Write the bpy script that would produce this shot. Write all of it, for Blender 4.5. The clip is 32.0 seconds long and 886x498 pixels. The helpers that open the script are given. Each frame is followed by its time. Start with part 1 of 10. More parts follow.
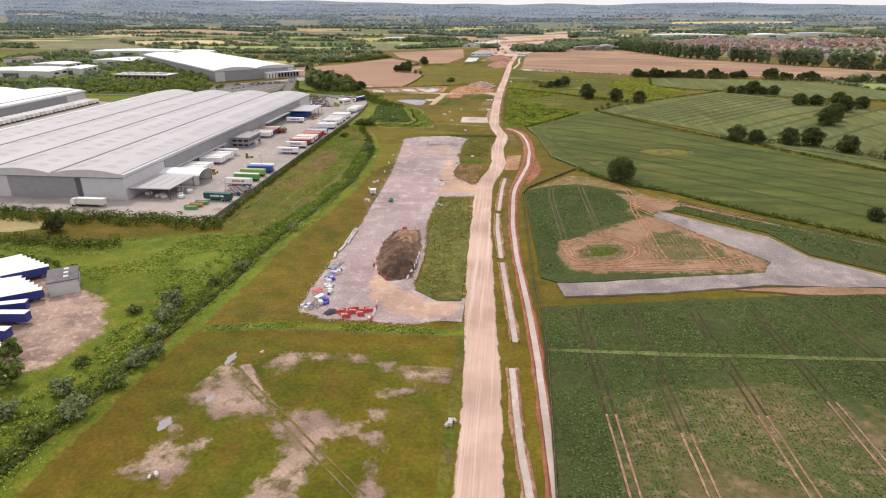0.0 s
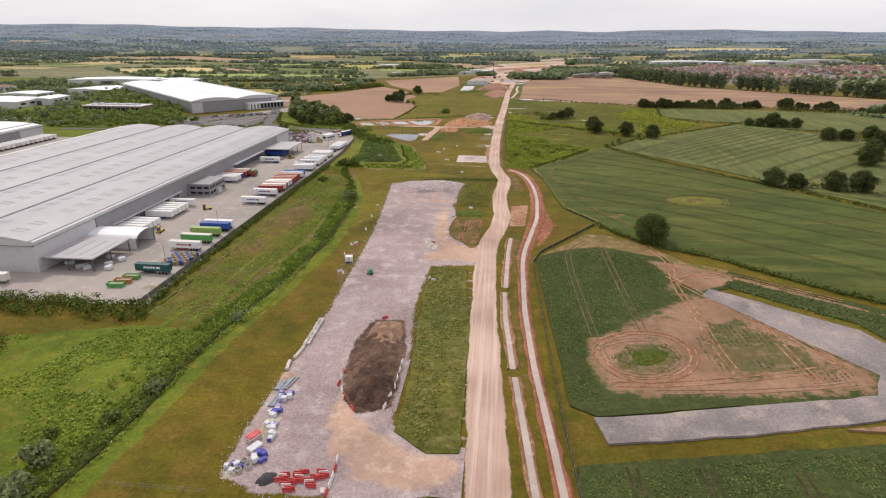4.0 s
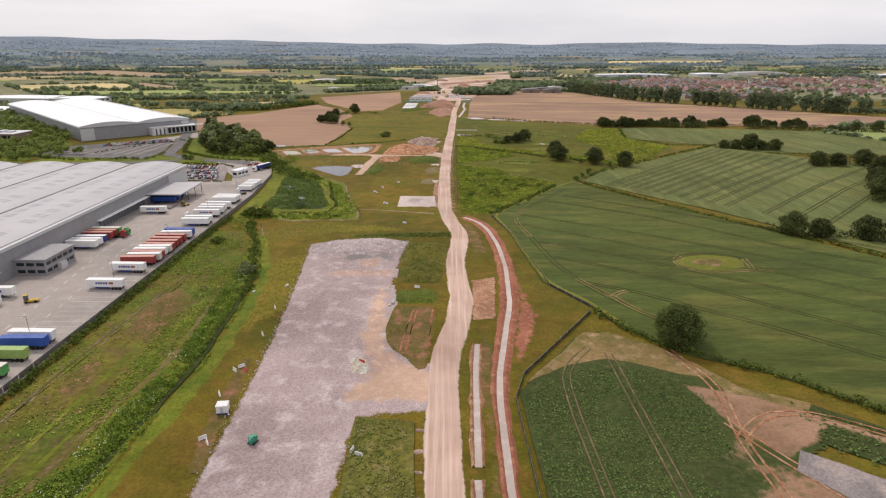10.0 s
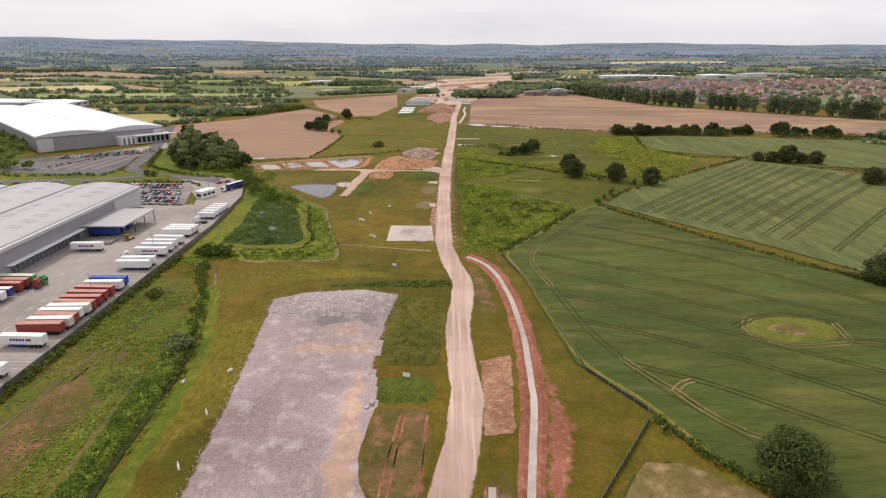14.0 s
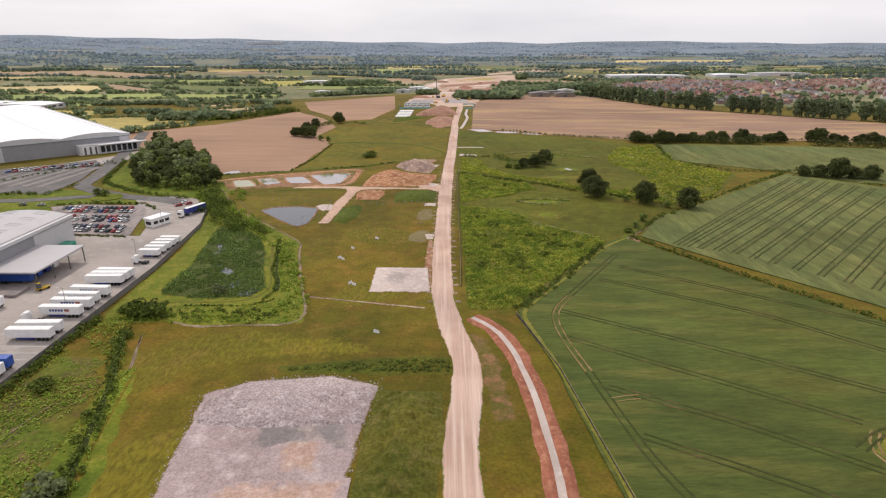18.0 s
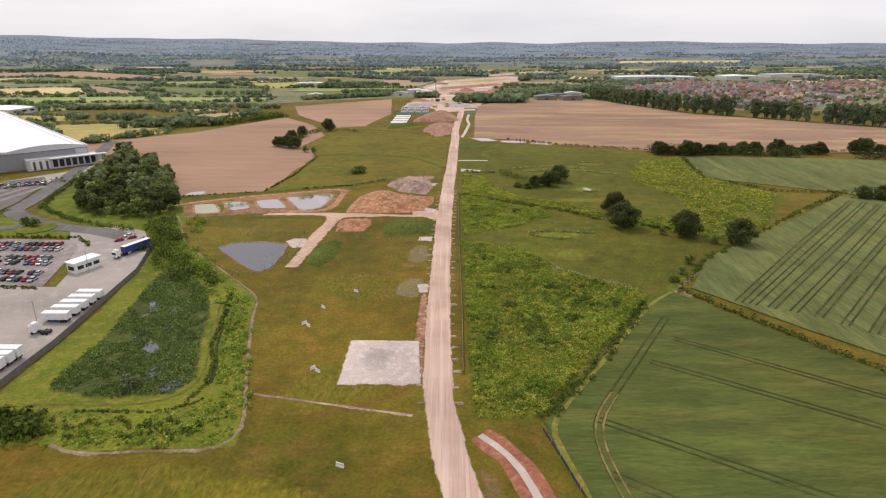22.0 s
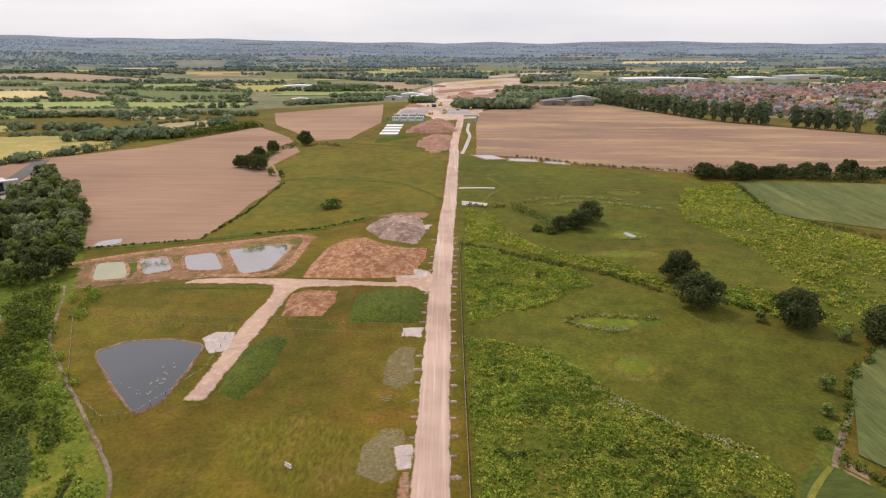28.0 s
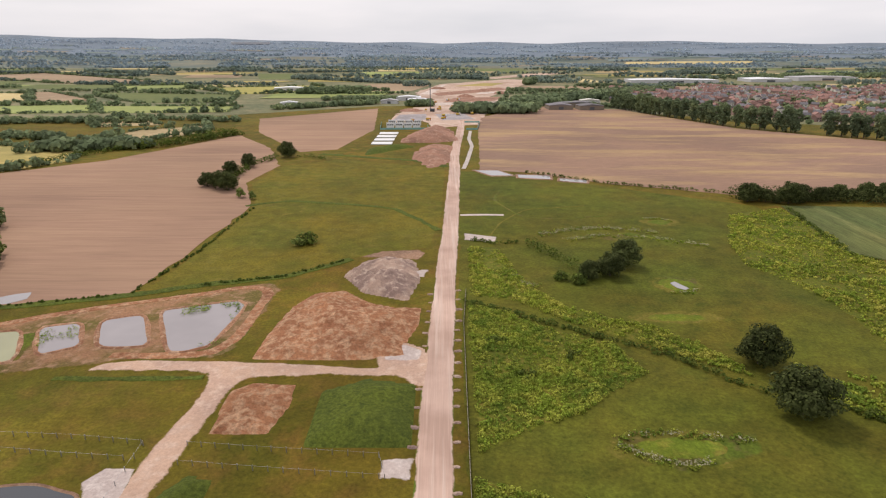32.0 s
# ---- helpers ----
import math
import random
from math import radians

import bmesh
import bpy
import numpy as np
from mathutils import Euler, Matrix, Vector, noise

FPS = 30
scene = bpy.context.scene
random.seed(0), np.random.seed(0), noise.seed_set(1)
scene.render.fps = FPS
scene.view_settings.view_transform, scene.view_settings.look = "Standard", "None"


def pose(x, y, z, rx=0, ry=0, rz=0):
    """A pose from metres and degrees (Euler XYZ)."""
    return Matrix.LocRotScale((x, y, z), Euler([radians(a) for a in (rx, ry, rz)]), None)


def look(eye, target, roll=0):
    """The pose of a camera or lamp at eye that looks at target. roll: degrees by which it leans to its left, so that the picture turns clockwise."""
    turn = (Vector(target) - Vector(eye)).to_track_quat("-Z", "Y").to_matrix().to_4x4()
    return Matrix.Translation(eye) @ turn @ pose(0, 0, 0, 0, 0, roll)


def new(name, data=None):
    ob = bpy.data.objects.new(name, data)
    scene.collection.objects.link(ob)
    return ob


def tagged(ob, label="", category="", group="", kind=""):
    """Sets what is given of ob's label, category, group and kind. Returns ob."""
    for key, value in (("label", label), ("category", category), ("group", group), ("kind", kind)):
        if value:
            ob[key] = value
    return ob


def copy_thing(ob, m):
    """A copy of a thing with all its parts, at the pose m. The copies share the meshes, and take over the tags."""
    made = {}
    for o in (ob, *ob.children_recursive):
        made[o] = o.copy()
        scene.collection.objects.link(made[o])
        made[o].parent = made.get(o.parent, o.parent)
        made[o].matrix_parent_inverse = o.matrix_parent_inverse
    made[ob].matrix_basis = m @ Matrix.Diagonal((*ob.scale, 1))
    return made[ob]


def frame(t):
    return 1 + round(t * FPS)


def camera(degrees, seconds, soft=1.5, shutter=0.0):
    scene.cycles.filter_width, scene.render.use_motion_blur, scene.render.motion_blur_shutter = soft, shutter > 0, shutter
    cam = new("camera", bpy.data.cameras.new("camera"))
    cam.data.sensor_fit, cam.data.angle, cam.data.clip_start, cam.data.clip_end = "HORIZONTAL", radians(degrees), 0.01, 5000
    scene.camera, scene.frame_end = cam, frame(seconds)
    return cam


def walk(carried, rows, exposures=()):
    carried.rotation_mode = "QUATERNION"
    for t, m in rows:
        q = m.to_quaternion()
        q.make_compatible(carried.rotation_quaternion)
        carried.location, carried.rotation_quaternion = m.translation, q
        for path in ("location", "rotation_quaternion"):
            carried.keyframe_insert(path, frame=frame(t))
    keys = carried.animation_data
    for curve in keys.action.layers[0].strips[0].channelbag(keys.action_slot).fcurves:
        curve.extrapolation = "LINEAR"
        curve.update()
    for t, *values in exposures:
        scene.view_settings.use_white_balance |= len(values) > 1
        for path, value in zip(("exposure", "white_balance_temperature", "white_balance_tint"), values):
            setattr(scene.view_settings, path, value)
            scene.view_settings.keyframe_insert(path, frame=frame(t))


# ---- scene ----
# ---------- camera: a drone flying straight ahead at about 86 m
cam = camera(73.7, 32.0, soft=1.2)
PATH = [
    (0, pose(6.59, 1.60, 86.33, 67.69, 0, 5.93)),
    (0.5, pose(5.94, 9.18, 86.34, 67.70, 0, 5.55)),
    (1, pose(5.29, 16.76, 86.35, 67.94, 0, 5.50)),
    (2, pose(4.01, 31.91, 86.37, 68.58, 0, 5.46)),
    (3, pose(2.76, 47.01, 86.38, 69.24, 0, 5.48)),
    (3.5, pose(2.17, 54.56, 86.39, 69.57, 0, 5.48)),
    (5.5, pose(0.04, 84.73, 86.43, 70.95, 0, 5.54)),
    (6, pose(-0.41, 92.33, 86.44, 71.00, 0, 5.59)),
    (6.5, pose(-0.76, 99.96, 86.44, 71.00, 0, 4.85)),
    (7, pose(-1.11, 107.59, 86.45, 71.00, 0, 3.38)),
    (7.5, pose(-1.35, 115.19, 86.44, 71.00, 0, 1.95)),
    (8, pose(-1.59, 122.79, 86.44, 71.01, 0, 0.55)),
    (8.5, pose(-1.74, 130.38, 86.43, 71.00, 0, 0.27)),
    (9, pose(-1.88, 137.98, 86.42, 71.01, 0, 0.23)),
    (10, pose(-2.04, 153.18, 86.40, 71.06, 0, 0.17)),
    (11, pose(-2.08, 168.48, 86.37, 71.08, 0, 0.13)),
    (12, pose(-2.10, 183.93, 86.34, 71.09, 0, 0.14)),
    (13, pose(-2.11, 199.57, 86.32, 71.12, 0, 0.15)),
    (14, pose(-2.06, 215.30, 86.28, 71.10, 0, 0.09)),
    (14.5, pose(-2.00, 223.16, 86.26, 71.05, 0, 0.14)),
    (16.5, pose(-1.55, 254.51, 86.07, 70.99, 0, 0.18)),
    (17, pose(-1.41, 262.33, 86.05, 70.99, 0, 0.15)),
    (18, pose(-1.09, 277.95, 86.00, 70.96, 0, 0.20)),
    (19, pose(-0.74, 293.62, 85.97, 70.97, 0, 0.21)),
    (20, pose(-0.43, 309.34, 85.94, 70.98, 0, 0.23)),
    (21, pose(-0.19, 325.12, 85.90, 70.99, 0, 0.25)),
    (22, pose(-0.04, 340.97, 85.87, 70.98, 0, 0.26)),
    (23, pose(0.01, 356.88, 85.84, 71.00, 0, 0.22)),
    (24, pose(-0.00, 372.83, 85.80, 71.02, 0, 0.23)),
    (25, pose(-0.02, 388.78, 85.75, 70.99, 0, 0.13)),
    (25.5, pose(0.00, 396.77, 85.72, 71.01, 0, 0.08)),
    (27.5, pose(0.25, 428.82, 85.50, 71.00, 0, 0.05)),
    (28, pose(0.29, 436.83, 85.48, 70.99, 0, 0.02)),
    (29, pose(0.34, 452.80, 85.42, 71.01, 0, -0.01)),
    (30, pose(0.38, 468.64, 85.38, 71.00, 0, -0.04)),
    (31, pose(0.40, 484.51, 85.35, 71.00, 0, -0.09)),
    (32, pose(0.40, 500.44, 85.34, 70.99, 0, -0.07)),
]
walk(cam, PATH, exposures=[(0, 0.25, 6480, 12), (3, 0.12, 6480, 12), (5.5, -0.05, 6480, 12), (12, 0.0, 6480, 12), (19, 0.04, 6480, 12), (28, 0.05, 6480, 12), (32, -0.03, 6480, 12)])

# ---------- light: bright overcast with a veiled sun ahead to the left
SUN_EL, SUN_AZ = radians(52), radians(-35)
world = bpy.data.worlds.new("overcast_sky")
scene.world = world
world.use_nodes = True
wt = world.node_tree
wt.nodes.clear()
w_out = wt.nodes.new("ShaderNodeOutputWorld")
w_bg = wt.nodes.new("ShaderNodeBackground")
w_sky = wt.nodes.new("ShaderNodeTexSky")
w_sky.sky_type = "NISHITA"
w_sky.sun_disc = False
w_sky.sun_elevation, w_sky.sun_rotation = SUN_EL, SUN_AZ
w_sky.air_density, w_sky.dust_density = 1.0, 3.0
w_dim = wt.nodes.new("ShaderNodeMix")
w_dim.data_type, w_dim.blend_type = "RGBA", "MULTIPLY"
w_dim.inputs[0].default_value = 1.0
w_dim.inputs[7].default_value = (0.12, 0.12, 0.12, 1)
wt.links.new(w_sky.outputs[0], w_dim.inputs[6])
w_tc = wt.nodes.new("ShaderNodeTexCoord")
w_map = wt.nodes.new("ShaderNodeMapping")
w_map.inputs["Scale"].default_value = (1.2, 1.2, 7.0)
wt.links.new(w_tc.outputs["Generated"], w_map.inputs[0])
w_noise = wt.nodes.new("ShaderNodeTexNoise")
w_noise.inputs["Scale"].default_value = 1.7
w_noise.inputs["Detail"].default_value = 5
w_noise.inputs["Roughness"].default_value = 0.5
wt.links.new(w_map.outputs[0], w_noise.inputs["Vector"])
w_ramp = wt.nodes.new("ShaderNodeValToRGB")
w_ramp.color_ramp.elements[0].position, w_ramp.color_ramp.elements[0].color = 0.3, (0.78, 0.785, 0.82, 1)
w_ramp.color_ramp.elements[1].position, w_ramp.color_ramp.elements[1].color = 0.60, (0.965, 0.935, 0.95, 1)
wt.links.new(w_noise.outputs[0], w_ramp.inputs[0])
w_mix = wt.nodes.new("ShaderNodeMix")
w_mix.data_type = "RGBA"
w_mix.inputs[0].default_value = 0.9
wt.links.new(w_dim.outputs[2], w_mix.inputs[6])
wt.links.new(w_ramp.outputs[0], w_mix.inputs[7])
wt.links.new(w_mix.outputs[2], w_bg.inputs[0])
w_bg.inputs[1].default_value = 0.99
wt.links.new(w_bg.outputs[0], w_out.inputs[0])

sun_data = bpy.data.lights.new("sun", "SUN")
sun_data.energy, sun_data.angle, sun_data.color = 1.85, radians(6), (1.0, 0.93, 0.83)
sun = new("sun", sun_data)
sun.matrix_world = look((math.sin(SUN_AZ) * 900, math.cos(SUN_AZ) * 900, 900 * math.tan(SUN_EL)), (0, 0, 0))


# ---------- materials
def node_mat(name):
    m = bpy.data.materials.new(name)
    m.use_nodes = True
    nt = m.node_tree
    return m, nt, nt.nodes["Principled BSDF"]


def noise_node(nt, scale, vec, detail=3.0, rough=0.55):
    n = nt.nodes.new("ShaderNodeTexNoise")
    n.inputs["Scale"].default_value, n.inputs["Detail"].default_value = scale, detail
    n.inputs["Roughness"].default_value = rough
    nt.links.new(vec, n.inputs["Vector"])
    return n.outputs[0]


def sharpen(nt, sock, lo, hi, a=0.0, b=1.0):
    r = nt.nodes.new("ShaderNodeMapRange")
    r.inputs[1].default_value, r.inputs[2].default_value = lo, hi
    r.inputs[3].default_value, r.inputs[4].default_value = a, b
    nt.links.new(sock, r.inputs[0])
    return r.outputs[0]


def blend(nt, fac, a, b, mode="MIX"):
    n = nt.nodes.new("ShaderNodeMix")
    n.data_type, n.blend_type = "RGBA", mode
    if isinstance(fac, float):
        n.inputs[0].default_value = fac
    else:
        nt.links.new(fac, n.inputs[0])
    for sock, v in ((n.inputs[6], a), (n.inputs[7], b)):
        if isinstance(v, tuple):
            sock.default_value = (*v, 1)
        else:
            nt.links.new(v, sock)
    return n.outputs[2]


def tone(c):
    """Summer-dry greens: a little more red and less blue than fresh ones."""
    return (c[0] * 1.21, c[1] * 1.0, c[2] * 0.98) if c[1] > 0.88 * c[0] and c[1] > 1.25 * c[2] else c


NAT = {}


def nat_nodes(nt, geo, spec):
    """Colour and grain of a natural surface: two tones in patches, a third in specks, light and dark grain."""
    vec = vec_s = geo.outputs["Position"]
    if spec["stretch"]:
        mp = nt.nodes.new("ShaderNodeMapping")
        mp.inputs["Scale"].default_value = spec["stretch"]
        mp.inputs["Rotation"].default_value = (0, 0, spec["turn"])
        nt.links.new(vec, mp.inputs[0])
        vec_s = mp.outputs[0]
    c1, c2, c3 = spec["tones"]
    col = blend(nt, sharpen(nt, noise_node(nt, spec["big"], vec, 5), *spec["patch"]), c1, c2)
    col = blend(nt, sharpen(nt, noise_node(nt, spec["mid"], vec_s, 4, 0.6), *spec["speck"]), col, c3)
    col = scale_colour(nt, col, sharpen(nt, noise_node(nt, spec["big"] * 0.45, vec, 3), 0.3, 0.7, 1 - spec["broad"], 1 + spec["broad"]))
    if spec["hue"]:
        warm, cool = (1 + spec["hue"], 1.0, 1 - spec["hue"]), (1 - spec["hue"], 1.0, 1.0)
        col = blend(nt, 1.0, col, blend(nt, sharpen(nt, noise_node(nt, 0.016, vec, 4, 0.6), 0.36, 0.64), warm, cool), "MULTIPLY")
        col = scale_colour(nt, col, sharpen(nt, noise_node(nt, 0.14, vec_s, 7, 0.7), 0.3, 0.7, 0.72, 1.28))
    g = noise_node(nt, spec["fine"], vec_s, 5, 0.72)
    return scale_colour(nt, col, sharpen(nt, g, 0.25, 0.75, 1 - spec["contrast"], 1 + spec["contrast"])), g


def scale_colour(nt, col, value):
    gray = nt.nodes.new("ShaderNodeCombineColor")
    for i in range(3):
        nt.links.new(value, gray.inputs[i])
    return blend(nt, 1.0, col, gray.outputs[0], "MULTIPLY")


def natural(name, c1, c2, c3, big=0.02, mid=0.15, fine=1.2, rough=0.95, bump=0.3, bump_d=0.15, contrast=0.5,
            patch=(0.42, 0.6), speck=(0.5, 0.68), stretch=None, turn=0.0, island=0.0, per_object=0.0, spec=0.15, through_light=0.0, broad=0.14, hue=0.0):
    """A ground, leaf or stone surface with patches, specks, grain and relief."""
    m, nt, bsdf = node_mat(name)
    tones = (c1, c2, c3) if through_light else tuple(tone(c) for c in (c1, c2, c3))
    NAT[m] = {"tones": tones, "big": big, "mid": mid, "fine": fine, "contrast": contrast, "patch": patch, "speck": speck, "stretch": stretch, "turn": turn, "broad": broad, "hue": hue, "bump": bump, "bump_d": bump_d}
    geo = nt.nodes.new("ShaderNodeNewGeometry")
    col, g = nat_nodes(nt, geo, NAT[m])
    if island:
        col = scale_colour(nt, col, sharpen(nt, geo.outputs["Random Per Island"], 0, 1, 1 - island, 1 + island))
    if per_object:
        oi = nt.nodes.new("ShaderNodeObjectInfo")
        col = scale_colour(nt, col, sharpen(nt, oi.outputs["Random"], 0, 1, 1 - per_object, 1 + per_object))
    nt.links.new(col, bsdf.inputs["Base Color"])
    bsdf.inputs["Roughness"].default_value = rough
    bsdf.inputs["Specular IOR Level"].default_value = spec
    if bump:
        b = nt.nodes.new("ShaderNodeBump")
        b.inputs["Strength"].default_value, b.inputs["Distance"].default_value = bump, bump_d
        nt.links.new(g, b.inputs["Height"])
        nt.links.new(b.outputs[0], bsdf.inputs["Normal"])
    if through_light:
        tr = nt.nodes.new("ShaderNodeBsdfTranslucent")
        nt.links.new(col, tr.inputs["Color"])
        mx = nt.nodes.new("ShaderNodeMixShader")
        mx.inputs[0].default_value = through_light
        nt.links.new(bsdf.outputs[0], mx.inputs[1])
        nt.links.new(tr.outputs[0], mx.inputs[2])
        nt.links.new(mx.outputs[0], nt.nodes["Material Output"].inputs["Surface"])
    return m


WORN = {}


def worn(top, under):
    """One ground surface that frays out over another towards its border."""
    if (top, under) in WORN:
        return WORN[(top, under)]
    m, nt, bsdf = node_mat(top.name + "_over_" + under.name)
    geo = nt.nodes.new("ShaderNodeNewGeometry")
    a, ga = nat_nodes(nt, geo, NAT[top])
    b, gb = nat_nodes(nt, geo, NAT[under])
    at = nt.nodes.new("ShaderNodeAttribute")
    at.attribute_name = "edge"
    add = nt.nodes.new("ShaderNodeMath")
    add.operation = "ADD"
    nt.links.new(at.outputs["Fac"], add.inputs[0])
    nt.links.new(sharpen(nt, noise_node(nt, 0.22, geo.outputs["Position"], 8, 0.72), 0.28, 0.72, -0.62, 0.62), add.inputs[1])
    nt.links.new(blend(nt, sharpen(nt, add.outputs[0], 0.3, 0.7), b, a), bsdf.inputs["Base Color"])
    bsdf.inputs["Roughness"].default_value = 0.95
    bsdf.inputs["Specular IOR Level"].default_value = 0.15
    bp = nt.nodes.new("ShaderNodeBump")
    bp.inputs["Strength"].default_value, bp.inputs["Distance"].default_value = max(0.2, NAT[top]["bump"]), NAT[top]["bump_d"]
    nt.links.new(ga, bp.inputs["Height"])
    nt.links.new(bp.outputs[0], bsdf.inputs["Normal"])
    WORN[(top, under)] = m
    return m


def plain(name, c, rough=0.5, metal=0.0, dirt=0.18, scale=0.8, spec=0.4):
    """Painted, moulded or metal surface with faint dirt."""
    m, nt, bsdf = node_mat(name)
    geo = nt.nodes.new("ShaderNodeNewGeometry")
    n = noise_node(nt, scale, geo.outputs["Position"], 5, 0.6)
    dark = tuple(v * (1 - 2.2 * dirt) for v in c)
    nt.links.new(blend(nt, sharpen(nt, n, 0.35, 0.75), c, dark), bsdf.inputs["Base Color"])
    nt.links.new(sharpen(nt, n, 0.2, 0.8, rough - 0.1, min(1, rough + 0.15)), bsdf.inputs["Roughness"])
    bsdf.inputs["Metallic"].default_value = metal
    bsdf.inputs["Specular IOR Level"].default_value = spec
    return m


def water(name, c, rough=0.03, ior=1.6):
    m, nt, bsdf = node_mat(name)
    geo = nt.nodes.new("ShaderNodeNewGeometry")
    n = noise_node(nt, 0.05, geo.outputs["Position"], 3)
    nt.links.new(blend(nt, sharpen(nt, n, 0.35, 0.65), c, tuple(v * 1.14 for v in c)), bsdf.inputs["Base Color"])
    bsdf.inputs["Roughness"].default_value = rough
    bsdf.inputs["IOR"].default_value = ior
    b = nt.nodes.new("ShaderNodeBump")
    b.inputs["Strength"].default_value, b.inputs["Distance"].default_value = 0.03, 0.02
    nt.links.new(noise_node(nt, 2.5, geo.outputs["Position"], 2), b.inputs["Height"])
    nt.links.new(b.outputs[0], bsdf.inputs["Normal"])
    return m


GRASS = natural("olive_grass", (0.136, 0.101, 0.0112), (0.076, 0.082, 0.0082), (0.155, 0.096, 0.017), 0.03, 0.11, 1.0, broad=0.24, patch=(0.36, 0.64), speck=(0.47, 0.7), contrast=0.42, bump=0.5, bump_d=0.3, hue=0.08)
GRASS_SW = natural("field_grass", (0.102, 0.100, 0.0088), (0.068, 0.092, 0.0078), (0.13, 0.09, 0.0145), 0.03, 0.11, 1.0, patch=(0.38, 0.62), speck=(0.48, 0.7), contrast=0.45, bump=0.5, bump_d=0.3, broad=0.2, hue=0.08)
GRASS_GREEN = natural("lush_grass", (0.105, 0.155, 0.015), (0.07, 0.12, 0.012), (0.145, 0.165, 0.025), 0.03, 0.2, 1.3, contrast=0.45, bump=0.6, bump_d=0.4, hue=0.08)
PASTURE = natural("olive_pasture", (0.118, 0.112, 0.012), (0.088, 0.10, 0.011), (0.145, 0.118, 0.018), 0.03, 0.11, 1.0, contrast=0.4, bump=0.5, bump_d=0.3, hue=0.06)
MOUND_GRASS = natural("hummocky_grass", (0.098, 0.108, 0.017), (0.066, 0.086, 0.013), (0.15, 0.125, 0.032), 0.06, 0.3, 1.1, contrast=0.6, bump=0.8, bump_d=0.5)
GRASS_COARSE = natural("coarse_grass", (0.102, 0.118, 0.026), (0.076, 0.098, 0.019), (0.165, 0.145, 0.048), 0.04, 0.3, 0.9, contrast=0.6, bump=0.8, bump_d=0.4, hue=0.08)
MEADOW = natural("marsh_meadow", (0.078, 0.100, 0.0112), (0.088, 0.092, 0.0118), (0.06, 0.082, 0.0095), 0.03, 0.12, 0.9, contrast=0.45, speck=(0.42, 0.75), broad=0.22, bump=0.6, bump_d=0.3, hue=0.08)
BRACKEN_GROUND = natural("scrub_ground", (0.10, 0.13, 0.014), (0.07, 0.10, 0.011), (0.14, 0.14, 0.025), 0.05, 0.35, 0.8, contrast=0.5, bump=0.8, bump_d=0.5)
BANK = natural("brown_grass_bank", (0.105, 0.112, 0.019), (0.072, 0.115, 0.0135), (0.125, 0.092, 0.036), 0.045, 0.16, 0.8, contrast=0.5, broad=0.2, bump=0.6, bump_d=0.3, hue=0.08)
# Pasture colour lifted and blued evenly to imitate haze over distance.
COUNTRY_HAZED = natural("hazed_pasture", (0.1552, 0.1817, 0.0978), (0.115, 0.1472, 0.0805), (0.2185, 0.2185, 0.1265), 0.004, 0.02, 0.1, contrast=0.4)
ROAD = natural("haul_road_stone", (0.53, 0.37, 0.30), (0.43, 0.29, 0.23), (0.60, 0.46, 0.385), 0.04, 0.7, 2.4, contrast=0.16, stretch=(1, 0.02, 1), bump=0.2)
SAND = natural("sandy_stone", (0.50, 0.335, 0.245), (0.41, 0.275, 0.212), (0.54, 0.39, 0.305), 0.06, 0.3, 1.6, contrast=0.22)
GRAVEL = natural("crushed_stone", (0.375, 0.292, 0.284), (0.30, 0.228, 0.22), (0.46, 0.38, 0.37), 0.03, 0.16, 1.9, contrast=0.45, bump=0.7, bump_d=0.25, broad=0.14)
RUBBLE = natural("coarse_rubble", (0.42, 0.345, 0.335), (0.33, 0.265, 0.255), (0.52, 0.45, 0.44), 0.05, 0.45, 1.6, contrast=0.75, bump=1.0, bump_d=0.5)
GRAVEL_RIM = natural("pale_crushed_stone", (0.54, 0.49, 0.49), (0.44, 0.40, 0.40), (0.62, 0.58, 0.58), 0.06, 0.5, 2.2, contrast=0.4, bump=0.8, bump_d=0.3)
PALE_STONE = natural("pale_stone", (0.50, 0.41, 0.37), (0.44, 0.36, 0.33), (0.56, 0.48, 0.44), 0.06, 0.4, 1.6, contrast=0.2)
TRACK_GREY = natural("grey_hardcore", (0.28, 0.24, 0.232), (0.20, 0.174, 0.168), (0.36, 0.29, 0.262), 0.05, 0.14, 1.5, contrast=0.4)
TRACK_PALE = natural("damp_pale_stone", (0.40, 0.335, 0.31), (0.34, 0.285, 0.265), (0.46, 0.39, 0.36), 0.06, 0.25, 1.5, contrast=0.25)
SOIL = natural("bare_earth", (0.31, 0.185, 0.12), (0.23, 0.14, 0.095), (0.38, 0.25, 0.17), 0.07, 0.4, 1.4, contrast=0.42, bump=0.8, bump_d=0.3)
SOIL_PINK = natural("dried_mud", (0.38, 0.265, 0.205), (0.22, 0.15, 0.125), (0.46, 0.35, 0.28), 0.09, 0.4, 1.8, contrast=0.35)
MUD_GRASS = natural("mud_with_grass", (0.36, 0.255, 0.195), (0.20, 0.135, 0.105), (0.13, 0.098, 0.045), 0.06, 0.2, 1.3, contrast=0.35, speck=(0.52, 0.66))
SLOPE_EARTH = natural("reddish_grass_slope", (0.148, 0.098, 0.036), (0.098, 0.084, 0.018), (0.25, 0.122, 0.068), 0.08, 0.2, 1.2, contrast=0.4)
THIN_GRASS = natural("thin_grass_on_mud", (0.15, 0.115, 0.045), (0.10, 0.10, 0.02), (0.22, 0.155, 0.10), 0.08, 0.25, 1.2, contrast=0.4, hue=0.1)
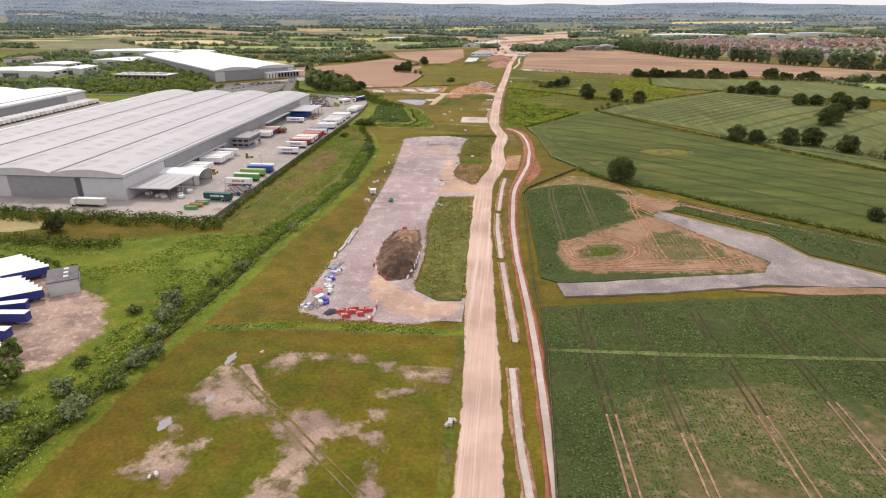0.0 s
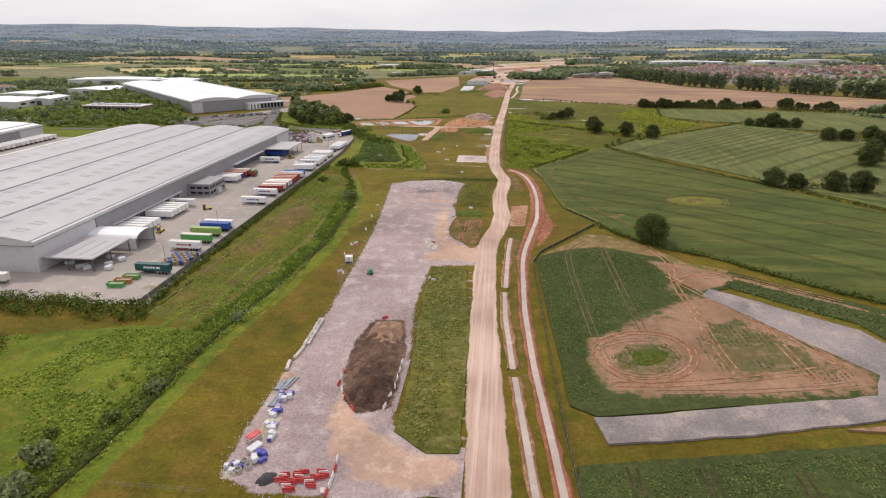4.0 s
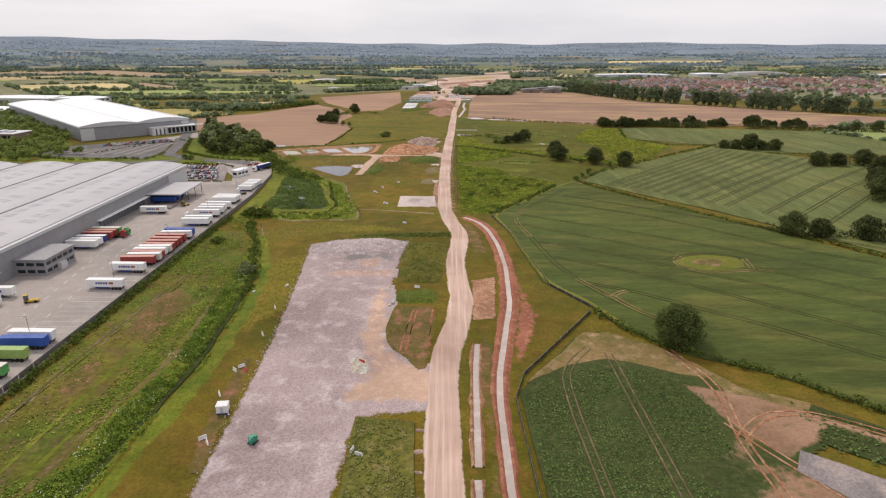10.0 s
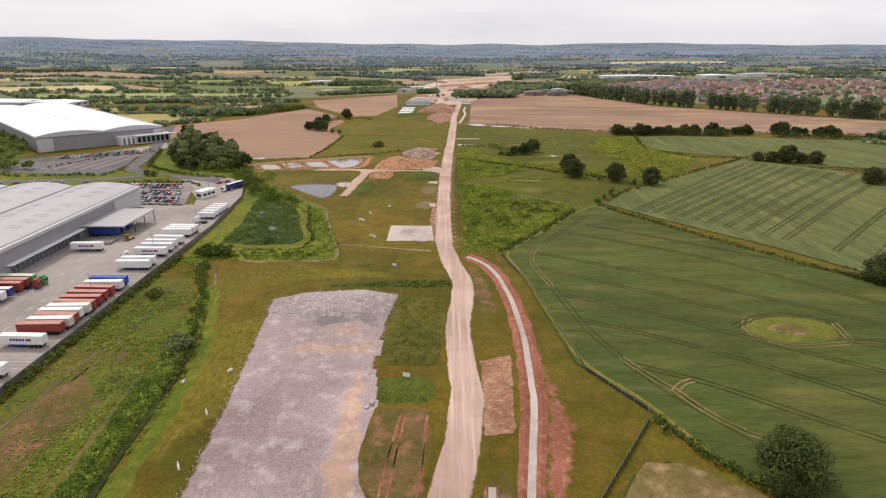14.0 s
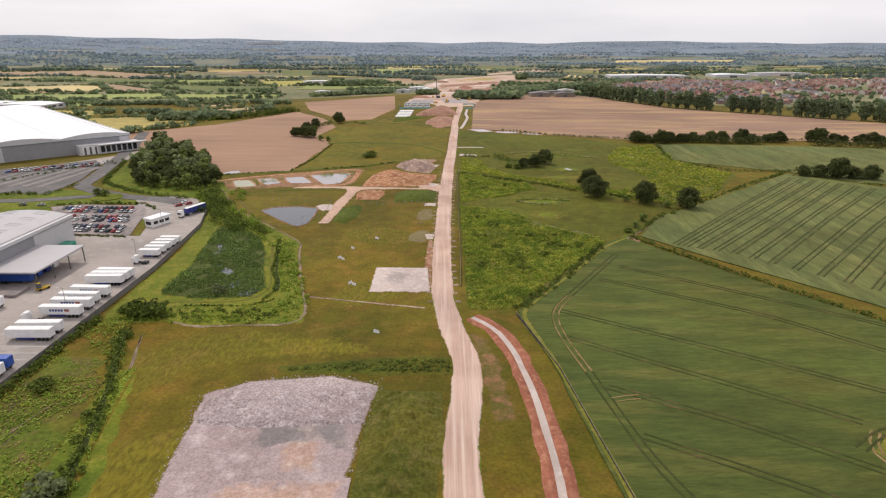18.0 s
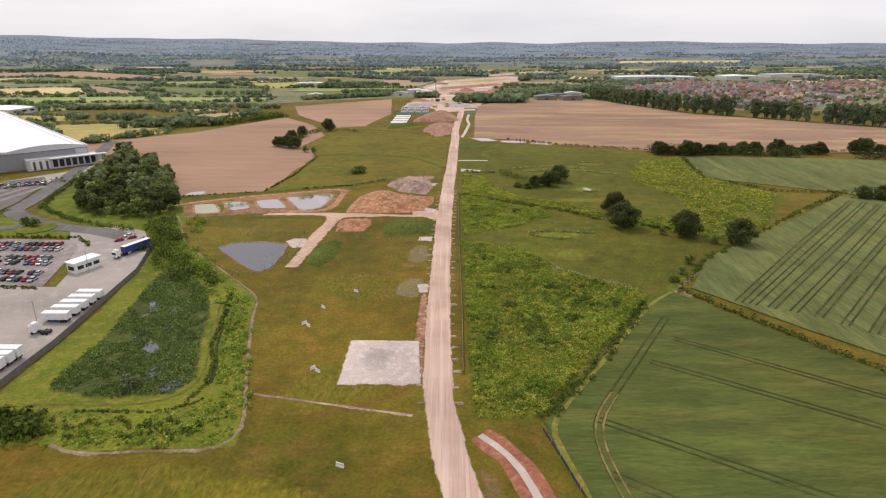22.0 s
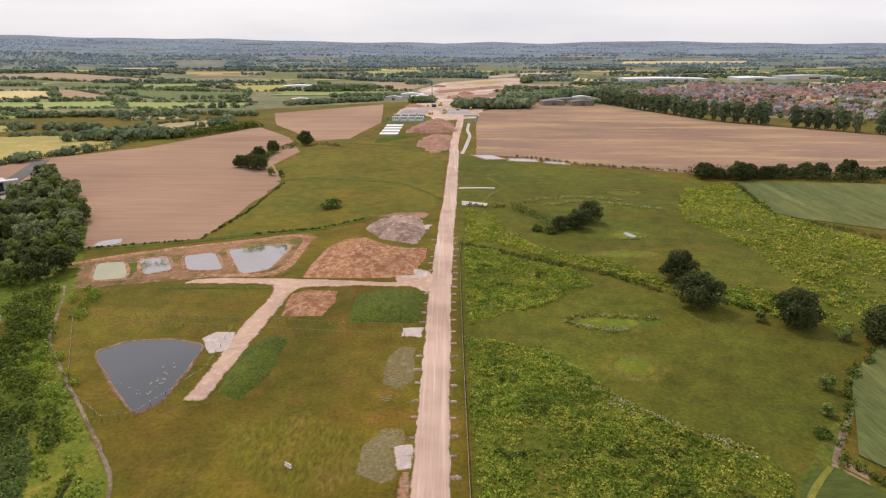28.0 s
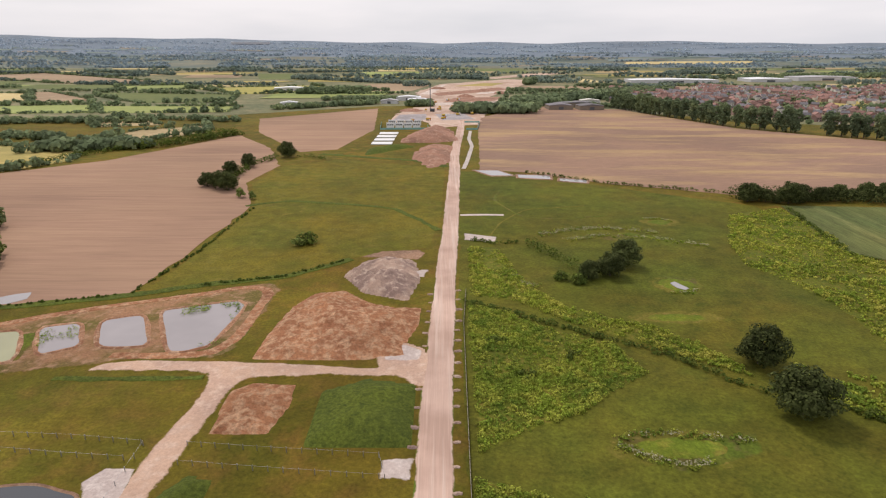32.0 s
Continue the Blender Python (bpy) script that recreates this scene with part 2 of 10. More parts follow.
SOIL_CROP = natural("soil_with_thin_crop", (0.31, 0.185, 0.118), (0.24, 0.14, 0.085), (0.15, 0.115, 0.05), 0.06, 0.22, 1.2, contrast=0.3, speck=(0.55, 0.7))
SOIL_DARK = natural("dark_topsoil", (0.115, 0.066, 0.046), (0.07, 0.042, 0.033), (0.17, 0.105, 0.075), 0.09, 0.4, 1.2, contrast=0.5, bump=1.0, bump_d=0.6)
SOIL_MID = natural("mid_brown_topsoil", (0.16, 0.098, 0.068), (0.105, 0.064, 0.047), (0.225, 0.145, 0.10), 0.09, 0.4, 1.2, contrast=0.45, bump=1.0, bump_d=0.6)
ORANGE = natural("orange_clay", (0.43, 0.235, 0.14), (0.31, 0.15, 0.085), (0.54, 0.36, 0.24), 0.08, 0.4, 1.1, contrast=0.5, bump=1.0, bump_d=0.8)
CLAY_PALE = natural("dry_tan_clay", (0.44, 0.205, 0.105), (0.33, 0.145, 0.075), (0.54, 0.325, 0.195), 0.09, 0.4, 1.2, contrast=0.42, speck=(0.45, 0.62), bump=1.0, bump_d=1.0)
RED_CLAY_PALE = natural("pale_orange_soil", (0.42, 0.29, 0.24), (0.36, 0.24, 0.19), (0.46, 0.36, 0.31), 0.08, 0.4, 1.5, contrast=0.4, bump=0.6)
PALE_RING = natural("pale_worn_grass", (0.125, 0.127, 0.02), (0.10, 0.112, 0.016), (0.15, 0.14, 0.032), 0.08, 0.3, 1.2, contrast=0.4)
BANK_PATH = natural("trodden_path", (0.24, 0.18, 0.12), (0.16, 0.12, 0.07), (0.32, 0.25, 0.18), 0.08, 0.4, 1.5, contrast=0.4)
RED_CLAY = natural("red_clay", (0.30, 0.115, 0.07), (0.24, 0.09, 0.055), (0.38, 0.18, 0.11), 0.08, 0.45, 1.2, contrast=0.3, bump=0.7, bump_d=0.3)
TAN = natural("harrowed_soil", (0.335, 0.205, 0.137), (0.285, 0.174, 0.12), (0.365, 0.232, 0.15), 0.008, 0.05, 0.35, contrast=0.2, speck=(0.4, 0.7), stretch=(0.06, 1, 1), turn=0.75)
TAN_R = natural("stubble_soil", (0.305, 0.188, 0.13), (0.25, 0.158, 0.114), (0.40, 0.268, 0.14), 0.008, 0.04, 0.5, contrast=0.2, speck=(0.48, 0.66), stretch=(0.2, 1, 1), turn=0.3)
WHEAT = natural("green_wheat", (0.0665, 0.0978, 0.0218), (0.0503, 0.0789, 0.019), (0.0912, 0.1121, 0.0294), 0.014, 0.09, 1.3, contrast=0.34, stretch=(0.2, 1, 1), turn=0.62, hue=0.06)
WHEAT_B = natural("striped_wheat", (0.102, 0.135, 0.045), (0.082, 0.115, 0.037), (0.125, 0.155, 0.055), 0.02, 0.06, 1.2, contrast=0.45, stretch=(1, 0.12, 1), turn=0.74, hue=0.06)
LUSH_EDGE = natural("pale_grass_edge", (0.15, 0.17, 0.03), (0.115, 0.145, 0.022), (0.20, 0.195, 0.05), 0.05, 0.3, 1.2, contrast=0.4)
RING_GRASS = natural("uncropped_grass", (0.115, 0.143, 0.022), (0.08, 0.115, 0.018), (0.15, 0.16, 0.032), 0.05, 0.2, 1.1, contrast=0.45)
MAIZE = natural("broad_leaf_crop", (0.05, 0.076, 0.022), (0.04, 0.064, 0.018), (0.07, 0.09, 0.028), 0.04, 0.5, 1.2, contrast=0.5, bump=0.9, bump_d=0.5)
SOIL_STRAW = natural("straw_and_soil", (0.225, 0.152, 0.064), (0.135, 0.113, 0.033), (0.29, 0.20, 0.105), 0.07, 0.22, 1.1, contrast=0.4)
MAIZE_THIN = natural("thin_crop_over_soil", (0.11, 0.105, 0.045), (0.07, 0.09, 0.03), (0.21, 0.145, 0.09), 0.045, 0.3, 0.9, contrast=0.4)
# Dark tone paints the shade in wheel grooves between tall plants.
TRAM_SHADED = natural("dark_wheel_track", (0.035, 0.042, 0.016), (0.05, 0.045, 0.022), (0.09, 0.07, 0.04), 0.06, 0.3, 1.5, contrast=0.3)
TRAM = natural("wheel_track_soil", (0.14, 0.105, 0.06), (0.10, 0.085, 0.045), (0.22, 0.15, 0.09), 0.06, 0.3, 1.5, contrast=0.3)
TRAM_GREEN = natural("wheel_track_in_wheat", (0.034, 0.05, 0.013), (0.04, 0.058, 0.016), (0.09, 0.08, 0.035), 0.03, 0.12, 1.0, contrast=0.3)
WEEDS = natural("weed_green", (0.06, 0.092, 0.014), (0.078, 0.115, 0.016), (0.048, 0.075, 0.012), 0.06, 0.5, 1.2, contrast=0.6, bump=0.8, bump_d=0.5)
REED = natural("reed_bed", (0.055, 0.084, 0.02), (0.042, 0.068, 0.016), (0.082, 0.108, 0.03), 0.05, 0.4, 1.3, contrast=0.6, bump=0.9, bump_d=0.5)
CONCRETE = natural("yard_concrete", (0.36, 0.315, 0.285), (0.31, 0.275, 0.25), (0.40, 0.35, 0.32), 0.03, 0.15, 0.9, contrast=0.12, bump=0.05)
ASPHALT = natural("asphalt", (0.15, 0.14, 0.135), (0.12, 0.115, 0.11), (0.19, 0.18, 0.17), 0.05, 0.3, 1.5, contrast=0.15, bump=0.05)
CHALK = natural("chalky_spoil", (0.42, 0.38, 0.32), (0.28, 0.26, 0.19), (0.55, 0.52, 0.46), 0.2, 0.6, 1.5, contrast=0.4)
WATER_POND = water("pond_water", (0.014, 0.018, 0.024), 0.03, 1.9)
WATER_POOL = water("reed_pool_water", (0.06, 0.065, 0.075))
WATER_MILKY = water("silty_water", (0.30, 0.275, 0.27), 0.06)
# Mud and water, darkened so the colour holds the channel's shade.
WATER_SHADED = natural("brook_mud_in_shade", (0.02, 0.034, 0.006), (0.03, 0.05, 0.008), (0.05, 0.075, 0.013), 0.1, 0.5, 1.5, contrast=0.4, rough=0.9)
# Silty base colour, lifted further to stand in for reflected sky.
WATER_SETTLE_SKY = water("settling_sky_water", (0.27, 0.24, 0.24), 0.03)
WATER_GREEN = water("algae_water", (0.27, 0.26, 0.13), 0.2)
DITCH_WATER = natural("ditch_silt", (0.47, 0.395, 0.35), (0.41, 0.34, 0.30), (0.53, 0.46, 0.42), 0.05, 0.3, 0.8, contrast=0.1, rough=0.4, bump=0.1)


# ---------- building helpers
def to_mesh(name, verts, faces, mat=None, smooth=False):
    me = bpy.data.meshes.new(name)
    me.from_pydata([tuple(v) for v in verts], [], [tuple(f) for f in faces])
    if mat:
        me.materials.append(mat)
    if smooth:
        me.polygons.foreach_set("use_smooth", [True] * len(me.polygons))
    me.update()
    return me


def part(name, mesh, parent=None, label="", m=None, mat=None):
    """Links a mesh or a bmesh as one object, as a part of parent where one is given."""
    if isinstance(mesh, bmesh.types.BMesh):
        me = bpy.data.meshes.new(name)
        mesh.to_mesh(me)
        mesh.free()
        mesh = me
    if mat and not mesh.materials:
        mesh.materials.append(mat)
    ob = new(name, mesh)
    ob.parent = parent
    if m is not None:
        ob.matrix_basis = m
    if label:
        ob["label"] = label
    return ob


def thing(name, m, label, category, group=""):
    return_ob = new(name)
    return_ob.empty_display_size = 0.5
    return_ob.matrix_basis = m
    return tagged(return_ob, label, category, group)


def rough_outline(pts, step=4.0, amp=0.8, seed=0, closed=True):
    """An outline with its sides cut into steps and moved about, as a natural border runs."""
    out, n = [], len(pts)
    for i in range(n if closed else n - 1):
        a, b = Vector(pts[i]), Vector(pts[(i + 1) % n])
        k = max(1, int((b - a).length / step))
        for j in range(k):
            p = a.lerp(b, j / k)
            q = Vector((p.x * 0.13 + seed * 7.3, p.y * 0.13, seed * 1.7))
            d = noise.noise_vector(q) * amp + noise.noise_vector(q * 4) * amp * 0.5 + noise.noise_vector(q * 13) * amp * 0.3
            out.append((p.x + d.x, p.y + d.y))
    if not closed:
        out.append(tuple(pts[-1]))
    return out


def slab_mesh(name, pts, top, thick, mat):
    """A flat sheet with a real edge."""
    bm = bmesh.new()
    up = [bm.verts.new((x, y, top)) for x, y in pts]
    dn = [bm.verts.new((x, y, top - thick)) for x, y in pts]
    n = len(pts)
    face = bm.faces.new(up)
    face.normal_update()
    if face.normal.z < 0:
        face.normal_flip()
    for i in range(n):
        bm.faces.new((up[i], up[(i + 1) % n], dn[(i + 1) % n], dn[i]))
    bmesh.ops.triangulate(bm, faces=[face])
    bmesh.ops.recalc_face_normals(bm, faces=bm.faces)
    me = bpy.data.meshes.new(name)
    bm.to_mesh(me)
    bm.free()
    me.materials.append(mat)
    return me


LAID = []


def border_distance(xy, pts):
    """Distance of each place from an outline, negative outside it."""
    dist = np.full(len(xy), 1e9)
    for i in range(len(pts)):
        a, b = np.array(pts[i], float), np.array(pts[i - 1], float)
        ab = b - a
        t = np.clip(((xy - a) @ ab) / max(ab @ ab, 1e-6), 0, 1)
        dist = np.minimum(dist, np.hypot(*(xy - a - t[:, None] * ab).T))
    dist[~inside_many(xy, pts)] *= -1
    return dist


def edge_mesh(name, verts, faces, edge, mat):
    me = to_mesh(name, verts, faces, mat, True)
    me.attributes.new("edge", "FLOAT", "POINT").data.foreach_set("value", np.asarray(edge, dtype=np.float32))
    return me


def soft_mesh(name, pts, top, base, width, mat, under):
    """A sheet whose border sinks into the ground and frays out."""
    xs, ys = [p[0] for p in pts], [p[1] for p in pts]
    cell = max(0.7, math.sqrt((max(xs) - min(xs)) * (max(ys) - min(ys)) / 9000))
    nx, ny = int((max(xs) - min(xs)) / cell) + 5, int((max(ys) - min(ys)) / cell) + 5
    gx, gy = np.meshgrid(min(xs) - 2 * cell + np.arange(nx) * cell, min(ys) - 2 * cell + np.arange(ny) * cell)
    xy = np.stack([gx.ravel(), gy.ravel()], 1)
    d = border_distance(xy, pts)
    width = max(width, 1.2 * cell)
    z = base - 0.06 + (top - base + 0.06) * np.clip(d / (0.6 * width) + 0.85, 0, 1)
    j, i = np.meshgrid(np.arange(ny - 1), np.arange(nx - 1), indexing="ij")
    q = np.stack([j * nx + i, j * nx + i + 1, (j + 1) * nx + i + 1, (j + 1) * nx + i], -1).reshape(-1, 4)
    q = q[d[q].max(1) > -0.7 * width]
    used, inv = np.unique(q, return_inverse=True)
    return edge_mesh(name, np.concatenate([xy, z[:, None]], 1)[used].tolist(), inv.reshape(-1, 4).tolist(), np.clip(d[used] / width + 0.4, -0.5, 1.5), worn(mat, under))


def lies_on(pts, top):
    """What a new sheet is laid upon."""
    for p, t, m in reversed(LAID):
        if t < top and inside_many(np.array(pts, float), p).mean() >= 0.5:
            return t, m
    return 0.0, GRASS


def sheet(name, pts, top, mat, label, category="ground", step=4.0, amp=0.8, thick=None, seed=0, parent=None, width=None, over=None):
    xs, ys = [p[0] for p in pts], [p[1] for p in pts]
    base, under = (0.0, over) if over else lies_on(pts, top)
    if amp and width != 0 and top - base < 0.36 and mat in NAT and under in NAT and (max(xs) - min(xs)) * (max(ys) - min(ys)) < 26000:
        me = soft_mesh(name, pts, top, base, width or max(1.0, amp * 1.6), mat, under)
    else:
        me = slab_mesh(name, rough_outline(pts, step, amp, seed) if amp else pts, top, thick or top + 0.3, mat)
    LAID.append((pts, top, mat))
    ob = part(name, me, parent, label)
    if parent is None:
        tagged(ob, label, category, kind="structure")
    return ob


def ribbon_pts(line, width, amp=0.0, step=4.0, seed=0):
    """The outline of a strip along a line; width is one number or one a point."""
    fine, ws = [], []
    for i in range(len(line) - 1):
        a, b = Vector(line[i]), Vector(line[i + 1])
        wa, wb = (width, width) if not isinstance(width, (list, tuple)) else (width[i], width[i + 1])
        k = max(1, int((b - a).length / step))
        for j in range(k):
            fine.append(a.lerp(b, j / k))
            ws.append(wa + (wb - wa) * j / k)
    fine.append(Vector(line[-1]))
    ws.append(width[-1] if isinstance(width, (list, tuple)) else width)
    for _ in range(2):
        fine = [fine[0]] + [(fine[i - 1] + fine[i] * 2 + fine[i + 1]) / 4 for i in range(1, len(fine) - 1)] + [fine[-1]]
    left, right = [], []
    for i, p in enumerate(fine):
        d = (fine[min(i + 1, len(fine) - 1)] - fine[max(i - 1, 0)]).normalized()
        nrm = Vector((-d.y, d.x))
        ja = noise.noise(Vector((p.x * 0.2, p.y * 0.2, seed + 0.5))) * amp
        jb = noise.noise(Vector((p.x * 0.2, p.y * 0.2, seed + 9.5))) * amp
        left.append(tuple(p + nrm * (ws[i] / 2 + ja)))
        right.append(tuple(p - nrm * (ws[i] / 2 + jb)))
    return left, right


def ribbon(name, line, width, top, mat, label="", category="ground", amp=0.3, step=4.0, thick=None, seed=0, parent=None, fray=None, under=None):
    if fray:
        rows, n = [], 0
        for grow, h, e in ((-fray - 0.4, top, 1.2), (-fray, top, 1.0), (fray, -0.06, 0.0)):
            wd = [w + grow for w in width] if isinstance(width, (list, tuple)) else width + grow
            left, right = ribbon_pts(line, wd, amp, step, seed)
            rows = [(left, h, e)] + rows + [(right, h, e)]
        n = len(rows[0][0])
        verts = [(x, y, h) for pts, h, e in rows for x, y in pts]
        faces = [((k + 1) * n + i, (k + 1) * n + i + 1, k * n + i + 1, k * n + i) for k in range(5) for i in range(n - 1)]
        ob = part(name, edge_mesh(name, verts, faces, [e for pts, h, e in rows for _ in pts], worn(mat, under or GRASS)), parent, label)
        return ob if parent else tagged(ob, label, category, kind="structure")
    left, right = ribbon_pts(line, width, amp, step, seed)
    n = len(left)
    th = thick or top + 0.3
    verts = [(x, y, top) for x, y in left] + [(x, y, top) for x, y in right]
    verts += [(x, y, top - th) for x, y in left] + [(x, y, top - th) for x, y in right]
    faces = []
    for i in range(n - 1):
        faces.append((n + i, n + i + 1, i + 1, i))
        faces.append((i, i + 1, 2 * n + i + 1, 2 * n + i))
        faces.append((n + i + 1, n + i, 3 * n + i, 3 * n + i + 1))
    faces += [(0, 2 * n, 3 * n, n), (n - 1, 2 * n - 1, 4 * n - 1, 3 * n - 1)]
    ob = part(name, to_mesh(name, verts, faces, mat), parent, label)
    if parent is None:
        tagged(ob, label, category, kind="structure")
    return ob


def inside_many(xy, pts):
    x, y = xy[:, 0], xy[:, 1]
    c, n = np.zeros(len(xy), bool), len(pts)
    for i in range(n):
        (x1, y1), (x2, y2) = pts[i], pts[i - 1]
        if y1 == y2:
            continue
        c ^= ((y1 > y) != (y2 > y)) & (x < (x2 - x1) * (y - y1) / (y2 - y1) + x1)
    return c


def mound(name, pts, height, mat, label, category="mound", cell=1.2, rough_amp=0.35, seed=0, base=0.0, power=0.6, kind="structure"):
    """A heap over an outline: rises from its border to the given height, with lumps."""
    xs, ys = [p[0] for p in pts], [p[1] for p in pts]
    nx, ny = int((max(xs) - min(xs)) / cell) + 3, int((max(ys) - min(ys)) / cell) + 3
    seg = [(np.array(pts[i]), np.array(pts[i - 1])) for i in range(len(pts))]
    gx, gy = np.meshgrid(min(xs) - cell + np.arange(nx) * cell, min(ys) - cell + np.arange(ny) * cell)
    xy = np.stack([gx.ravel(), gy.ravel()], 1)
    dist = np.full(len(xy), 1e9)
    for a, b in seg:
        ab = b - a
        t = np.clip(((xy - a) @ ab) / max(ab @ ab, 1e-6), 0, 1)
        dist = np.minimum(dist, np.hypot(*(xy - a - t[:, None] * ab).T))
    dist[~inside_many(xy, pts)] *= -1
    reach = max(dist.max(), 0.1)
    verts = []
    for (x, y), d in zip(xy, dist):
        if d <= 0:
            z = base - 0.15
        else:
            f = min(1, d / reach)
            z = base + height * f ** power * (1 + 0.35 * noise.noise(Vector((x * 0.09, y * 0.09, seed))))
            z += rough_amp * (noise.noise(Vector((x * 0.45, y * 0.45, seed + 3))) + 0.45 * noise.noise(Vector((x * 1.1, y * 0.8, seed + 6)))) * min(1, d / 2)
        verts.append((x, y, z))
    faces = []
    for j in range(ny - 1):
        for i in range(nx - 1):
            q = (j * nx + i, j * nx + i + 1, (j + 1) * nx + i + 1, (j + 1) * nx + i)
            if max(dist[k] for k in q) > -0.1:
                faces.append(q)
    return tagged(part(name, to_mesh(name, verts, faces, mat, True)), label, category, kind=kind)


# ---------- the ground: one sheet to the horizon, and the hills beyond
gx = [-6000, -3000, -1500, -700, -350, 0, 350, 700, 1500, 3000, 6000]
gy = [-1500, -400, 0, 400, 800, 1200, 2000, 3000, 4000, 4650]
tagged(part("ground", to_mesh("ground", [(x, y, 0) for y in gy for x in gx],
                              [(j * 11 + i, j * 11 + i + 1, (j + 1) * 11 + i + 1, (j + 1) * 11 + i) for j in range(9) for i in range(10)], GRASS)),
       "rough olive-green grassland reaching to the horizon", "ground", kind="structure")
sheet("pasture", [(-4500, 1250), (-320, 1250), (-90, 1400), (120, 1420), (420, 1180), (4500, 1000), (4500, 4640), (-4500, 4640)], 0.04, COUNTRY_HAZED,
      "distant pasture land with haze in its colour", amp=0)

ROAD_LINE = [(4.6, -300), (4.4, 60), (4.3, 95), (3.8, 120), (1.5, 160), (-0.5, 200), (-1.9, 241), (-2.4, 269), (-2.5, 299), (-0.7, 314), (2.4, 330), (4.3, 349), (2.6, 373),
             (2.7, 394), (5.3, 416), (4.8, 432), (0.2, 454), (-2, 475), (-2.4, 504), (-2.4, 536), (-1.7, 579), (-0.8, 637), (2, 721), (4.5, 779), (7.3, 864), (9.5, 926),
             (9.8, 972), (12.8, 1028), (17.5, 1098), (22.5, 1188), (26, 1275)]
YARD = [(-31, 152.5), (-45, 152), (-54, 157), (-55, 170), (-54, 200), (-53, 237), (-54, 266), (-55, 306), (-57, 340), (-60, 375), (-63.5, 411), (-53, 417),
        (-32, 420), (-18.6, 415), (-21.3, 391), (-22.2, 365), (-22.5, 354), (-23, 336), (-21, 323), (-17.5, 314), (-10, 303), (-5, 300), (-5, 281), (-9, 280),
        (-22.7, 277.5), (-24.4, 268), (-24.8, 240), (-22.2, 213), (-22.5, 192), (-21.5, 173), (-12, 165), (-5, 166), (-4.5, 157), (-18, 151.5)]

# fields and grass west and east of the road
sheet("grass_field", [(-1000, 556), (-330, 548), (-345, 700), (-420, 800), (-330, 890), (-380, 980), (-640, 1200), (-1000, 1240)], 0.05, GRASS_GREEN, "green grass between industrial units", "grass", 20, 4)
sheet("wheat_field", [(24, 458), (50, 497), (73, 531), (84, 541), (110, 502), (138, 460), (200, 372), (330, 190), (330, 120), (200, 205), (115, 272), (90, 297), (69, 309),
                      (56, 326), (50, 345), (38, 365), (32, 424)], 0.45, WHEAT, "wide green wheat field with dark tramlines", "field", 5, 0.5)
sheet("wheat_field", [(92, 545), (112, 579), (165, 623), (240, 690), (260, 668), (275, 652), (420, 500), (430, 300), (345, 190), (202, 384), (146, 472), (116, 510)], 0.45, WHEAT_B,
      "striped pale and dark green wheat field", "field", 5, 0.5)
sheet("grass_field", [(176, 740), (190, 822), (292, 815), (420, 790), (520, 720), (420, 640), (272, 660), (245, 695)], 0.3, WHEAT_B, "pale green field beyond a hedge", "field", 5, 1)
sheet("crop_field", [(20, 166), (132, 188.5), (170, 196), (170, 40), (19, 40)], 0.5, MAIZE, "dark green broad-leaved crop crossed by wheel tracks", "field", 5, 0.4)
sheet("crop_field", [(17.6, 288), (21, 188), (27, 184), (99, 200), (105, 210), (74, 257), (76, 268), (77, 286), (47, 323), (38, 318)], 0.4, MAIZE,
      "dark green crop field with a worn bare middle", "field", 5, 0.4)
sheet("crop_field", [(84, 268), (116, 241), (122, 219), (142, 204), (264, 145), (330, 108), (330, 116), (200, 202), (112, 266), (88, 285)], 0.35, MAIZE,
      "dark green crop strip along a hedge", "field", 5, 0.4)
sheet("ploughed_field", [(-430, 795), (-262, 961), (-203, 1100), (-150, 1020), (-122, 940), (-128, 880), (-106, 820), (-110, 745), (-113, 699), (-158, 684), (-215, 735), (-262, 800)], 0.1, TAN,
      "bare pinkish-tan harrowed field", "field", 8, 1.5)
sheet("ploughed_field", [(-224, 1240), (-150, 1310), (-91, 1364), (-72, 1138), (-91, 1012), (-120, 1000), (-150, 1052), (-190, 1120)], 0.1, TAN, "bare tan field beside the works", "field", 8, 1.5)
sheet("ploughed_field", [(28, 925), (32, 1010), (44, 1248), (137, 1393), (250, 1350), (275, 1270), (322, 1145), (446, 1030), (560, 930), (560, 800), (340, 842), (183, 845), (110, 878), (60, 915)], 0.1, TAN_R,
      "wide bare tan field streaked with stubble", "field", 8, 1.5)

sheet("grass_field", [(-74, 50), (-3, 50), (-3.5, 141), (-40, 141), (-74, 139)], 0.03, GRASS_SW, "green rough grass field with bare patches", "grass", width=12)
sheet("grass_field", [(-108, 700), (-60, 716), (-36, 738), (-6, 750), (0, 800), (2, 925), (-30, 945), (-80, 965), (-118, 940), (-124, 880), (-104, 820), (-106, 745)], 0.03, PASTURE, "olive-green pasture between bare fields", "grass", width=10)
sheet("gravel_yard", YARD, 0.25, GRAVEL, "long working platform of crushed grey-pink stone", "yard", 2.5, 1.0, width=1.6)
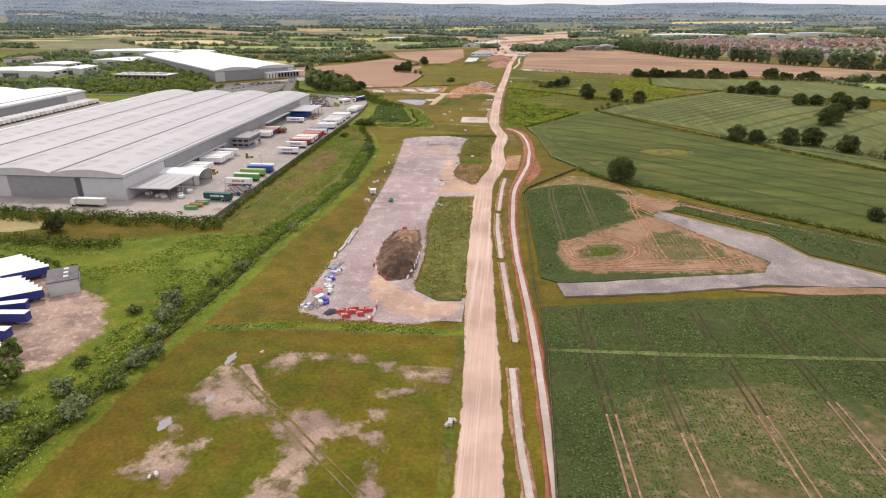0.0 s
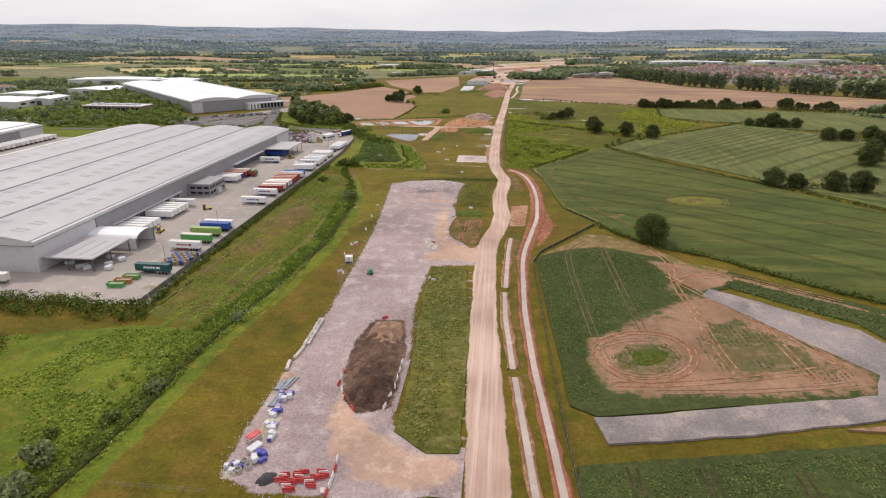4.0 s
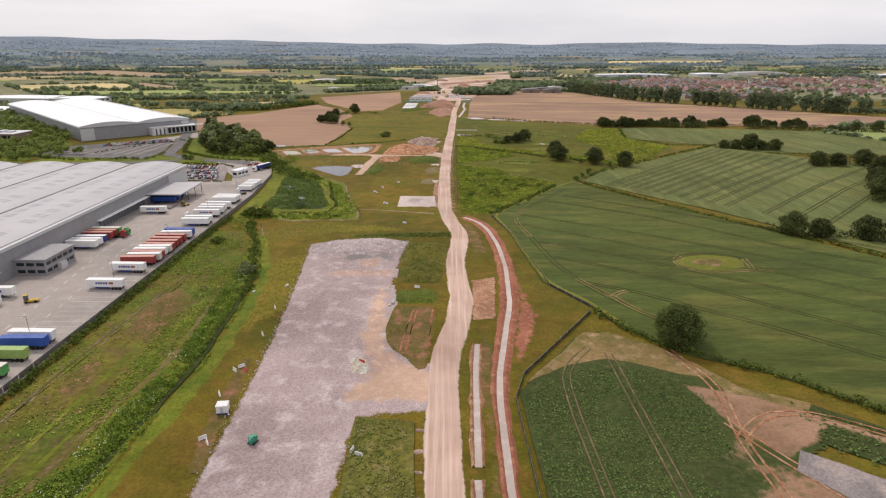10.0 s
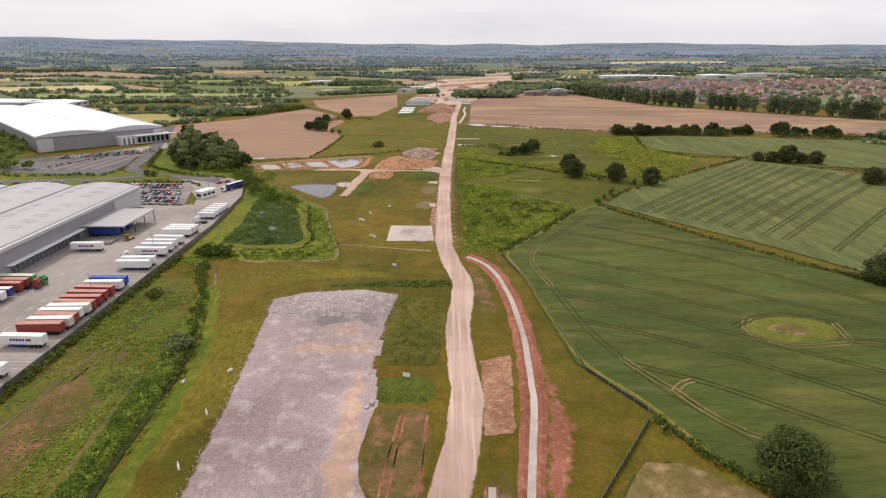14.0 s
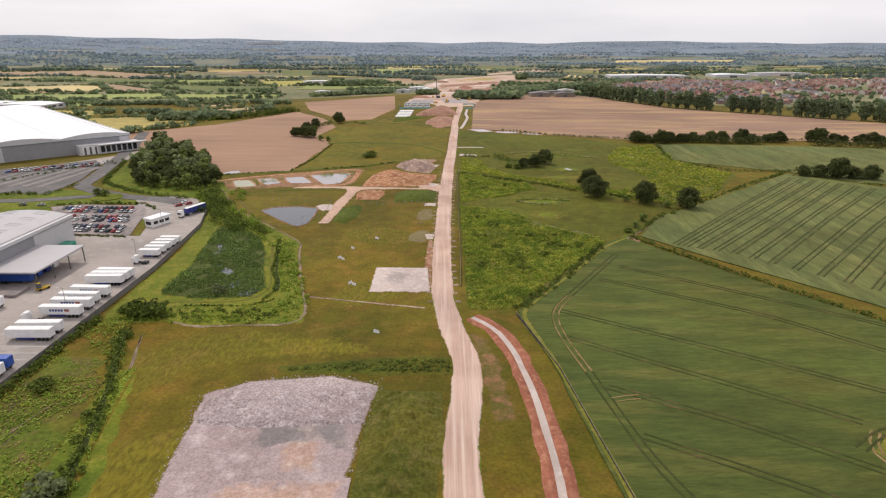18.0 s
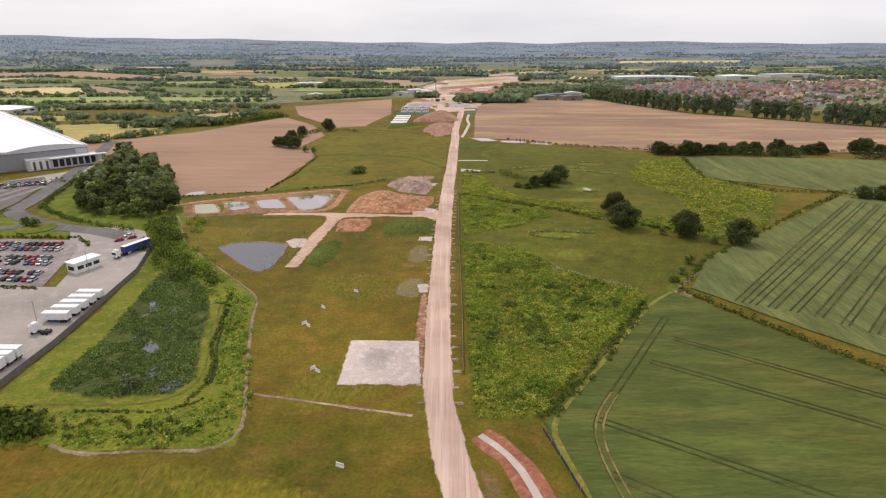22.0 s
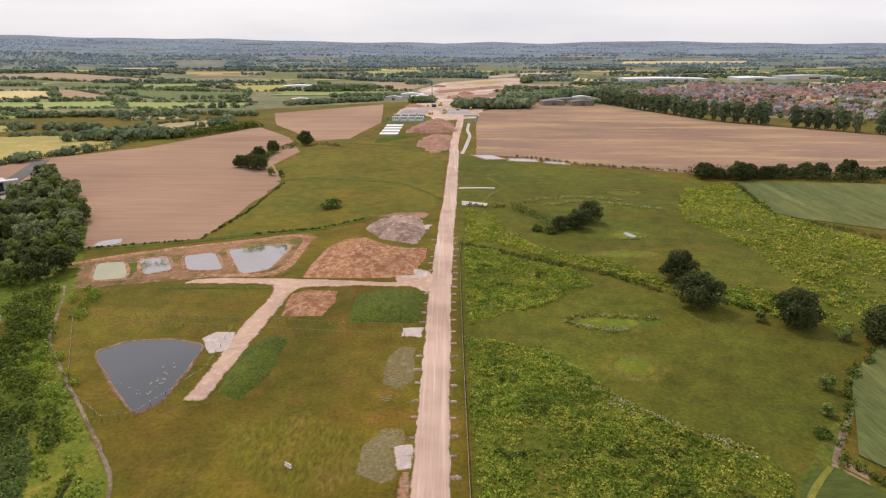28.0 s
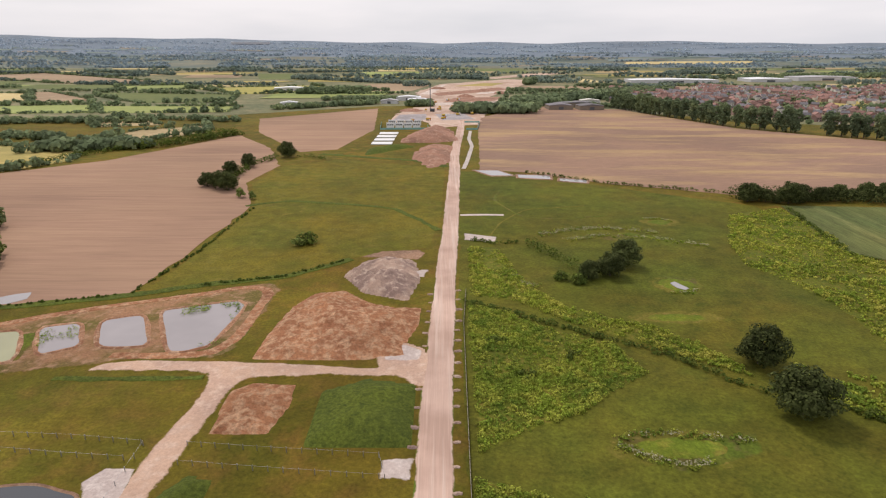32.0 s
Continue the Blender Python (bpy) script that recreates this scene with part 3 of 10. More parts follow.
sheet("worn_track", [(-25, 361.4), (-23.4, 350), (-22.2, 338), (-20.4, 329.7), (-21, 318.6), (-18.3, 310), (-15.6, 305), (-9.9, 300.8), (-4, 298), (-4, 283), (-9.2, 283.5), (-21.1, 284), (-27.5, 283.5), (-30, 288.2), (-25, 292), (-22.5, 299.8), (-25, 308.7), (-28.7, 318.6), (-27.5, 329.6), (-28.7, 346.6), (-27, 356.2)], 0.29, SAND,
      "sandy vehicle track curving off the haul road", "track", 2.5, 1.2, width=5)
sheet("worn_track", [(-35, 195), (-31, 181), (-23, 173), (-12, 166.5), (-4.5, 166), (-4.5, 158), (-14, 156), (-26, 158), (-33, 165), (-38, 180)], 0.29, SAND,
      "sandy vehicle track curving off the haul road", "track", 2.5, 1.2, seed=3, width=5)
ribbon("road", ROAD_LINE, [9.3] * 6 + [8.6] * 6 + [7.9] * 19, 0.32, ROAD, "pale pink-beige stone haul road with wheel marks", "road", amp=0.5, seed=2, fray=0.8, under=BANK)

# ---------- drains, bare ground and tracks near the haul road
DITCH_A = [(19.6, 30), (19.2, 89), (17.6, 139), (16.9, 153), (15.4, 176), (13.0, 205), (11.6, 242), (12.2, 284), (13.4, 298), (16.8, 319), (21.1, 345), (23.2, 382),
           (22.3, 412), (19.4, 435), (14.8, 450), (8, 457)]
DITCH_B = [[(14.8, 40), (14.4, 88), (12.6, 101), (10.9, 132)], [(11.9, 145), (10.2, 168), (7.6, 200)], [(7.2, 204), (5.2, 235), (5.0, 255)], [(5.4, 259), (6.6, 298), (8.0, 315)]]


def ditch(line, width, bank_l, bank_r, mat, label):
    """A drain: silt bottom between two raised clay banks."""
    d = ribbon("ditch", line, width, 0.1, DITCH_WATER, label, "ditch", amp=0.25, seed=5)
    for side, w in ((1, bank_l), (-1, bank_r)):
        edge = ribbon_pts(line, width - 0.2, 0, 4.0)[0 if side > 0 else 1]
        outer = ribbon_pts(line, [width + 2 * v for v in w] if isinstance(w, list) else width + 2 * w, 0.9, 4.0, seed=side + 3)[0 if side > 0 else 1]
        n = len(edge)
        crest = [(e[0] + (o[0] - e[0]) * 0.45, e[1] + (o[1] - e[1]) * 0.45) for e, o in zip(edge, outer)]
        verts = [(x, y, 0.05) for x, y in edge] + [(x, y, 0.55 + 0.25 * noise.noise(Vector((x * 0.3, y * 0.3, 1)))) for x, y in crest] + [(x, y, 0.0) for x, y in outer]
        faces = []
        for i in range(n - 1):
            for r in (0, n):
                q = (r + i, r + i + 1, r + n + i + 1, r + n + i)
                faces.append(q if side < 0 else q[::-1])
        part("bank", to_mesh("bank", verts, faces, mat), d)
    return d


ditch(DITCH_A, 1.8, [0.9] * 6 + [1.1, 1.4, 1.7, 2.0] + [2.4] * 6, [0.9] * 6 + [1.1, 1.5, 1.9, 2.3] + [2.8] * 6, RED_CLAY, "long drain of pale silty water between red clay banks")
for line in DITCH_B:
    ditch(line, 1.7, 0.7, 0.8, ORANGE, "short drain of pale silty water beside the haul road")
sheet("bare_ground", [(8.5, 367), (18, 371), (15, 333), (7.4, 332)], 0.06, ORANGE, "patch of bare orange soil beside the drain", "soil", 3, 0.8)
sheet("bare_ground", [(7, 446), (11.5, 441), (15, 425), (16, 400), (11, 399), (9, 420)], 0.05, SLOPE_EARTH, "bare brown soil at the bend of the drain", "soil", 3, 1.6)
sheet("bare_ground", [(25, 385), (27, 360), (29, 335), (25, 318), (20, 305), (19, 318), (25, 345)], 0.07, RED_CLAY, "reddish spoil beside the drain", "soil", width=4)
sheet("bare_ground", [(7, 300), (9, 270), (7.5, 240), (9.5, 205), (12.5, 180), (10.5, 205), (9.5, 242), (10.5, 285), (13, 312), (10, 322)], 0.06, SLOPE_EARTH, "bare strip between two drains", "soil", width=3)
sheet("bare_ground", [(-21.5, 325.8), (-19, 343.5), (-5.2, 342.2), (-5.7, 318.6), (-7.5, 300), (-9.8, 299), (-13.5, 306.6), (-17.5, 311), (-19.8, 316)], 0.31, SLOPE_EARTH, "reddish scraped earth on a grass slope", "soil", width=3, over=GRASS)
for x0, x1 in ((-14.6, -12.6), (-12.8, -11.4), (-6.6, -6.2)):
    ribbon("worn_line", [(x1, 340), (x0, 322), (x0 - 1, 310)], 0.8, 0.36, RED_CLAY, "red clay wheel line on the grass slope", "track", amp=0.5, fray=0.3)
sheet("rough_grass", [(-24, 277), (-9.5, 275), (-5.6, 215), (-4.7, 168), (-12.1, 167), (-20.3, 174), (-20.2, 199), (-22.8, 240)], 0.5, GRASS_COARSE, "raised strip of coarse pale grass", "grass", 3, 0.7)
mound("grass_mound", [(-20, 364), (-4, 364), (-1, 392), (-2, 412), (-19, 413), (-20.5, 390)], 3.2, MOUND_GRASS, "rough grassy spoil mound", cell=0.8, rough_amp=1.3, power=0.8)
mound("grass_mound", [(-19.5, 347), (-16, 345), (-11, 346.2), (-6, 346), (-4.6, 350), (-5.4, 356.5), (-9, 358.5), (-14, 357.2), (-18.5, 357.5), (-20.2, 352)], 1.8, WEEDS, "dark green seeded spoil mound", cell=1.2, seed=2)
sheet("weed_strip", [(-48, 425), (-20, 430), (1, 431), (2, 420), (-18, 420), (-46, 421)], 0.25, MEADOW, "strip of taller green weeds", "weeds", 2, 1.5)
mound("rubble_bank", [(-62, 408), (-53, 416), (-32, 419), (-19.5, 414), (-21.5, 398), (-45, 396), (-61, 398)], 2.3, RUBBLE, "low bank of crushed stone", cell=0.9, base=0.2, rough_amp=0.5, power=0.5)
sheet("bare_ground", [(-37.5, 381.5), (-37, 394), (-29, 394), (-28.5, 381.5)], 0.32, RED_CLAY_PALE, "orange soil spread on the stone platform", "soil", width=5)
sheet("bare_ground", [(-47, 377), (-22, 378), (-22, 371), (-48, 371)], 0.31, RED_CLAY_PALE, "orange soil spread on the stone platform", "soil", width=5)
# Flat dark sheet paints the bank's shaded face; no ramp is built.
sheet("stone_ramp", [(-45, 397), (-24, 398), (-23, 388), (-29, 391), (-37, 391), (-45, 387)], 0.33, TRACK_GREY, "flat dark grey sheet for the bank's shaded face", "yard", width=2.5)
mound("soil_heap", [(-34.7, 186.5), (-34.6, 191), (-33, 195.5), (-29.6, 198.2), (-24.8, 197.6), (-23, 193), (-23.2, 187), (-23.8, 183.1), (-27.1, 180.7), (-32, 183.2)], 3.6, SOIL_DARK, "heap of dark crumbly topsoil on the stone platform", cell=0.5, rough_amp=1.0, base=0.25, seed=4, power=0.95)
mound("soil_heap", [(-37.1, 201.3), (-38, 212.8), (-36, 219), (-31, 221), (-26, 218), (-24.4, 198.8), (-29.5, 197.8), (-35.5, 194.5)], 2.7, SOIL_MID, "heap of mid-brown topsoil on the stone platform", cell=0.55, rough_amp=1.1, base=0.25, seed=8, power=0.8)
mound("soil_heap", [(-36.5, 214), (-36.6, 222), (-35.6, 228), (-27.6, 228.4), (-25.8, 221), (-26.5, 211), (-30, 205), (-34, 208)], 2.5, SOIL, "sloping heap of paler brown subsoil", cell=0.55, rough_amp=0.5, base=0.25, seed=5, power=0.9)
sheet("bare_ground", [(-31, 179.5), (-35.5, 185), (-38.5, 199), (-39.5, 214), (-37, 229.5), (-26.5, 230), (-23.6, 214), (-22.3, 195), (-22.5, 183)], 0.3, SOIL_MID, "dark soil spread round the heaps", "soil", 2, 0.8, width=1.5)

sheet("hardcore_track", [(26, 183), (28, 174), (60, 180), (96, 189.5), (133, 190.5), (260, 130), (262, 142), (140, 201), (120.5, 216), (114, 236), (78, 264.5), (73.7, 258),
                         (105, 209.5), (99, 199.5), (60, 190.5)], 0.56, TRACK_GREY, "forked track of grey hardcore across the fields", "track", 4, 0.7, width=1.4)
sheet("bare_ground", [(30.5, 224), (40, 228.9), (42.4, 233.1), (50.1, 240.1), (60, 248.1), (67.5, 256), (60.7, 261.2), (66.3, 268.1), (65.7, 259.8), (72.8, 257.7), (76, 258), (105, 208), (99, 200.5), (80, 197.5), (51.8, 195), (41.4, 193.4), (32.5, 194.8), (30, 200.9), (28.7, 208.4), (29, 217)], 0.44, SOIL_CROP, "bare worn soil in the crop", "soil", width=7)
sheet("bare_ground", [(20, 293), (42, 321.9), (50, 322), (61.5, 314), (70, 303), (77, 290), (91.1, 283), (86.6, 276.2), (75.5, 275.1), (65.9, 264.3), (74, 281.4), (70.5, 295), (63.3, 297), (54.9, 302), (45.3, 306), (33.7, 302.1)], 0.44, SOIL_STRAW, "bare headland of straw and dry soil", "soil", width=8)
sheet("bare_ground", [(62, 292), (79, 286), (112, 261), (140, 240), (200, 203), (192, 204), (112, 258), (90, 274), (84, 268), (74, 262), (68, 270)], 0.46, SOIL_CROP, "bare headland of dry soil", "soil", 1, 1.2)
sheet("crop_patch", [(35.4, 213.2), (41.8, 220.3), (51.7, 222.4), (54.5, 214.9), (51.2, 208), (40.5, 203.6), (35, 206.9)], 0.5, MAIZE_THIN, "thin crop inside a ring of wheel tracks", "crop", width=3)
mound("weed_patch", [(40.7, 214.7), (43.9, 217.2), (48.8, 218.4), (51.8, 216.4), (49.8, 212), (44.7, 208.5), (42.1, 208.2), (41, 211.1)], 1.1, WEEDS, "green weedy hummock in bare soil", "hummock", cell=0.6, base=0.5, rough_amp=0.3)
sheet("crop_patch", [(67.7, 235.6), (78.1, 240), (94, 216.4), (93, 210), (66.4, 204.4), (63, 215.9)], 0.5, MAIZE_THIN, "thin rows of crop on bare soil", "crop", width=9)
sheet("bare_ground", [(84, 185), (94, 187), (122, 190.5), (145, 192), (132, 186), (110, 183)], 0.56, SOIL_CROP, "bare headland of dry soil", "soil", width=5)
sheet("crop_patch", [(34, 120), (57, 128), (78, 130), (94, 122), (120, 128), (140, 90), (120, 40), (33, 40)], 0.54, MAIZE_THIN, "thin crop with soil showing between the rows", "crop", 5, 3, width=14)

# wheel tracks in the crops
def tracks(parent, lines, top, mat, gap=1.9, width=0.6):
    for k, line in enumerate(lines):
        for off in (-gap / 2, gap / 2):
            left, right = ribbon_pts(line, 2 * abs(off), 0)
            ribbon("wheel_track", left if off > 0 else right, width, top + 0.004 * k + (0.002 if off > 0 else 0.0), mat, amp=0.12, thick=0.1, parent=parent)


crop = [o for o in scene.objects if o.name.startswith("crop_field")]
wheat = [o for o in scene.objects if o.name.startswith("wheat_field")]
tracks(crop[0], [[(31.5, 166.5), (34, 90), (35, 45)], [(47, 168), (48.8, 91), (50, 45)], [(66, 169), (67.8, 93), (69, 45)], [(84.6, 173), (85.6, 104), (87, 45)], [(103.5, 178), (107.2, 143), (108, 60)],
                 [(122, 180), (125, 120), (126, 60)]], 0.58, TRAM_SHADED, 2.0, 0.6)
tracks(crop[0], [[(33.2, 115), (34, 90), (35, 45)], [(48.4, 110), (48.8, 91), (50, 45)], [(67.2, 118), (67.8, 93), (69, 45)], [(85.4, 125), (85.6, 104), (87, 45)], [(107, 140), (107.4, 120), (108, 60)], [(124.8, 125), (126, 60)]], 0.61, SOIL, 2.0, 0.5)
ribbon("crop_edge", [(21, 141), (70, 143), (150, 148)], 1.8, 0.62, WHEAT_B, "pale green taller line across the crop", "crop", amp=0.5)
tracks(crop[1], [[(64.8, 310.7), (71.2, 290.3), (66.3, 268.1), (67, 250.4), (66.7, 232.8), (66.3, 218.3), (67.3, 206.3)], [(66.3, 275), (72.4, 261.2), (78.4, 251.5), (85.5, 240.1), (94.1, 223.3), (99, 212)], [(85.6, 239), (85.5, 223.6), (86.6, 204)], [(97, 214), (87.8, 210.1), (70.5, 204.7), (55, 201.2), (42.4, 198.8), (33.1, 198.5)], [(66.3, 268.1), (72.6, 276.9), (79.4, 281), (89.6, 279.4), (97.5, 273.2), (120, 258)],
                 [(31.1, 219.4), (38.2, 227.4), (47.2, 229.6), (55.1, 227.8), (60.9, 221.2), (61.3, 213.5), (57, 207.2), (49.1, 201.8), (40, 198.3), (33.3, 199.3), (31, 205.6), (29.8, 212.6), (31.1, 219.4)]], 0.53, CLAY_PALE, 2.0, 0.55)
tracks(crop[1], [[(41, 312), (30.9, 299), (30.5, 277.1), (31.3, 246.9), (32, 224.3)], [(46.4, 308.9), (46.6, 274.4), (46.8, 248.4), (47.6, 228)]], 0.53, TRAM, 2.0, 0.36)
tracks(crop[1], [[(32.9, 218.4), (39, 224.5), (46.5, 226.7), (52.9, 225.1), (57.8, 219.7), (58, 213.2), (53.4, 207.2), (45.9, 202.7), (39.5, 200.8), (35.1, 202.2), (32.5, 206.7), (31.8, 212.8), (32.9, 218.4)], [(96, 205), (80, 200.5), (60, 197.5), (44, 196)]], 0.54, SOIL, 1.6, 0.45)
tracks(wheat[0], [[(73.1, 519.4), (52.3, 487.3), (35.1, 460.9), (35.2, 443.3), (38.9, 421.8), (41.4, 403.6), (44.1, 385.1), (49.6, 368.4), (56, 352), (75, 322)], [(37.1, 462.5), (81, 434.3), (116.4, 410.6), (142, 389.6), (260, 290)], [(35.2, 443.3), (68.7, 419.9), (99.2, 398.8)],
                  [(124.2, 378.5), (131.7, 375.1), (245, 275)], [(42, 414.2), (69.1, 398.7), (88.6, 384.4), (102.8, 373.3), (121.5, 360.6), (235, 258)], [(44.7, 393.4), (73.7, 375.8), (95, 359.5), (110.3, 344.9), (230, 235)], [(49.9, 365.4), (70.5, 354.3), (84.9, 341.3), (100, 330.2), (230, 205)],
                  [(58.7, 490.6), (106.6, 458.3), (138.7, 423.9), (153.2, 405.5), (290, 300)], [(70, 505), (130, 460), (300, 315)], [(92.2, 388.7), (99.7, 395.6), (110.2, 398.8), (120.2, 397.2), (125.9, 391.1)]], 0.5, TRAM_GREEN, 2.0, 0.6)
tracks(wheat[1], [[(103, 532), (160, 595), (236, 676)], [(112, 527), (180, 598), (247, 668)], [(124, 520), (190, 588), (258, 658)], [(134, 508), (200, 576), (270, 644)], [(146, 494), (215, 562), (290, 632)],
                  [(158, 480), (230, 552), (310, 626)], [(172, 464), (245, 535), (330, 606)], [(190, 440), (265, 512), (350, 585)], [(208, 415), (285, 490), (370, 560)], [(107, 530), (170, 597), (241, 672)], [(118, 524), (185, 593), (252, 663)], [(129, 514), (195, 582), (264, 651)], [(140, 501), (208, 569), (280, 638)], [(152, 487), (222, 557), (300, 629)], [(181, 452), (255, 524), (340, 596)]], 0.5, TRAM_GREEN, 2.2, 0.65)
WHEAT_DARK = natural("dark_wheat_band", (0.082, 0.112, 0.035), (0.066, 0.094, 0.029), (0.10, 0.128, 0.042), 0.02, 0.08, 1.2, contrast=0.4, stretch=(1, 0.12, 1), turn=0.74)
for line in ([(103, 532), (160, 595), (236, 676)], [(112, 527), (180, 598), (247, 668)], [(124, 520), (190, 588), (258, 658)], [(134, 508), (200, 576), (270, 644)], [(146, 494), (215, 562), (290, 632)], [(158, 480), (230, 552), (310, 626)], [(172, 464), (245, 535), (330, 606)],
             [(190, 440), (265, 512), (350, 585)], [(208, 415), (285, 490), (370, 560)], [(226, 390), (303, 466), (388, 536)], [(244, 364), (321, 440), (406, 510)], [(262, 338), (339, 414), (424, 484)]):
    ribbon("wheat_band", line, 3.6, 0.475, WHEAT_DARK, amp=0.5, thick=0.1, parent=wheat[1])
sheet("weed_patch", [(94.8, 388.1), (102.6, 394.7), (113.4, 397.2), (121.4, 394.7), (124, 388.1), (121.6, 381.1), (111.1, 377.2), (102.7, 377.7), (96.2, 381.9)], 0.47, RING_GRASS, "uncropped yellow-green grass round a dry hollow", "grass", 2, 0.4, width=4, over=WHEAT)
mound("weed_patch", [(101.8, 387.2), (105, 389.5), (110, 391), (114, 389.5), (115.2, 387.5), (113.4, 384.4), (104.5, 383.3)], 1.0, SOIL_STRAW, "rough brown hummock in the wheat", "hummock", cell=0.6, base=0.47, rough_amp=0.5)
sheet("bare_ground", [(108, 384.2), (110.5, 385.2), (113, 384.6), (112, 382.6), (109, 382.4)], 0.52, SOIL, "bare red soil beside a hummock", "soil", 1, 0.4, width=1.0)
tracks(wheat[0], [[(99.7, 395), (95, 391.5), (92.2, 387.5), (92.2, 383), (96.6, 377.7), (103.5, 374.8)], [(103.5, 374.8), (113.5, 375.2), (121.8, 378), (126.5, 379), (131, 376.5)], [(125.9, 391.1), (126.4, 385), (123.5, 379)], [(59.3, 350.3), (62.6, 343), (63, 336.8), (68.5, 331), (74, 329)], [(59, 350.5), (59.4, 353.5), (62.1, 356.3), (65.7, 355.9)]], 0.53, SOIL_STRAW, 1.7, 0.6)
tracks(wheat[0], [[(38.9, 421.8), (35.2, 443.3), (35.1, 460.9), (44, 474)], [(42, 408), (44.7, 411.5), (49, 409.5)], [(49.6, 368.4), (53.4, 358.4), (59.3, 350.3)]], 0.545, SOIL_STRAW, 1.8, 0.5)
sheet("grass_margin", [(24, 462), (50, 500), (73, 534), (80, 541), (84, 538), (76, 526), (52, 492), (29, 455), (36, 424), (41, 368), (52, 348), (58, 328), (56, 324), (49, 344), (36, 365), (30, 424)], 0.46, WHEAT,
      "smooth green headland of the wheat field", "field", 3, 0.4, width=0)
ribbon("grass_margin", [(57, 326), (50, 345), (37.5, 365), (31, 424), (24.6, 460), (50.5, 498.5), (73.5, 532.5), (83, 541)], 1.3, 0.52, LUSH_EDGE, "pale green grass margin of the wheat field", "grass", amp=0.3)
for i, line in enumerate(([(17.5, 20), (20.5, 140), (18.5, 185), (17.4, 235), (16.4, 285), (20, 297), (34, 318), (48, 338)], [(49, 342), (38, 362), (31, 424), (23, 459), (30, 472)])):
    ribbon("fence_path", line, 0.6, 0.12, BANK, "narrow trampled line along a wire fence", "track", amp=0.2)

# bare earth and weeds in the south-west field
MUD = [[(-66.6, 112.2), (-62.9, 127.3), (-55.9, 121.6), (-47.8, 114.2), (-40.5, 107.5), (-36.2, 110.6), (-32.7, 112.5), (-27.8, 106.8), (-22.3, 108), (-21.1, 104.6), (-26.7, 102.6), (-29.2, 98.3), (-27.4, 94.3), (-30.1, 91.6), (-29.3, 84), (-31, 66),
        (-47, 66), (-39.9, 82.9), (-37.5, 90.8), (-36.9, 95.8), (-40.3, 101.7), (-45, 107), (-51.4, 106.4), (-55.4, 105), (-63.7, 109.3)],
       [(-22.6, 112.5), (-17.7, 111.3), (-16.5, 108), (-19.1, 108.3)], [(-21.7, 102.7), (-18.4, 104.9), (-16.1, 99.7), (-16.2, 95.5), (-17.3, 91.4), (-15.6, 88.5), (-12.6, 87.4), (-14, 72), (-21, 70), (-18.6, 89.7), (-18.2, 95.3), (-18.5, 99.5)],
       [(-68.2, 86.1), (-65.1, 92.9), (-63.9, 97.4), (-69.3, 104.5), (-65.8, 105.5), (-61.4, 98.6), (-61.3, 95), (-57, 96.3), (-54.2, 98.4), (-53.2, 95), (-56.3, 93.8), (-54.4, 89.1), (-56.5, 84.3), (-59.9, 86.2), (-65.4, 86.4)],
       [(-54.1, 128.2), (-49.9, 133.6), (-45.4, 131.9), (-45.1, 126.5), (-48.7, 124.1)], [(-47.3, 132.8), (-41.1, 133.1), (-27.4, 133.9), (-26.3, 131.7), (-34.4, 131), (-44.9, 130.3)], [(-24.1, 130.8), (-20.2, 131.7), (-20.2, 127.8), (-22.4, 127.6)],
       [(-17.4, 128.9), (-5.8, 129.3), (-5.4, 125.1), (-16.2, 125.7)], [(-21.9, 118.7), (-12.1, 122.5), (-11.1, 120.3), (-20.7, 115.9)]]
for i, pts in enumerate(MUD):
    sheet("thin_grass", pts, 0.05, THIN_GRASS, "thin trampled grass round dried mud", "grass", width=11)
for i, pts in enumerate(MUD):
    sheet("bare_ground", pts, 0.08, MUD_GRASS, "patch of dried pink-brown mud in the grass", "soil", width=6.5)
for cx, cy, rx, ry in ((-63, 129, 1.1, 2.8), (-66.4, 101.8, 1.3, 2.2), (-60.5, 112, 1.0, 1.6)):
    sheet("mud_puddle", [(cx + rx * (1 + 0.25 * math.sin(a * 2.1)) * math.cos(a * 0.4189), cy + ry * (1 + 0.2 * math.cos(a * 1.7)) * math.sin(a * 0.4189)) for a in range(15)], 0.11, WATER_SETTLE_SKY, "small grey puddle in the mud", "puddle", 0.8, 0.3, thick=0.08)
tyre = sheet("bare_ground", [(-60, 126), (-55, 120), (-48, 111), (-47, 113), (-53, 122), (-57, 127)], 0.06, SOIL_PINK, "churned vehicle crossing in the mud", "soil", 1.5, 1.0, seed=9)
tracks(tyre, [[(-60.6, 125.4), (-54, 118), (-47.3, 112.9), (-41, 106.5), (-37.3, 103.9), (-31, 97), (-26.6, 93.6), (-17.6, 85.2)]], 0.13, THIN_GRASS, 1.9, 0.5)
sheet("weed_strip", [(-78, 141), (-50, 145.5), (-5, 146), (-2, 147), (-2, 150), (-30, 150), (-55, 149.5), (-77, 145)], 0.12, GRASS_GREEN, "band of tall green weeds along a field drain", "weeds", width=2)
sheet("bare_ground", [(-4.5, 155), (-1.5, 155), (-1.2, 60), (-3.8, 60), (-4.2, 110)], 0.05, BANK, "weedy verge of brown soil along the haul road", "soil", 3, 0.8)

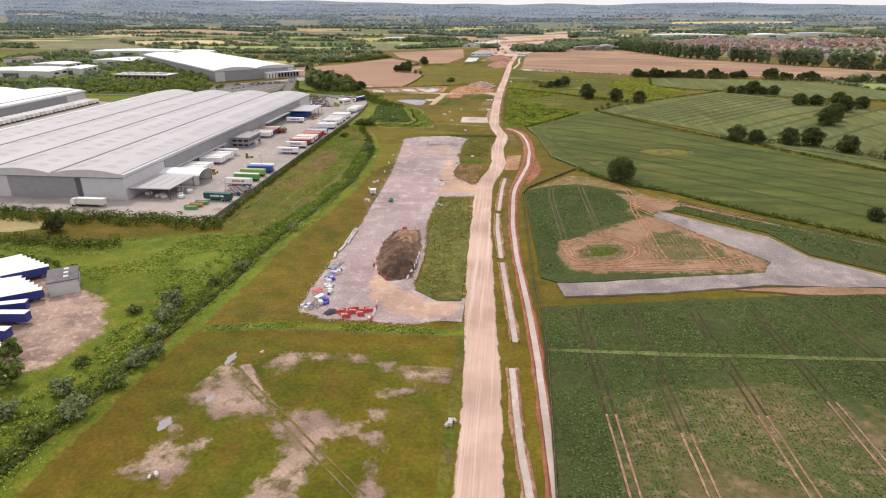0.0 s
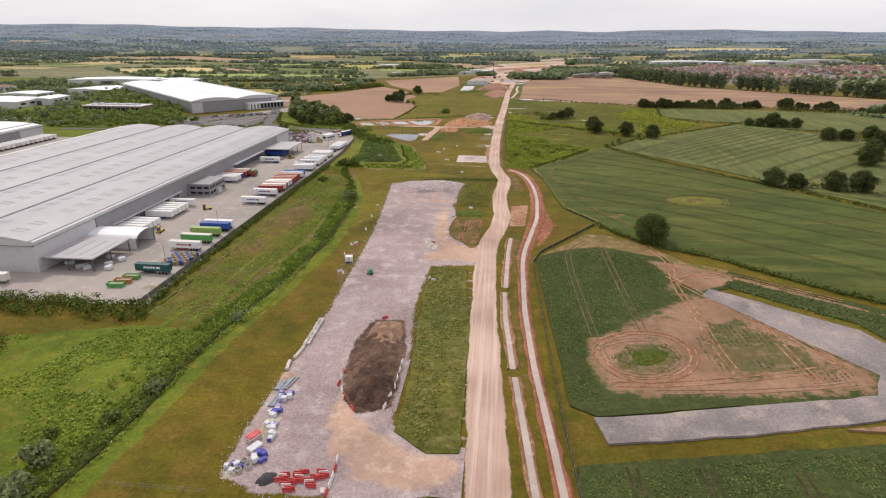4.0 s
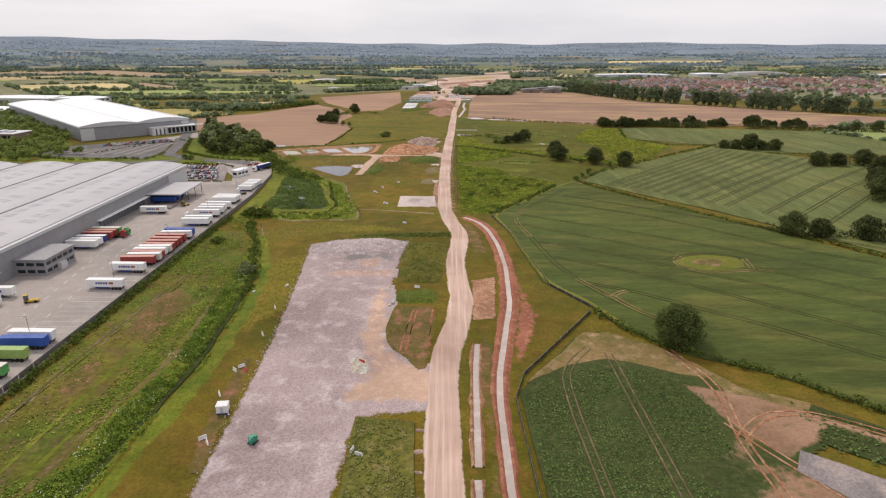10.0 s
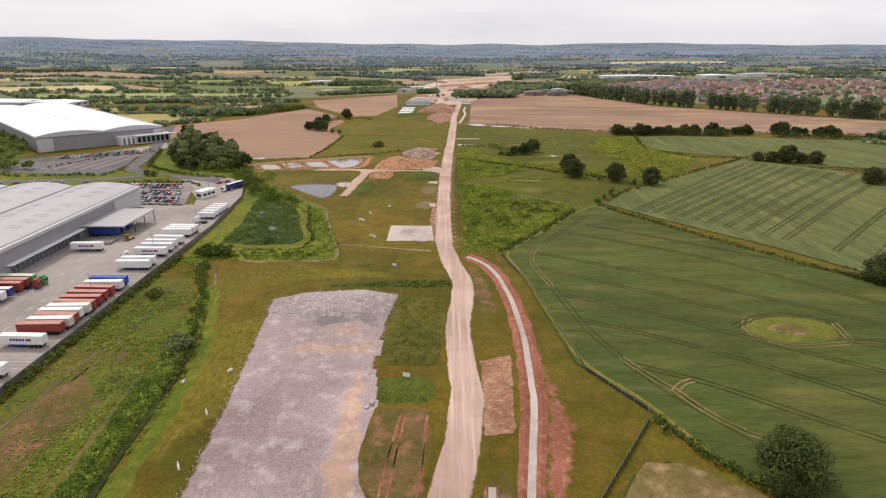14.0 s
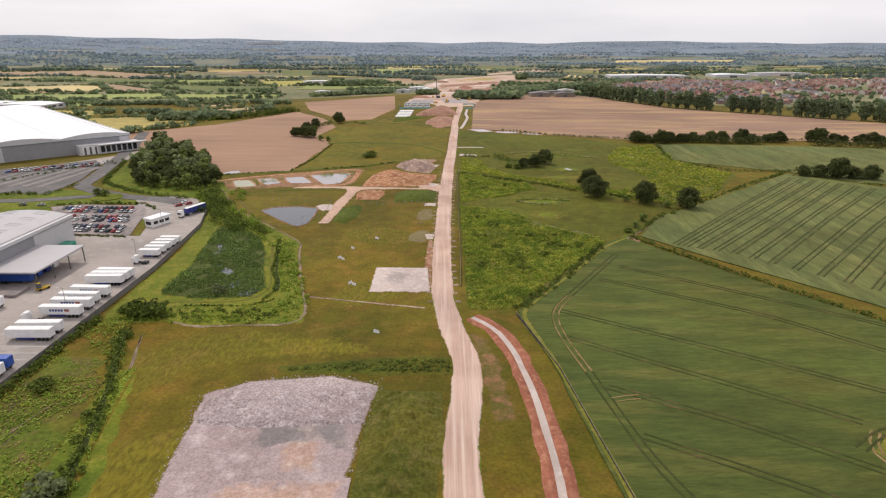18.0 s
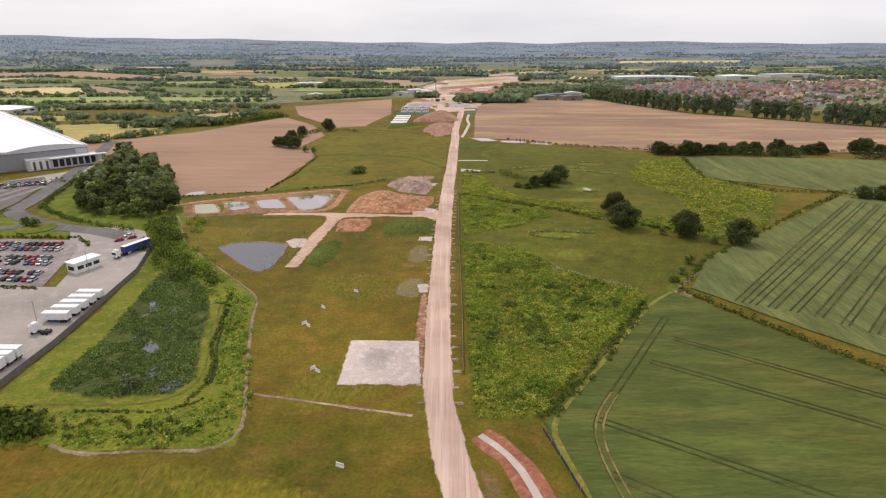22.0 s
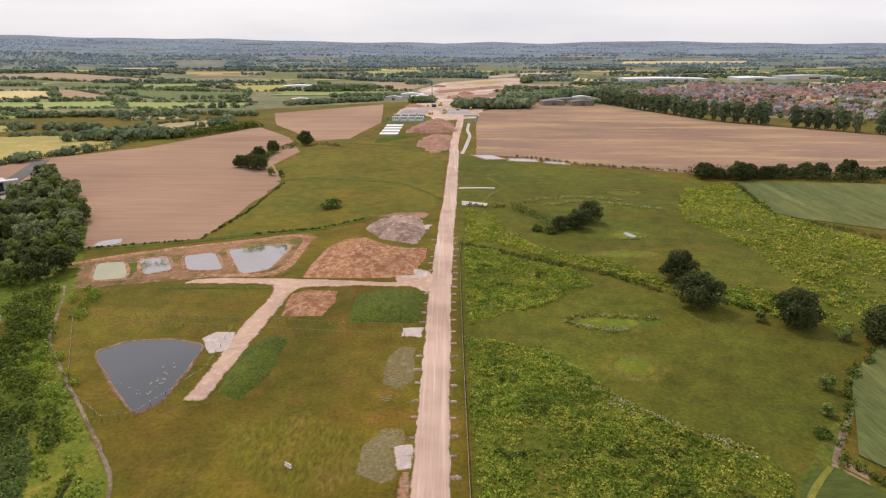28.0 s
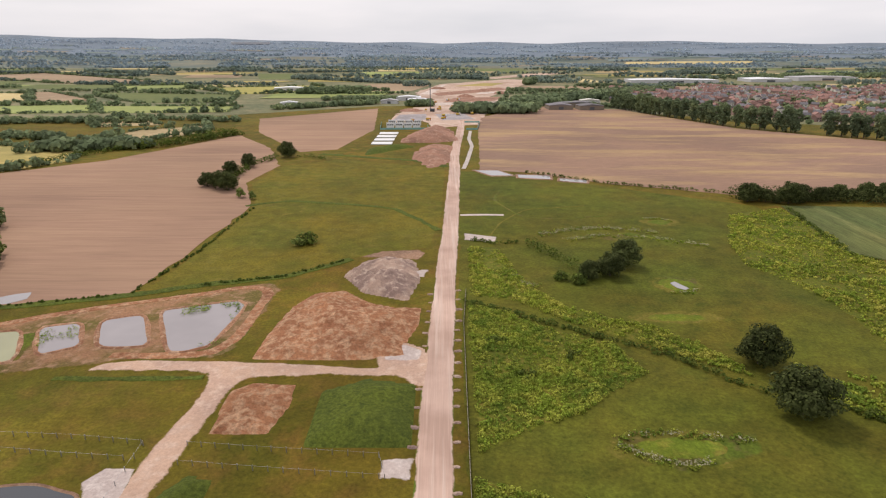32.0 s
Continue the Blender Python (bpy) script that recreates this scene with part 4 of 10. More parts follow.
# west side: bank, brook meadow, lorry park
sheet("grass_bank", [(-113, 226), (-100, 222), (-88, 222), (-84, 250), (-83, 310), (-84, 370), (-92, 412), (-100, 430), (-114, 430), (-115, 330)], 0.25, BANK, "bank of browning rough grass", "grass", 4, 1.5, width=4)
sheet("lush_grass", [(-88, 222), (-80, 214), (-74, 235), (-74, 262), (-75.5, 310), (-77, 370), (-88, 425), (-93, 420), (-85, 370), (-84, 310), (-85, 250)], 0.3, GRASS_GREEN, "lush green grass along the brook", "grass", 3, 1.0)
sheet("meadow", [(-215, 206), (-170, 200), (-112, 219), (-84, 218), (-80, 214), (-84, 194), (-86, 152), (-90, 110), (-92, 60), (-240, 60), (-260, 190)], 0.12, GRASS_GREEN, "green meadow and rough growth by a brook", "grass", 4, 1.5)
sheet("hay_field", [(-420, 190), (-215, 206), (-192, 212), (-178, 221), (-192, 225), (-250, 232), (-420, 236)], 0.14, natural("cut_hay", (0.33, 0.28, 0.13), (0.28, 0.25, 0.11), (0.36, 0.32, 0.17), 0.02, 0.2, 1.0, contrast=0.2),
      "pale straw-coloured hay field", "field", 4, 1)
sheet("lorry_park", [(-190, 182), (-139, 171), (-131, 164), (-115, 155), (-105, 137), (-108, 120), (-119, 114), (-150, 96), (-190, 90)], 0.18, SOIL_PINK, "muddy lorry park of broken hardcore", "yard", 3, 1.2, width=5)
ribbon("footpath", [(-111, 226), (-110, 259), (-107, 306), (-106.5, 320), (-103, 357), (-102, 385), (-99, 411), (-95.5, 415.5), (-87, 417), (-90, 425), (-96, 444)], 0.7, 0.3, BANK_PATH, "worn earth line along a wire fence", "track", amp=0.3, fray=0.5)
ribbon("footpath", [(-90, 453), (-84.8, 448.8), (-69, 450.9), (-51, 451.1), (-47, 453.3), (-48.2, 460.5), (-56.5, 489), (-64.4, 519.5), (-67.2, 536), (-84, 556), (-105, 580), (-121, 599), (-136, 632), (-142, 642)], 1.0, 0.27, BANK_PATH, "worn earth line along a wire fence", "track", amp=0.3, fray=0.5)
BROOK = [(-92, 60), (-89, 104), (-86.5, 140), (-84.5, 160), (-83.3, 178), (-84, 194), (-82, 217), (-76.9, 254), (-73.2, 303), (-75.6, 351), (-78, 373), (-92, 420), (-98, 433), (-103, 447)]
ribbon("lush_grass", [(x + 4.2, y) for x, y in BROOK[:12]], 5, 0.1, GRASS_GREEN, "bright green strip of lush grass by the brook", "grass", amp=1.4, fray=2.2)
for dx, w in ((-7.5, 2.6), (-14, 2.2), (-21, 2.0)):
    ribbon("lush_grass", [(x + dx + 1.2 * math.sin(y * 0.06), y) for x, y in BROOK[6:11]], w, 0.29, GRASS_GREEN, "bright green line of grass on the bank", "grass", amp=0.9, fray=1.1, under=BANK, seed=int(-dx))
ribbon("brook", BROOK, 1.8, 0.32, WATER_SHADED, "narrow brook half hidden by reeds", "brook", amp=0.8)
ribbon("worn_line", [(-109.4, 262), (-109.4, 296.2), (-108.4, 323.7), (-106.3, 350.8), (-104.7, 383.1), (-100.5, 404.9)], 0.7, 0.37, TRAM, "narrow trench of bare earth along the bank", "track", amp=0.4)
ribbon("worn_line", [(-89, 238), (-87.4, 260.9), (-86.3, 272), (-84.1, 286.5), (-81.5, 304), (-82.4, 318), (-84.1, 341.1), (-85.5, 358.9)], 2.2, 0.36, THIN_GRASS, "worn brown path along the top of the brook bank", "track", amp=0.5, fray=0.7, under=BANK)
for pts in ([(-104.6, 321.7), (-107.2, 348.3), (-101.5, 358.8), (-91.9, 348.3), (-89.2, 329.9), (-93, 317.9), (-98.2, 316)], [(-104.2, 289.1), (-106, 303.9), (-99.5, 303.9), (-97.5, 289.1), (-98.7, 281.3)]):
    sheet("dry_patch", pts, 0.35, SLOPE_EARTH, "patch of brown dead weeds on the bank", "weeds", width=4, over=BANK)
ribbon("bare_ground", [(-59.6, 306), (-59.2, 300.7), (-58.5, 285.1), (-57.3, 272), (-55.5, 257)], 3.6, 0.1, SLOPE_EARTH, "scuffed brown soil along the edge of the stone", "soil", amp=1.2, fray=1.3)
GRASS_DRY = natural("dry_olive_grass", (0.146, 0.119, 0.0122), (0.10, 0.108, 0.0108), (0.172, 0.122, 0.021), 0.035, 0.16, 0.9, contrast=0.6, stretch=(1.0, 0.4, 1), bump=0.5, bump_d=0.3)
for pts in ([(-95, 428), (-82, 444), (-58, 447), (-30, 440), (-22, 433), (-48, 430), (-70, 424), (-84, 405), (-92, 412)], [(-45, 470), (-38, 486), (-24, 494), (-12, 488), (-18, 474), (-32, 466)], [(-46, 540), (-52, 556), (-34, 562), (-16, 552), (-14, 536), (-30, 532)],
            [(-78, 390), (-62, 398), (-52, 388), (-58, 340), (-70, 318), (-76, 350)]):
    sheet("dry_grass", pts, 0.07, GRASS_DRY, "drier olive-gold patch of rough grass", "grass", 3, 1.5, width=7)
LUSH_BANK = natural("bank_grass", (0.125, 0.165, 0.018), (0.085, 0.13, 0.014), (0.175, 0.185, 0.032), 0.04, 0.25, 1.3, contrast=0.45, bump=0.6, bump_d=0.4)
sheet("lush_grass", [(-112, 452), (-100, 452.5), (-90, 453.2), (-84.8, 449.6), (-69, 451.6), (-51, 451.8), (-47.8, 454), (-48.8, 461), (-57, 489), (-64.9, 519), (-67.8, 536), (-84.5, 556), (-105.5, 580), (-121, 599), (-137, 631),
                     (-133, 600), (-124, 560), (-118.2, 525), (-116.8, 480), (-115.5, 458)], 0.2, LUSH_BANK, "lush grass bank round the reed bed", "grass", 3, 0.3)
sheet("reed_bed", [(-104.5, 475.5), (-106, 486), (-105.5, 508), (-110.5, 536), (-113, 558), (-103, 562), (-88, 542), (-79, 520), (-74.5, 501), (-68, 482), (-71, 473.8), (-88, 471.5)], 0.3, REED, "dark reed bed with open pools", "reeds", 2, 1.2)
for pts in ([(-100.1, 522.2), (-103.9, 530.6), (-101.1, 532.6), (-97.7, 523.8), (-101.5, 518)], [(-97, 527.6), (-91.2, 526), (-90.3, 522.2), (-93.1, 522.9)], [(-90.8, 513.5), (-85.8, 512.2), (-88.1, 509.8)], [(-91.6, 498.6), (-90.1, 502.8), (-84.4, 496.7), (-86.2, 494.4)],
            [(-83.6, 484.8), (-80.6, 488.4), (-78.3, 483.4), (-80.9, 481.4)], [(-77, 474.6), (-75.8, 478.4), (-70.6, 482.5), (-70.4, 476.8), (-74.4, 473.8)], [(-97, 504), (-94, 508), (-93, 504.5)]):
    sheet("pool", pts, 0.34, WATER_POOL, "small open pool among reeds", "pool", 0.8, 0.45, thick=0.1)
ribbon("stream", [(-77, 537), (-71.6, 512.3), (-69.1, 499.1), (-64.9, 489.3), (-63, 478.7)], 1.1, 0.27, WATER_SHADED, "dark stream round the reed bed", "stream", amp=0.5)
ribbon("trodden_line", [(-105, 468.4), (-92.5, 469), (-82, 468.6), (-73, 469), (-67, 472.5), (-65.4, 480), (-71, 499), (-75, 515), (-79.5, 533)], 1.3, 0.26, BANK, "trodden grass path round the reed bed", "track", amp=0.4, fray=0.5)

# paved yards of the warehouses
sheet("concrete_yard", [(-115, 233), (-117, 270), (-118, 340), (-118, 430), (-118.5, 500), (-123, 560), (-131, 590), (-147, 616), (-165, 624), (-182, 614), (-174, 600), (-150, 560), (-146, 545), (-172, 545), (-330, 545),
                        (-330, 236), (-200, 236), (-140, 232)], 0.3, CONCRETE, "pale concrete lorry yard with faded markings", "yard", amp=0)
sheet("service_yard", [(-402, 236), (-331, 236), (-331, 545), (-402, 556)], 0.28, CONCRETE, "concrete service yard between two warehouses", "yard", amp=0)
sheet("car_park", [(-222, 598), (-184, 548), (-151, 545), (-157, 565), (-163, 588), (-172, 601), (-206, 603)], 0.34, TRACK_GREY, "staff car park of pinkish-grey paving", "car park", amp=0)
sheet("grass_verge", [(-330, 548), (-186, 548), (-224, 600), (-206, 606), (-172, 604), (-160, 590), (-152, 560), (-150, 548), (-146, 545), (-180, 618), (-230, 640), (-330, 640)], 0.2, GRASS_GREEN, "planted verge between car parks", "grass", 4, 0.5)
ribbon("access_road", [(-150, 606), (-170, 616), (-190, 621), (-215, 634), (-236, 650), (-241, 676), (-258, 735), (-282, 811), (-315, 900)], 10, 0.36, ASPHALT, "grey asphalt access road", "road", amp=0)
ribbon("access_road", [(-205, 625), (-245, 612), (-330, 606), (-420, 600)], 8, 0.34, ASPHALT, "grey asphalt access road", "road", amp=0)
sheet("grass_verge", [(-150, 612), (-172, 622), (-196, 632), (-222, 650), (-232, 680), (-248, 735), (-262, 790), (-240, 800), (-180, 725), (-146, 660), (-132, 630), (-128, 606)], 0.16, GRASS_GREEN, "planted verge between road and copse", "grass", 4, 1.5)
sheet("grass_island", [(-202 + 9 * math.cos(a * 0.5236), 619.5 + 9 * math.sin(a * 0.5236)) for a in range(12)], 0.55, GRASS_GREEN, "round grass traffic island", "traffic island", 2, 0)
sheet("car_park", [(-345, 640), (-263, 630), (-243, 628), (-246, 668), (-262, 722), (-276, 740), (-296, 722), (-345, 690)], 0.36, ASPHALT, "large asphalt car park before the white-roofed warehouse", "car park", amp=0)
sheet("service_yard", [(-345, 690), (-296, 722), (-272, 757), (-262, 790), (-240, 760), (-262, 722), (-310, 680), (-345, 660)], 0.33, CONCRETE, "concrete apron round a warehouse", "yard", amp=0)
for i in range(9):
    ribbon("parking_bay_line", [(-341 + i * 10, 648), (-329 + i * 9, 672 + i * 5)], 4.0, 0.41, natural("bay_%d" % i, (0.24, 0.21, 0.20), (0.21, 0.19, 0.18), (0.27, 0.24, 0.22), 0.05, 0.3, 1.2, contrast=0.12) if i == 0 else bpy.data.materials["bay_0"],
           "strip of paler parking bays", "parking bay", amp=0, thick=0.1)

# stone pad, ponds and earthworks in the north
sheet("stone_pad", [(-29, 478), (-29, 503.5), (-8, 503), (-6.5, 478.5)], 0.3, PALE_STONE, "square pad of pale crushed stone", "pad", 2, 0.4)
sheet("wet_patch", [(-25.6, 488), (-22, 499), (-15, 496), (-16.5, 483)], 0.33, TRACK_PALE, "damp greyer patch on the stone pad", "pad", width=5)
# Flat pale ribbon added in place of a ditch; no hollow is cut.
ribbon("pipe_trench", [(-50, 474), (-28, 469), (-8, 464.5)], 0.9, 0.12, SOIL_PINK, "flat pale strip marking a ditch across the grass", "trench", amp=0.3, fray=0.3)
sheet("clay_bank", [(-156.1, 661), (-143.1, 674), (-126.2, 682.6), (-105.7, 691.5), (-88.3, 698), (-76, 704.3), (-64.6, 708.8), (-59.3, 702.1), (-60.3, 692.9), (-59.6, 683.4), (-61.4, 670.7), (-61.8, 655.9), (-65.9, 652), (-89.4, 651.5), (-98.3, 648), (-121.3, 643.2), (-139.8, 637.5)], 0.14, natural("clay_and_grass", (0.29, 0.155, 0.085), (0.13, 0.10, 0.028), (0.34, 0.205, 0.125), 0.05, 0.25, 1.2, contrast=0.4, bump=0.7, bump_d=0.3), "orange clay and grass round settling ponds", "soil", 3, 1.0)
sheet("bare_grass", [(-129, 649), (-121, 650), (-126, 668), (-131, 666)], 0.18, BANK, "grassed bund between ponds", "grass", 2, 0.3)


def pond(pts, mat, label, rim=None, wide=1.0):
    """Water below a raised rim of soil."""
    for _ in range(2):
        pts = [q for i in range(len(pts)) for q in (tuple(Vector(pts[i - 1]).lerp(Vector(pts[i]), 0.88)), tuple(Vector(pts[i]).lerp(Vector(pts[(i + 1) % len(pts)]), 0.12)))]
    p = sheet("pond", pts, 0.2, mat, label, "pond", 1.5, 0.35)
    c = (sum(q[0] for q in pts) / len(pts), sum(q[1] for q in pts) / len(pts))
    fine = rough_outline(pts, 1.5, 0.35)
    n = len(fine)

    def out(q, d):
        v = Vector((q[0] - c[0], q[1] - c[1]))
        return tuple(Vector(q) + v.normalized() * d)
    rings = [([out(q, -0.3) for q in fine], 0.1), ([out(q, 0.3) for q in fine], 0.42), ([out(q, 0.9 * wide) for q in fine], 0.5), ([out(q, 1.8 * wide) for q in fine], 0.02)]
    verts = [(x, y, z) for ring, z in rings for x, y in ring]
    faces = [(k * n + i, k * n + (i + 1) % n, (k + 1) * n + (i + 1) % n, (k + 1) * n + i) for k in range(3) for i in range(n)]
    part("rim", to_mesh("rim", verts, faces, rim or SOIL), p)
    return p


pond([(-102.6, 591), (-95.5, 598), (-84, 599.5), (-71.5, 596), (-71.2, 581), (-71, 566), (-75, 561), (-79, 564)], WATER_POND, "triangular pond of still grey-blue water", wide=0.45)
pond([(-143.3, 666.5), (-132.7, 668.4), (-125.3, 656), (-123.2, 649.4), (-134.5, 647)], WATER_GREEN, "settling pond covered in pale algae", ORANGE)
pond([(-127.8, 670.8), (-117, 674), (-108.4, 658.7), (-117.7, 653.3)], WATER_SETTLE_SKY, "settling pond with reeds in silty water", ORANGE)
pond([(-111, 675.5), (-99.4, 680.4), (-87.9, 658.7), (-102.4, 658)], WATER_SETTLE_SKY, "open settling pond of grey water", ORANGE)
pond([(-95.1, 683.5), (-84.1, 687.2), (-71.8, 691.4), (-67.6, 688.1), (-69.4, 663), (-70.4, 658.7), (-75.2, 655.5), (-80.2, 655.5)], WATER_SETTLE_SKY, "open settling pond fringed with reeds", ORANGE)
sheet("mud_puddle", [(-158.2, 694.5), (-152.4, 698.7), (-149.4, 699.7), (-147, 693.5), (-151.4, 688.8), (-157, 689)], 0.18, WATER_MILKY, "pale flooded corner of the ploughed field", "puddle", 1.5, 0.8, thick=0.2)
sheet("stone_track", [(-98, 644.7), (-94.9, 648.6), (-85.7, 650), (-61.2, 649.3), (-38.4, 647.7), (-22.1, 645.5), (-17.3, 645.6), (-19.3, 654.8), (-10.1, 656.5), (-3.5, 654.1), (-3, 635.5), (-6.8, 637.3), (-12.4, 641.6), (-31, 642.2), (-52.2, 640.8), (-55.4, 634.7), (-55.9, 624.6), (-57, 612), (-58.2, 596), (-59.3, 580), (-60.5, 566), (-66, 566), (-64.6, 585), (-64.6, 604.1), (-64, 613.6), (-62, 627), (-61.6, 634.7), (-63.8, 643.1), (-70.4, 644.1)], 0.3, SAND,
      "stone access track with a branch to the pond", "track", 2.5, 0.5)
sheet("stone_pad", [(-74, 600), (-71, 604.5), (-65, 604), (-62.5, 593), (-68, 590)], 0.28, PALE_STONE, "small pale stone pad beside the pond", "pad", 2, 0.3)
mound("clay_mound", [(-54.6, 651), (-53.5, 670), (-51, 687), (-46, 698), (-35.5, 701), (-25, 690), (-15.7, 686), (-7, 686), (-7.5, 672), (-11, 659), (-10, 652), (-29, 650)], 4.4, CLAY_PALE, "broad graded mound of orange clay", cell=1.0, rough_amp=0.9, power=0.75)
mound("clay_mound", [(-38, 716), (-32, 730), (-22, 734), (-11, 731), (-8, 712), (-12, 692), (-28, 699)], 5.0, SOIL_PINK, "steep heap of brown spoil", cell=1.0, rough_amp=1.3, seed=5)
mound("clay_mound", [(-53.6, 616), (-55, 634), (-50, 638), (-38.4, 637), (-38, 627), (-40.5, 616)], 1.9, CLAY_PALE, "small heap of orange clay", cell=0.8, rough_amp=0.8, seed=6)
mound("grass_mound", [(-31, 612), (-31, 634), (-20, 640), (-6.5, 637), (-6.8, 611)], 2.8, WEEDS, "smooth seeded green mound", cell=1.3, rough_amp=0.15, seed=7)
mound("grass_mound", [(-58, 570), (-59, 592), (-53, 602), (-47.5, 600), (-48, 577), (-52, 566.5)], 2.2, WEEDS, "long green seeded bund beside the pond track", cell=1.2, rough_amp=0.25, seed=9)
sheet("bare_ground", [(-34, 738), (-26, 745), (-10, 747), (-7, 742), (-10, 734), (-22, 736)], 0.06, SOIL, "scraped brown soil beyond the spoil heap", "soil", 2, 1)
for pts in ([(-12.8, 607), (-6, 607.5), (-6.6, 601), (-12.5, 601)], [(-18, 656.5), (-10.5, 659), (-5.5, 655.5), (-6, 650), (-9.5, 649.5), (-16, 650)], [(-11, 548), (-6.5, 549), (-6.3, 540), (-9.5, 540)], [(-15, 716), (-8, 722), (-5, 722), (-7, 714)]):
    sheet("stone_pad", pts, 0.34, PALE_STONE, "small pale stone pad by the haul road", "pad", 1.5, 0.5)
for pts in ([(-16.2, 574), (-16, 588), (-12.5, 595), (-8.1, 594.5), (-7.3, 577), (-11, 572)], [(-18.7, 539), (-18, 549), (-14, 555), (-8.9, 554.6), (-7.8, 541), (-12, 536)]):
    sheet("dry_patch", pts, 0.08, natural("straw_grass_%d" % int(-pts[0][0] * 10), (0.17, 0.14, 0.065), (0.13, 0.115, 0.05), (0.22, 0.18, 0.10), 0.1, 0.5, 1.4, contrast=0.5), "round patch of dead straw-coloured grass", "grass", 1.5, 0.8)
ribbon("weed_strip", [(-160, 684), (-113, 696), (-92, 706), (-80, 709), (-58, 716), (-38, 735)], 4.5, 0.3, WEEDS, "green strip along the field edge", "weeds", amp=1.2, fray=0.5)
ribbon("weed_strip", [(-110, 822), (-89, 834), (-62, 828), (-40, 822), (-25, 816), (-12, 795), (-1, 776)], 3.5, 0.2, WEEDS, "bright green line along an old ditch", "weeds", amp=1.2, fray=0.5)
ribbon("weed_strip", [(-100, 990), (-60, 975), (-20, 960), (4, 935)], 6, 0.2, WEEDS, "green line of growth below the works", "weeds", amp=2, fray=0.5)

# east side: scrub, marsh, hollows
sheet("meadow", [(7, 464), (24, 464), (75, 536), (128, 600), (165, 630), (205, 690), (178, 742), (176, 822), (120, 860), (60, 905), (12, 920), (9, 800), (6, 640)], 0.03, MEADOW, "green marsh meadow and rough grass", "meadow", 4, 1.0)
sheet("scrub", [(7.5, 601), (25.4, 594.6), (37.2, 582.7), (50.6, 557.2), (71.2, 544.4), (72.5, 537), (50.9, 504), (33.2, 481), (25.7, 468), (21, 463.5), (7.5, 464)], 0.2, BRACKEN_GROUND,
      "dense yellow-green scrub and tall weeds", "scrub", 3, 1.0)
sheet("scrub", [(9.5, 689), (23.1, 681), (38.8, 666.7), (51.4, 660), (57.5, 643), (45.8, 634.5), (34.7, 624.5), (19.8, 616.7), (9, 609), (9, 640)], 0.2, BRACKEN_GROUND, "dense yellow-green scrub and tall weeds", "scrub", 3, 1.0)
sheet("marsh", [(10, 604), (9, 637), (55, 646), (88, 634), (117, 617), (127, 600), (104, 572), (81, 548), (72, 540), (58, 555), (42, 573), (34, 590), (15, 603)], 0.1, MEADOW, "wet green marsh meadow", "meadow", 4, 1.5, width=8)
sheet("marsh", [(9, 692), (30, 680), (66, 658), (95, 645), (125, 640), (132, 700), (125, 770), (100, 800), (60, 790), (35, 760), (12, 755)], 0.1, MEADOW, "wet green marsh meadow", "meadow", 4, 1.5, seed=3, width=8)
sheet("scrub", [(12.2, 750), (24.8, 750), (32, 708.6), (41, 688.5), (55.6, 678), (71.3, 668.6), (83.6, 649.1), (85.5, 640), (66, 655.7), (42, 674.6), (25, 692.8), (11, 696)], 0.18, BRACKEN_GROUND, "dense yellow-green scrub and tall weeds", "scrub", 3, 1.4, seed=2)
sheet("scrub", [(153, 803.7), (186.2, 815.2), (185, 770), (178, 740), (200, 690), (165, 632), (141, 609), (132, 630), (137.1, 687.8), (132.9, 708.5), (124.6, 726.8), (131.1, 756.1)], 0.16, BRACKEN_GROUND, "yellow-green scrub below the far hedge", "scrub", 3, 1.6, seed=4)
for pts in ([(38.7, 614), (46, 617), (62, 615), (73, 616), (70, 608), (52, 603), (42, 607)], [(46, 583), (50, 589), (56, 590), (62, 585), (62, 580), (54, 576), (48, 578)], [(80, 708), (86, 715), (97, 713), (98, 704), (88, 700)],
            [(70, 762), (90, 772), (105, 764), (88, 756)]):
    sheet("dry_hollow", pts, 0.16, BANK, "shallow hollow of browner grass", "hollow", 2, 0.8, width=4)
sheet("pool", [(86.3, 707.6), (88.6, 708.9), (90.6, 705.5), (91.9, 702.6), (90, 701), (87.4, 703)], 0.36, WATER_MILKY, "small pale pool in a hollow", "pool", 1, 0.5, thick=0.1)
ribbon("farm_track", [(36, 484), (58, 512), (78, 538), (88, 549), (115, 575), (145, 604), (190, 650), (232, 688)], 3.0, 0.16, BANK, "grassy farm track between hedges", "track", amp=0.6, fray=0.5)
sheet("bare_ground", [(82, 536), (87, 543), (91, 540), (86, 533)], 0.2, SOIL, "muddy gateway at a field corner", "soil", 1.5, 0.7)
for pts in ([(23, 922), (40, 922), (50, 903), (34.5, 903)], [(53, 907), (75, 903), (73, 891), (52.3, 896)], [(80, 895), (97, 889), (95, 880), (78.5, 886)]):
    pond([q for p in pts for q in (p, p)], WATER_MILKY, "long shallow settling pond of pale water", SOIL)
ribbon("farm_track", [(84.5, 544), (82, 545), (78, 541), (71.5, 532), (66, 525)], 1.6, 0.2, BANK, "worn earth track at a field gate", "track", amp=0.4, fray=0.8)
ribbon("farm_track", [(84, 543), (86.5, 540), (89, 536), (93, 529)], 1.6, 0.22, BANK, "worn earth track at a field gate", "track", amp=0.5, fray=0.9)
ribbon("farm_track", [(84, 541), (91, 550.5), (103.5, 564), (118.5, 580), (131, 593)], 1.6, 0.24, BANK_PATH, "worn earth middle of a farm track", "track", amp=0.4, fray=0.8)
ribbon("pipe_trench", [(10, 803), (22, 804), (33, 803)], 3.0, 0.2, PALE_STONE, "short pale stone spur off the haul road", "track", amp=0.3)
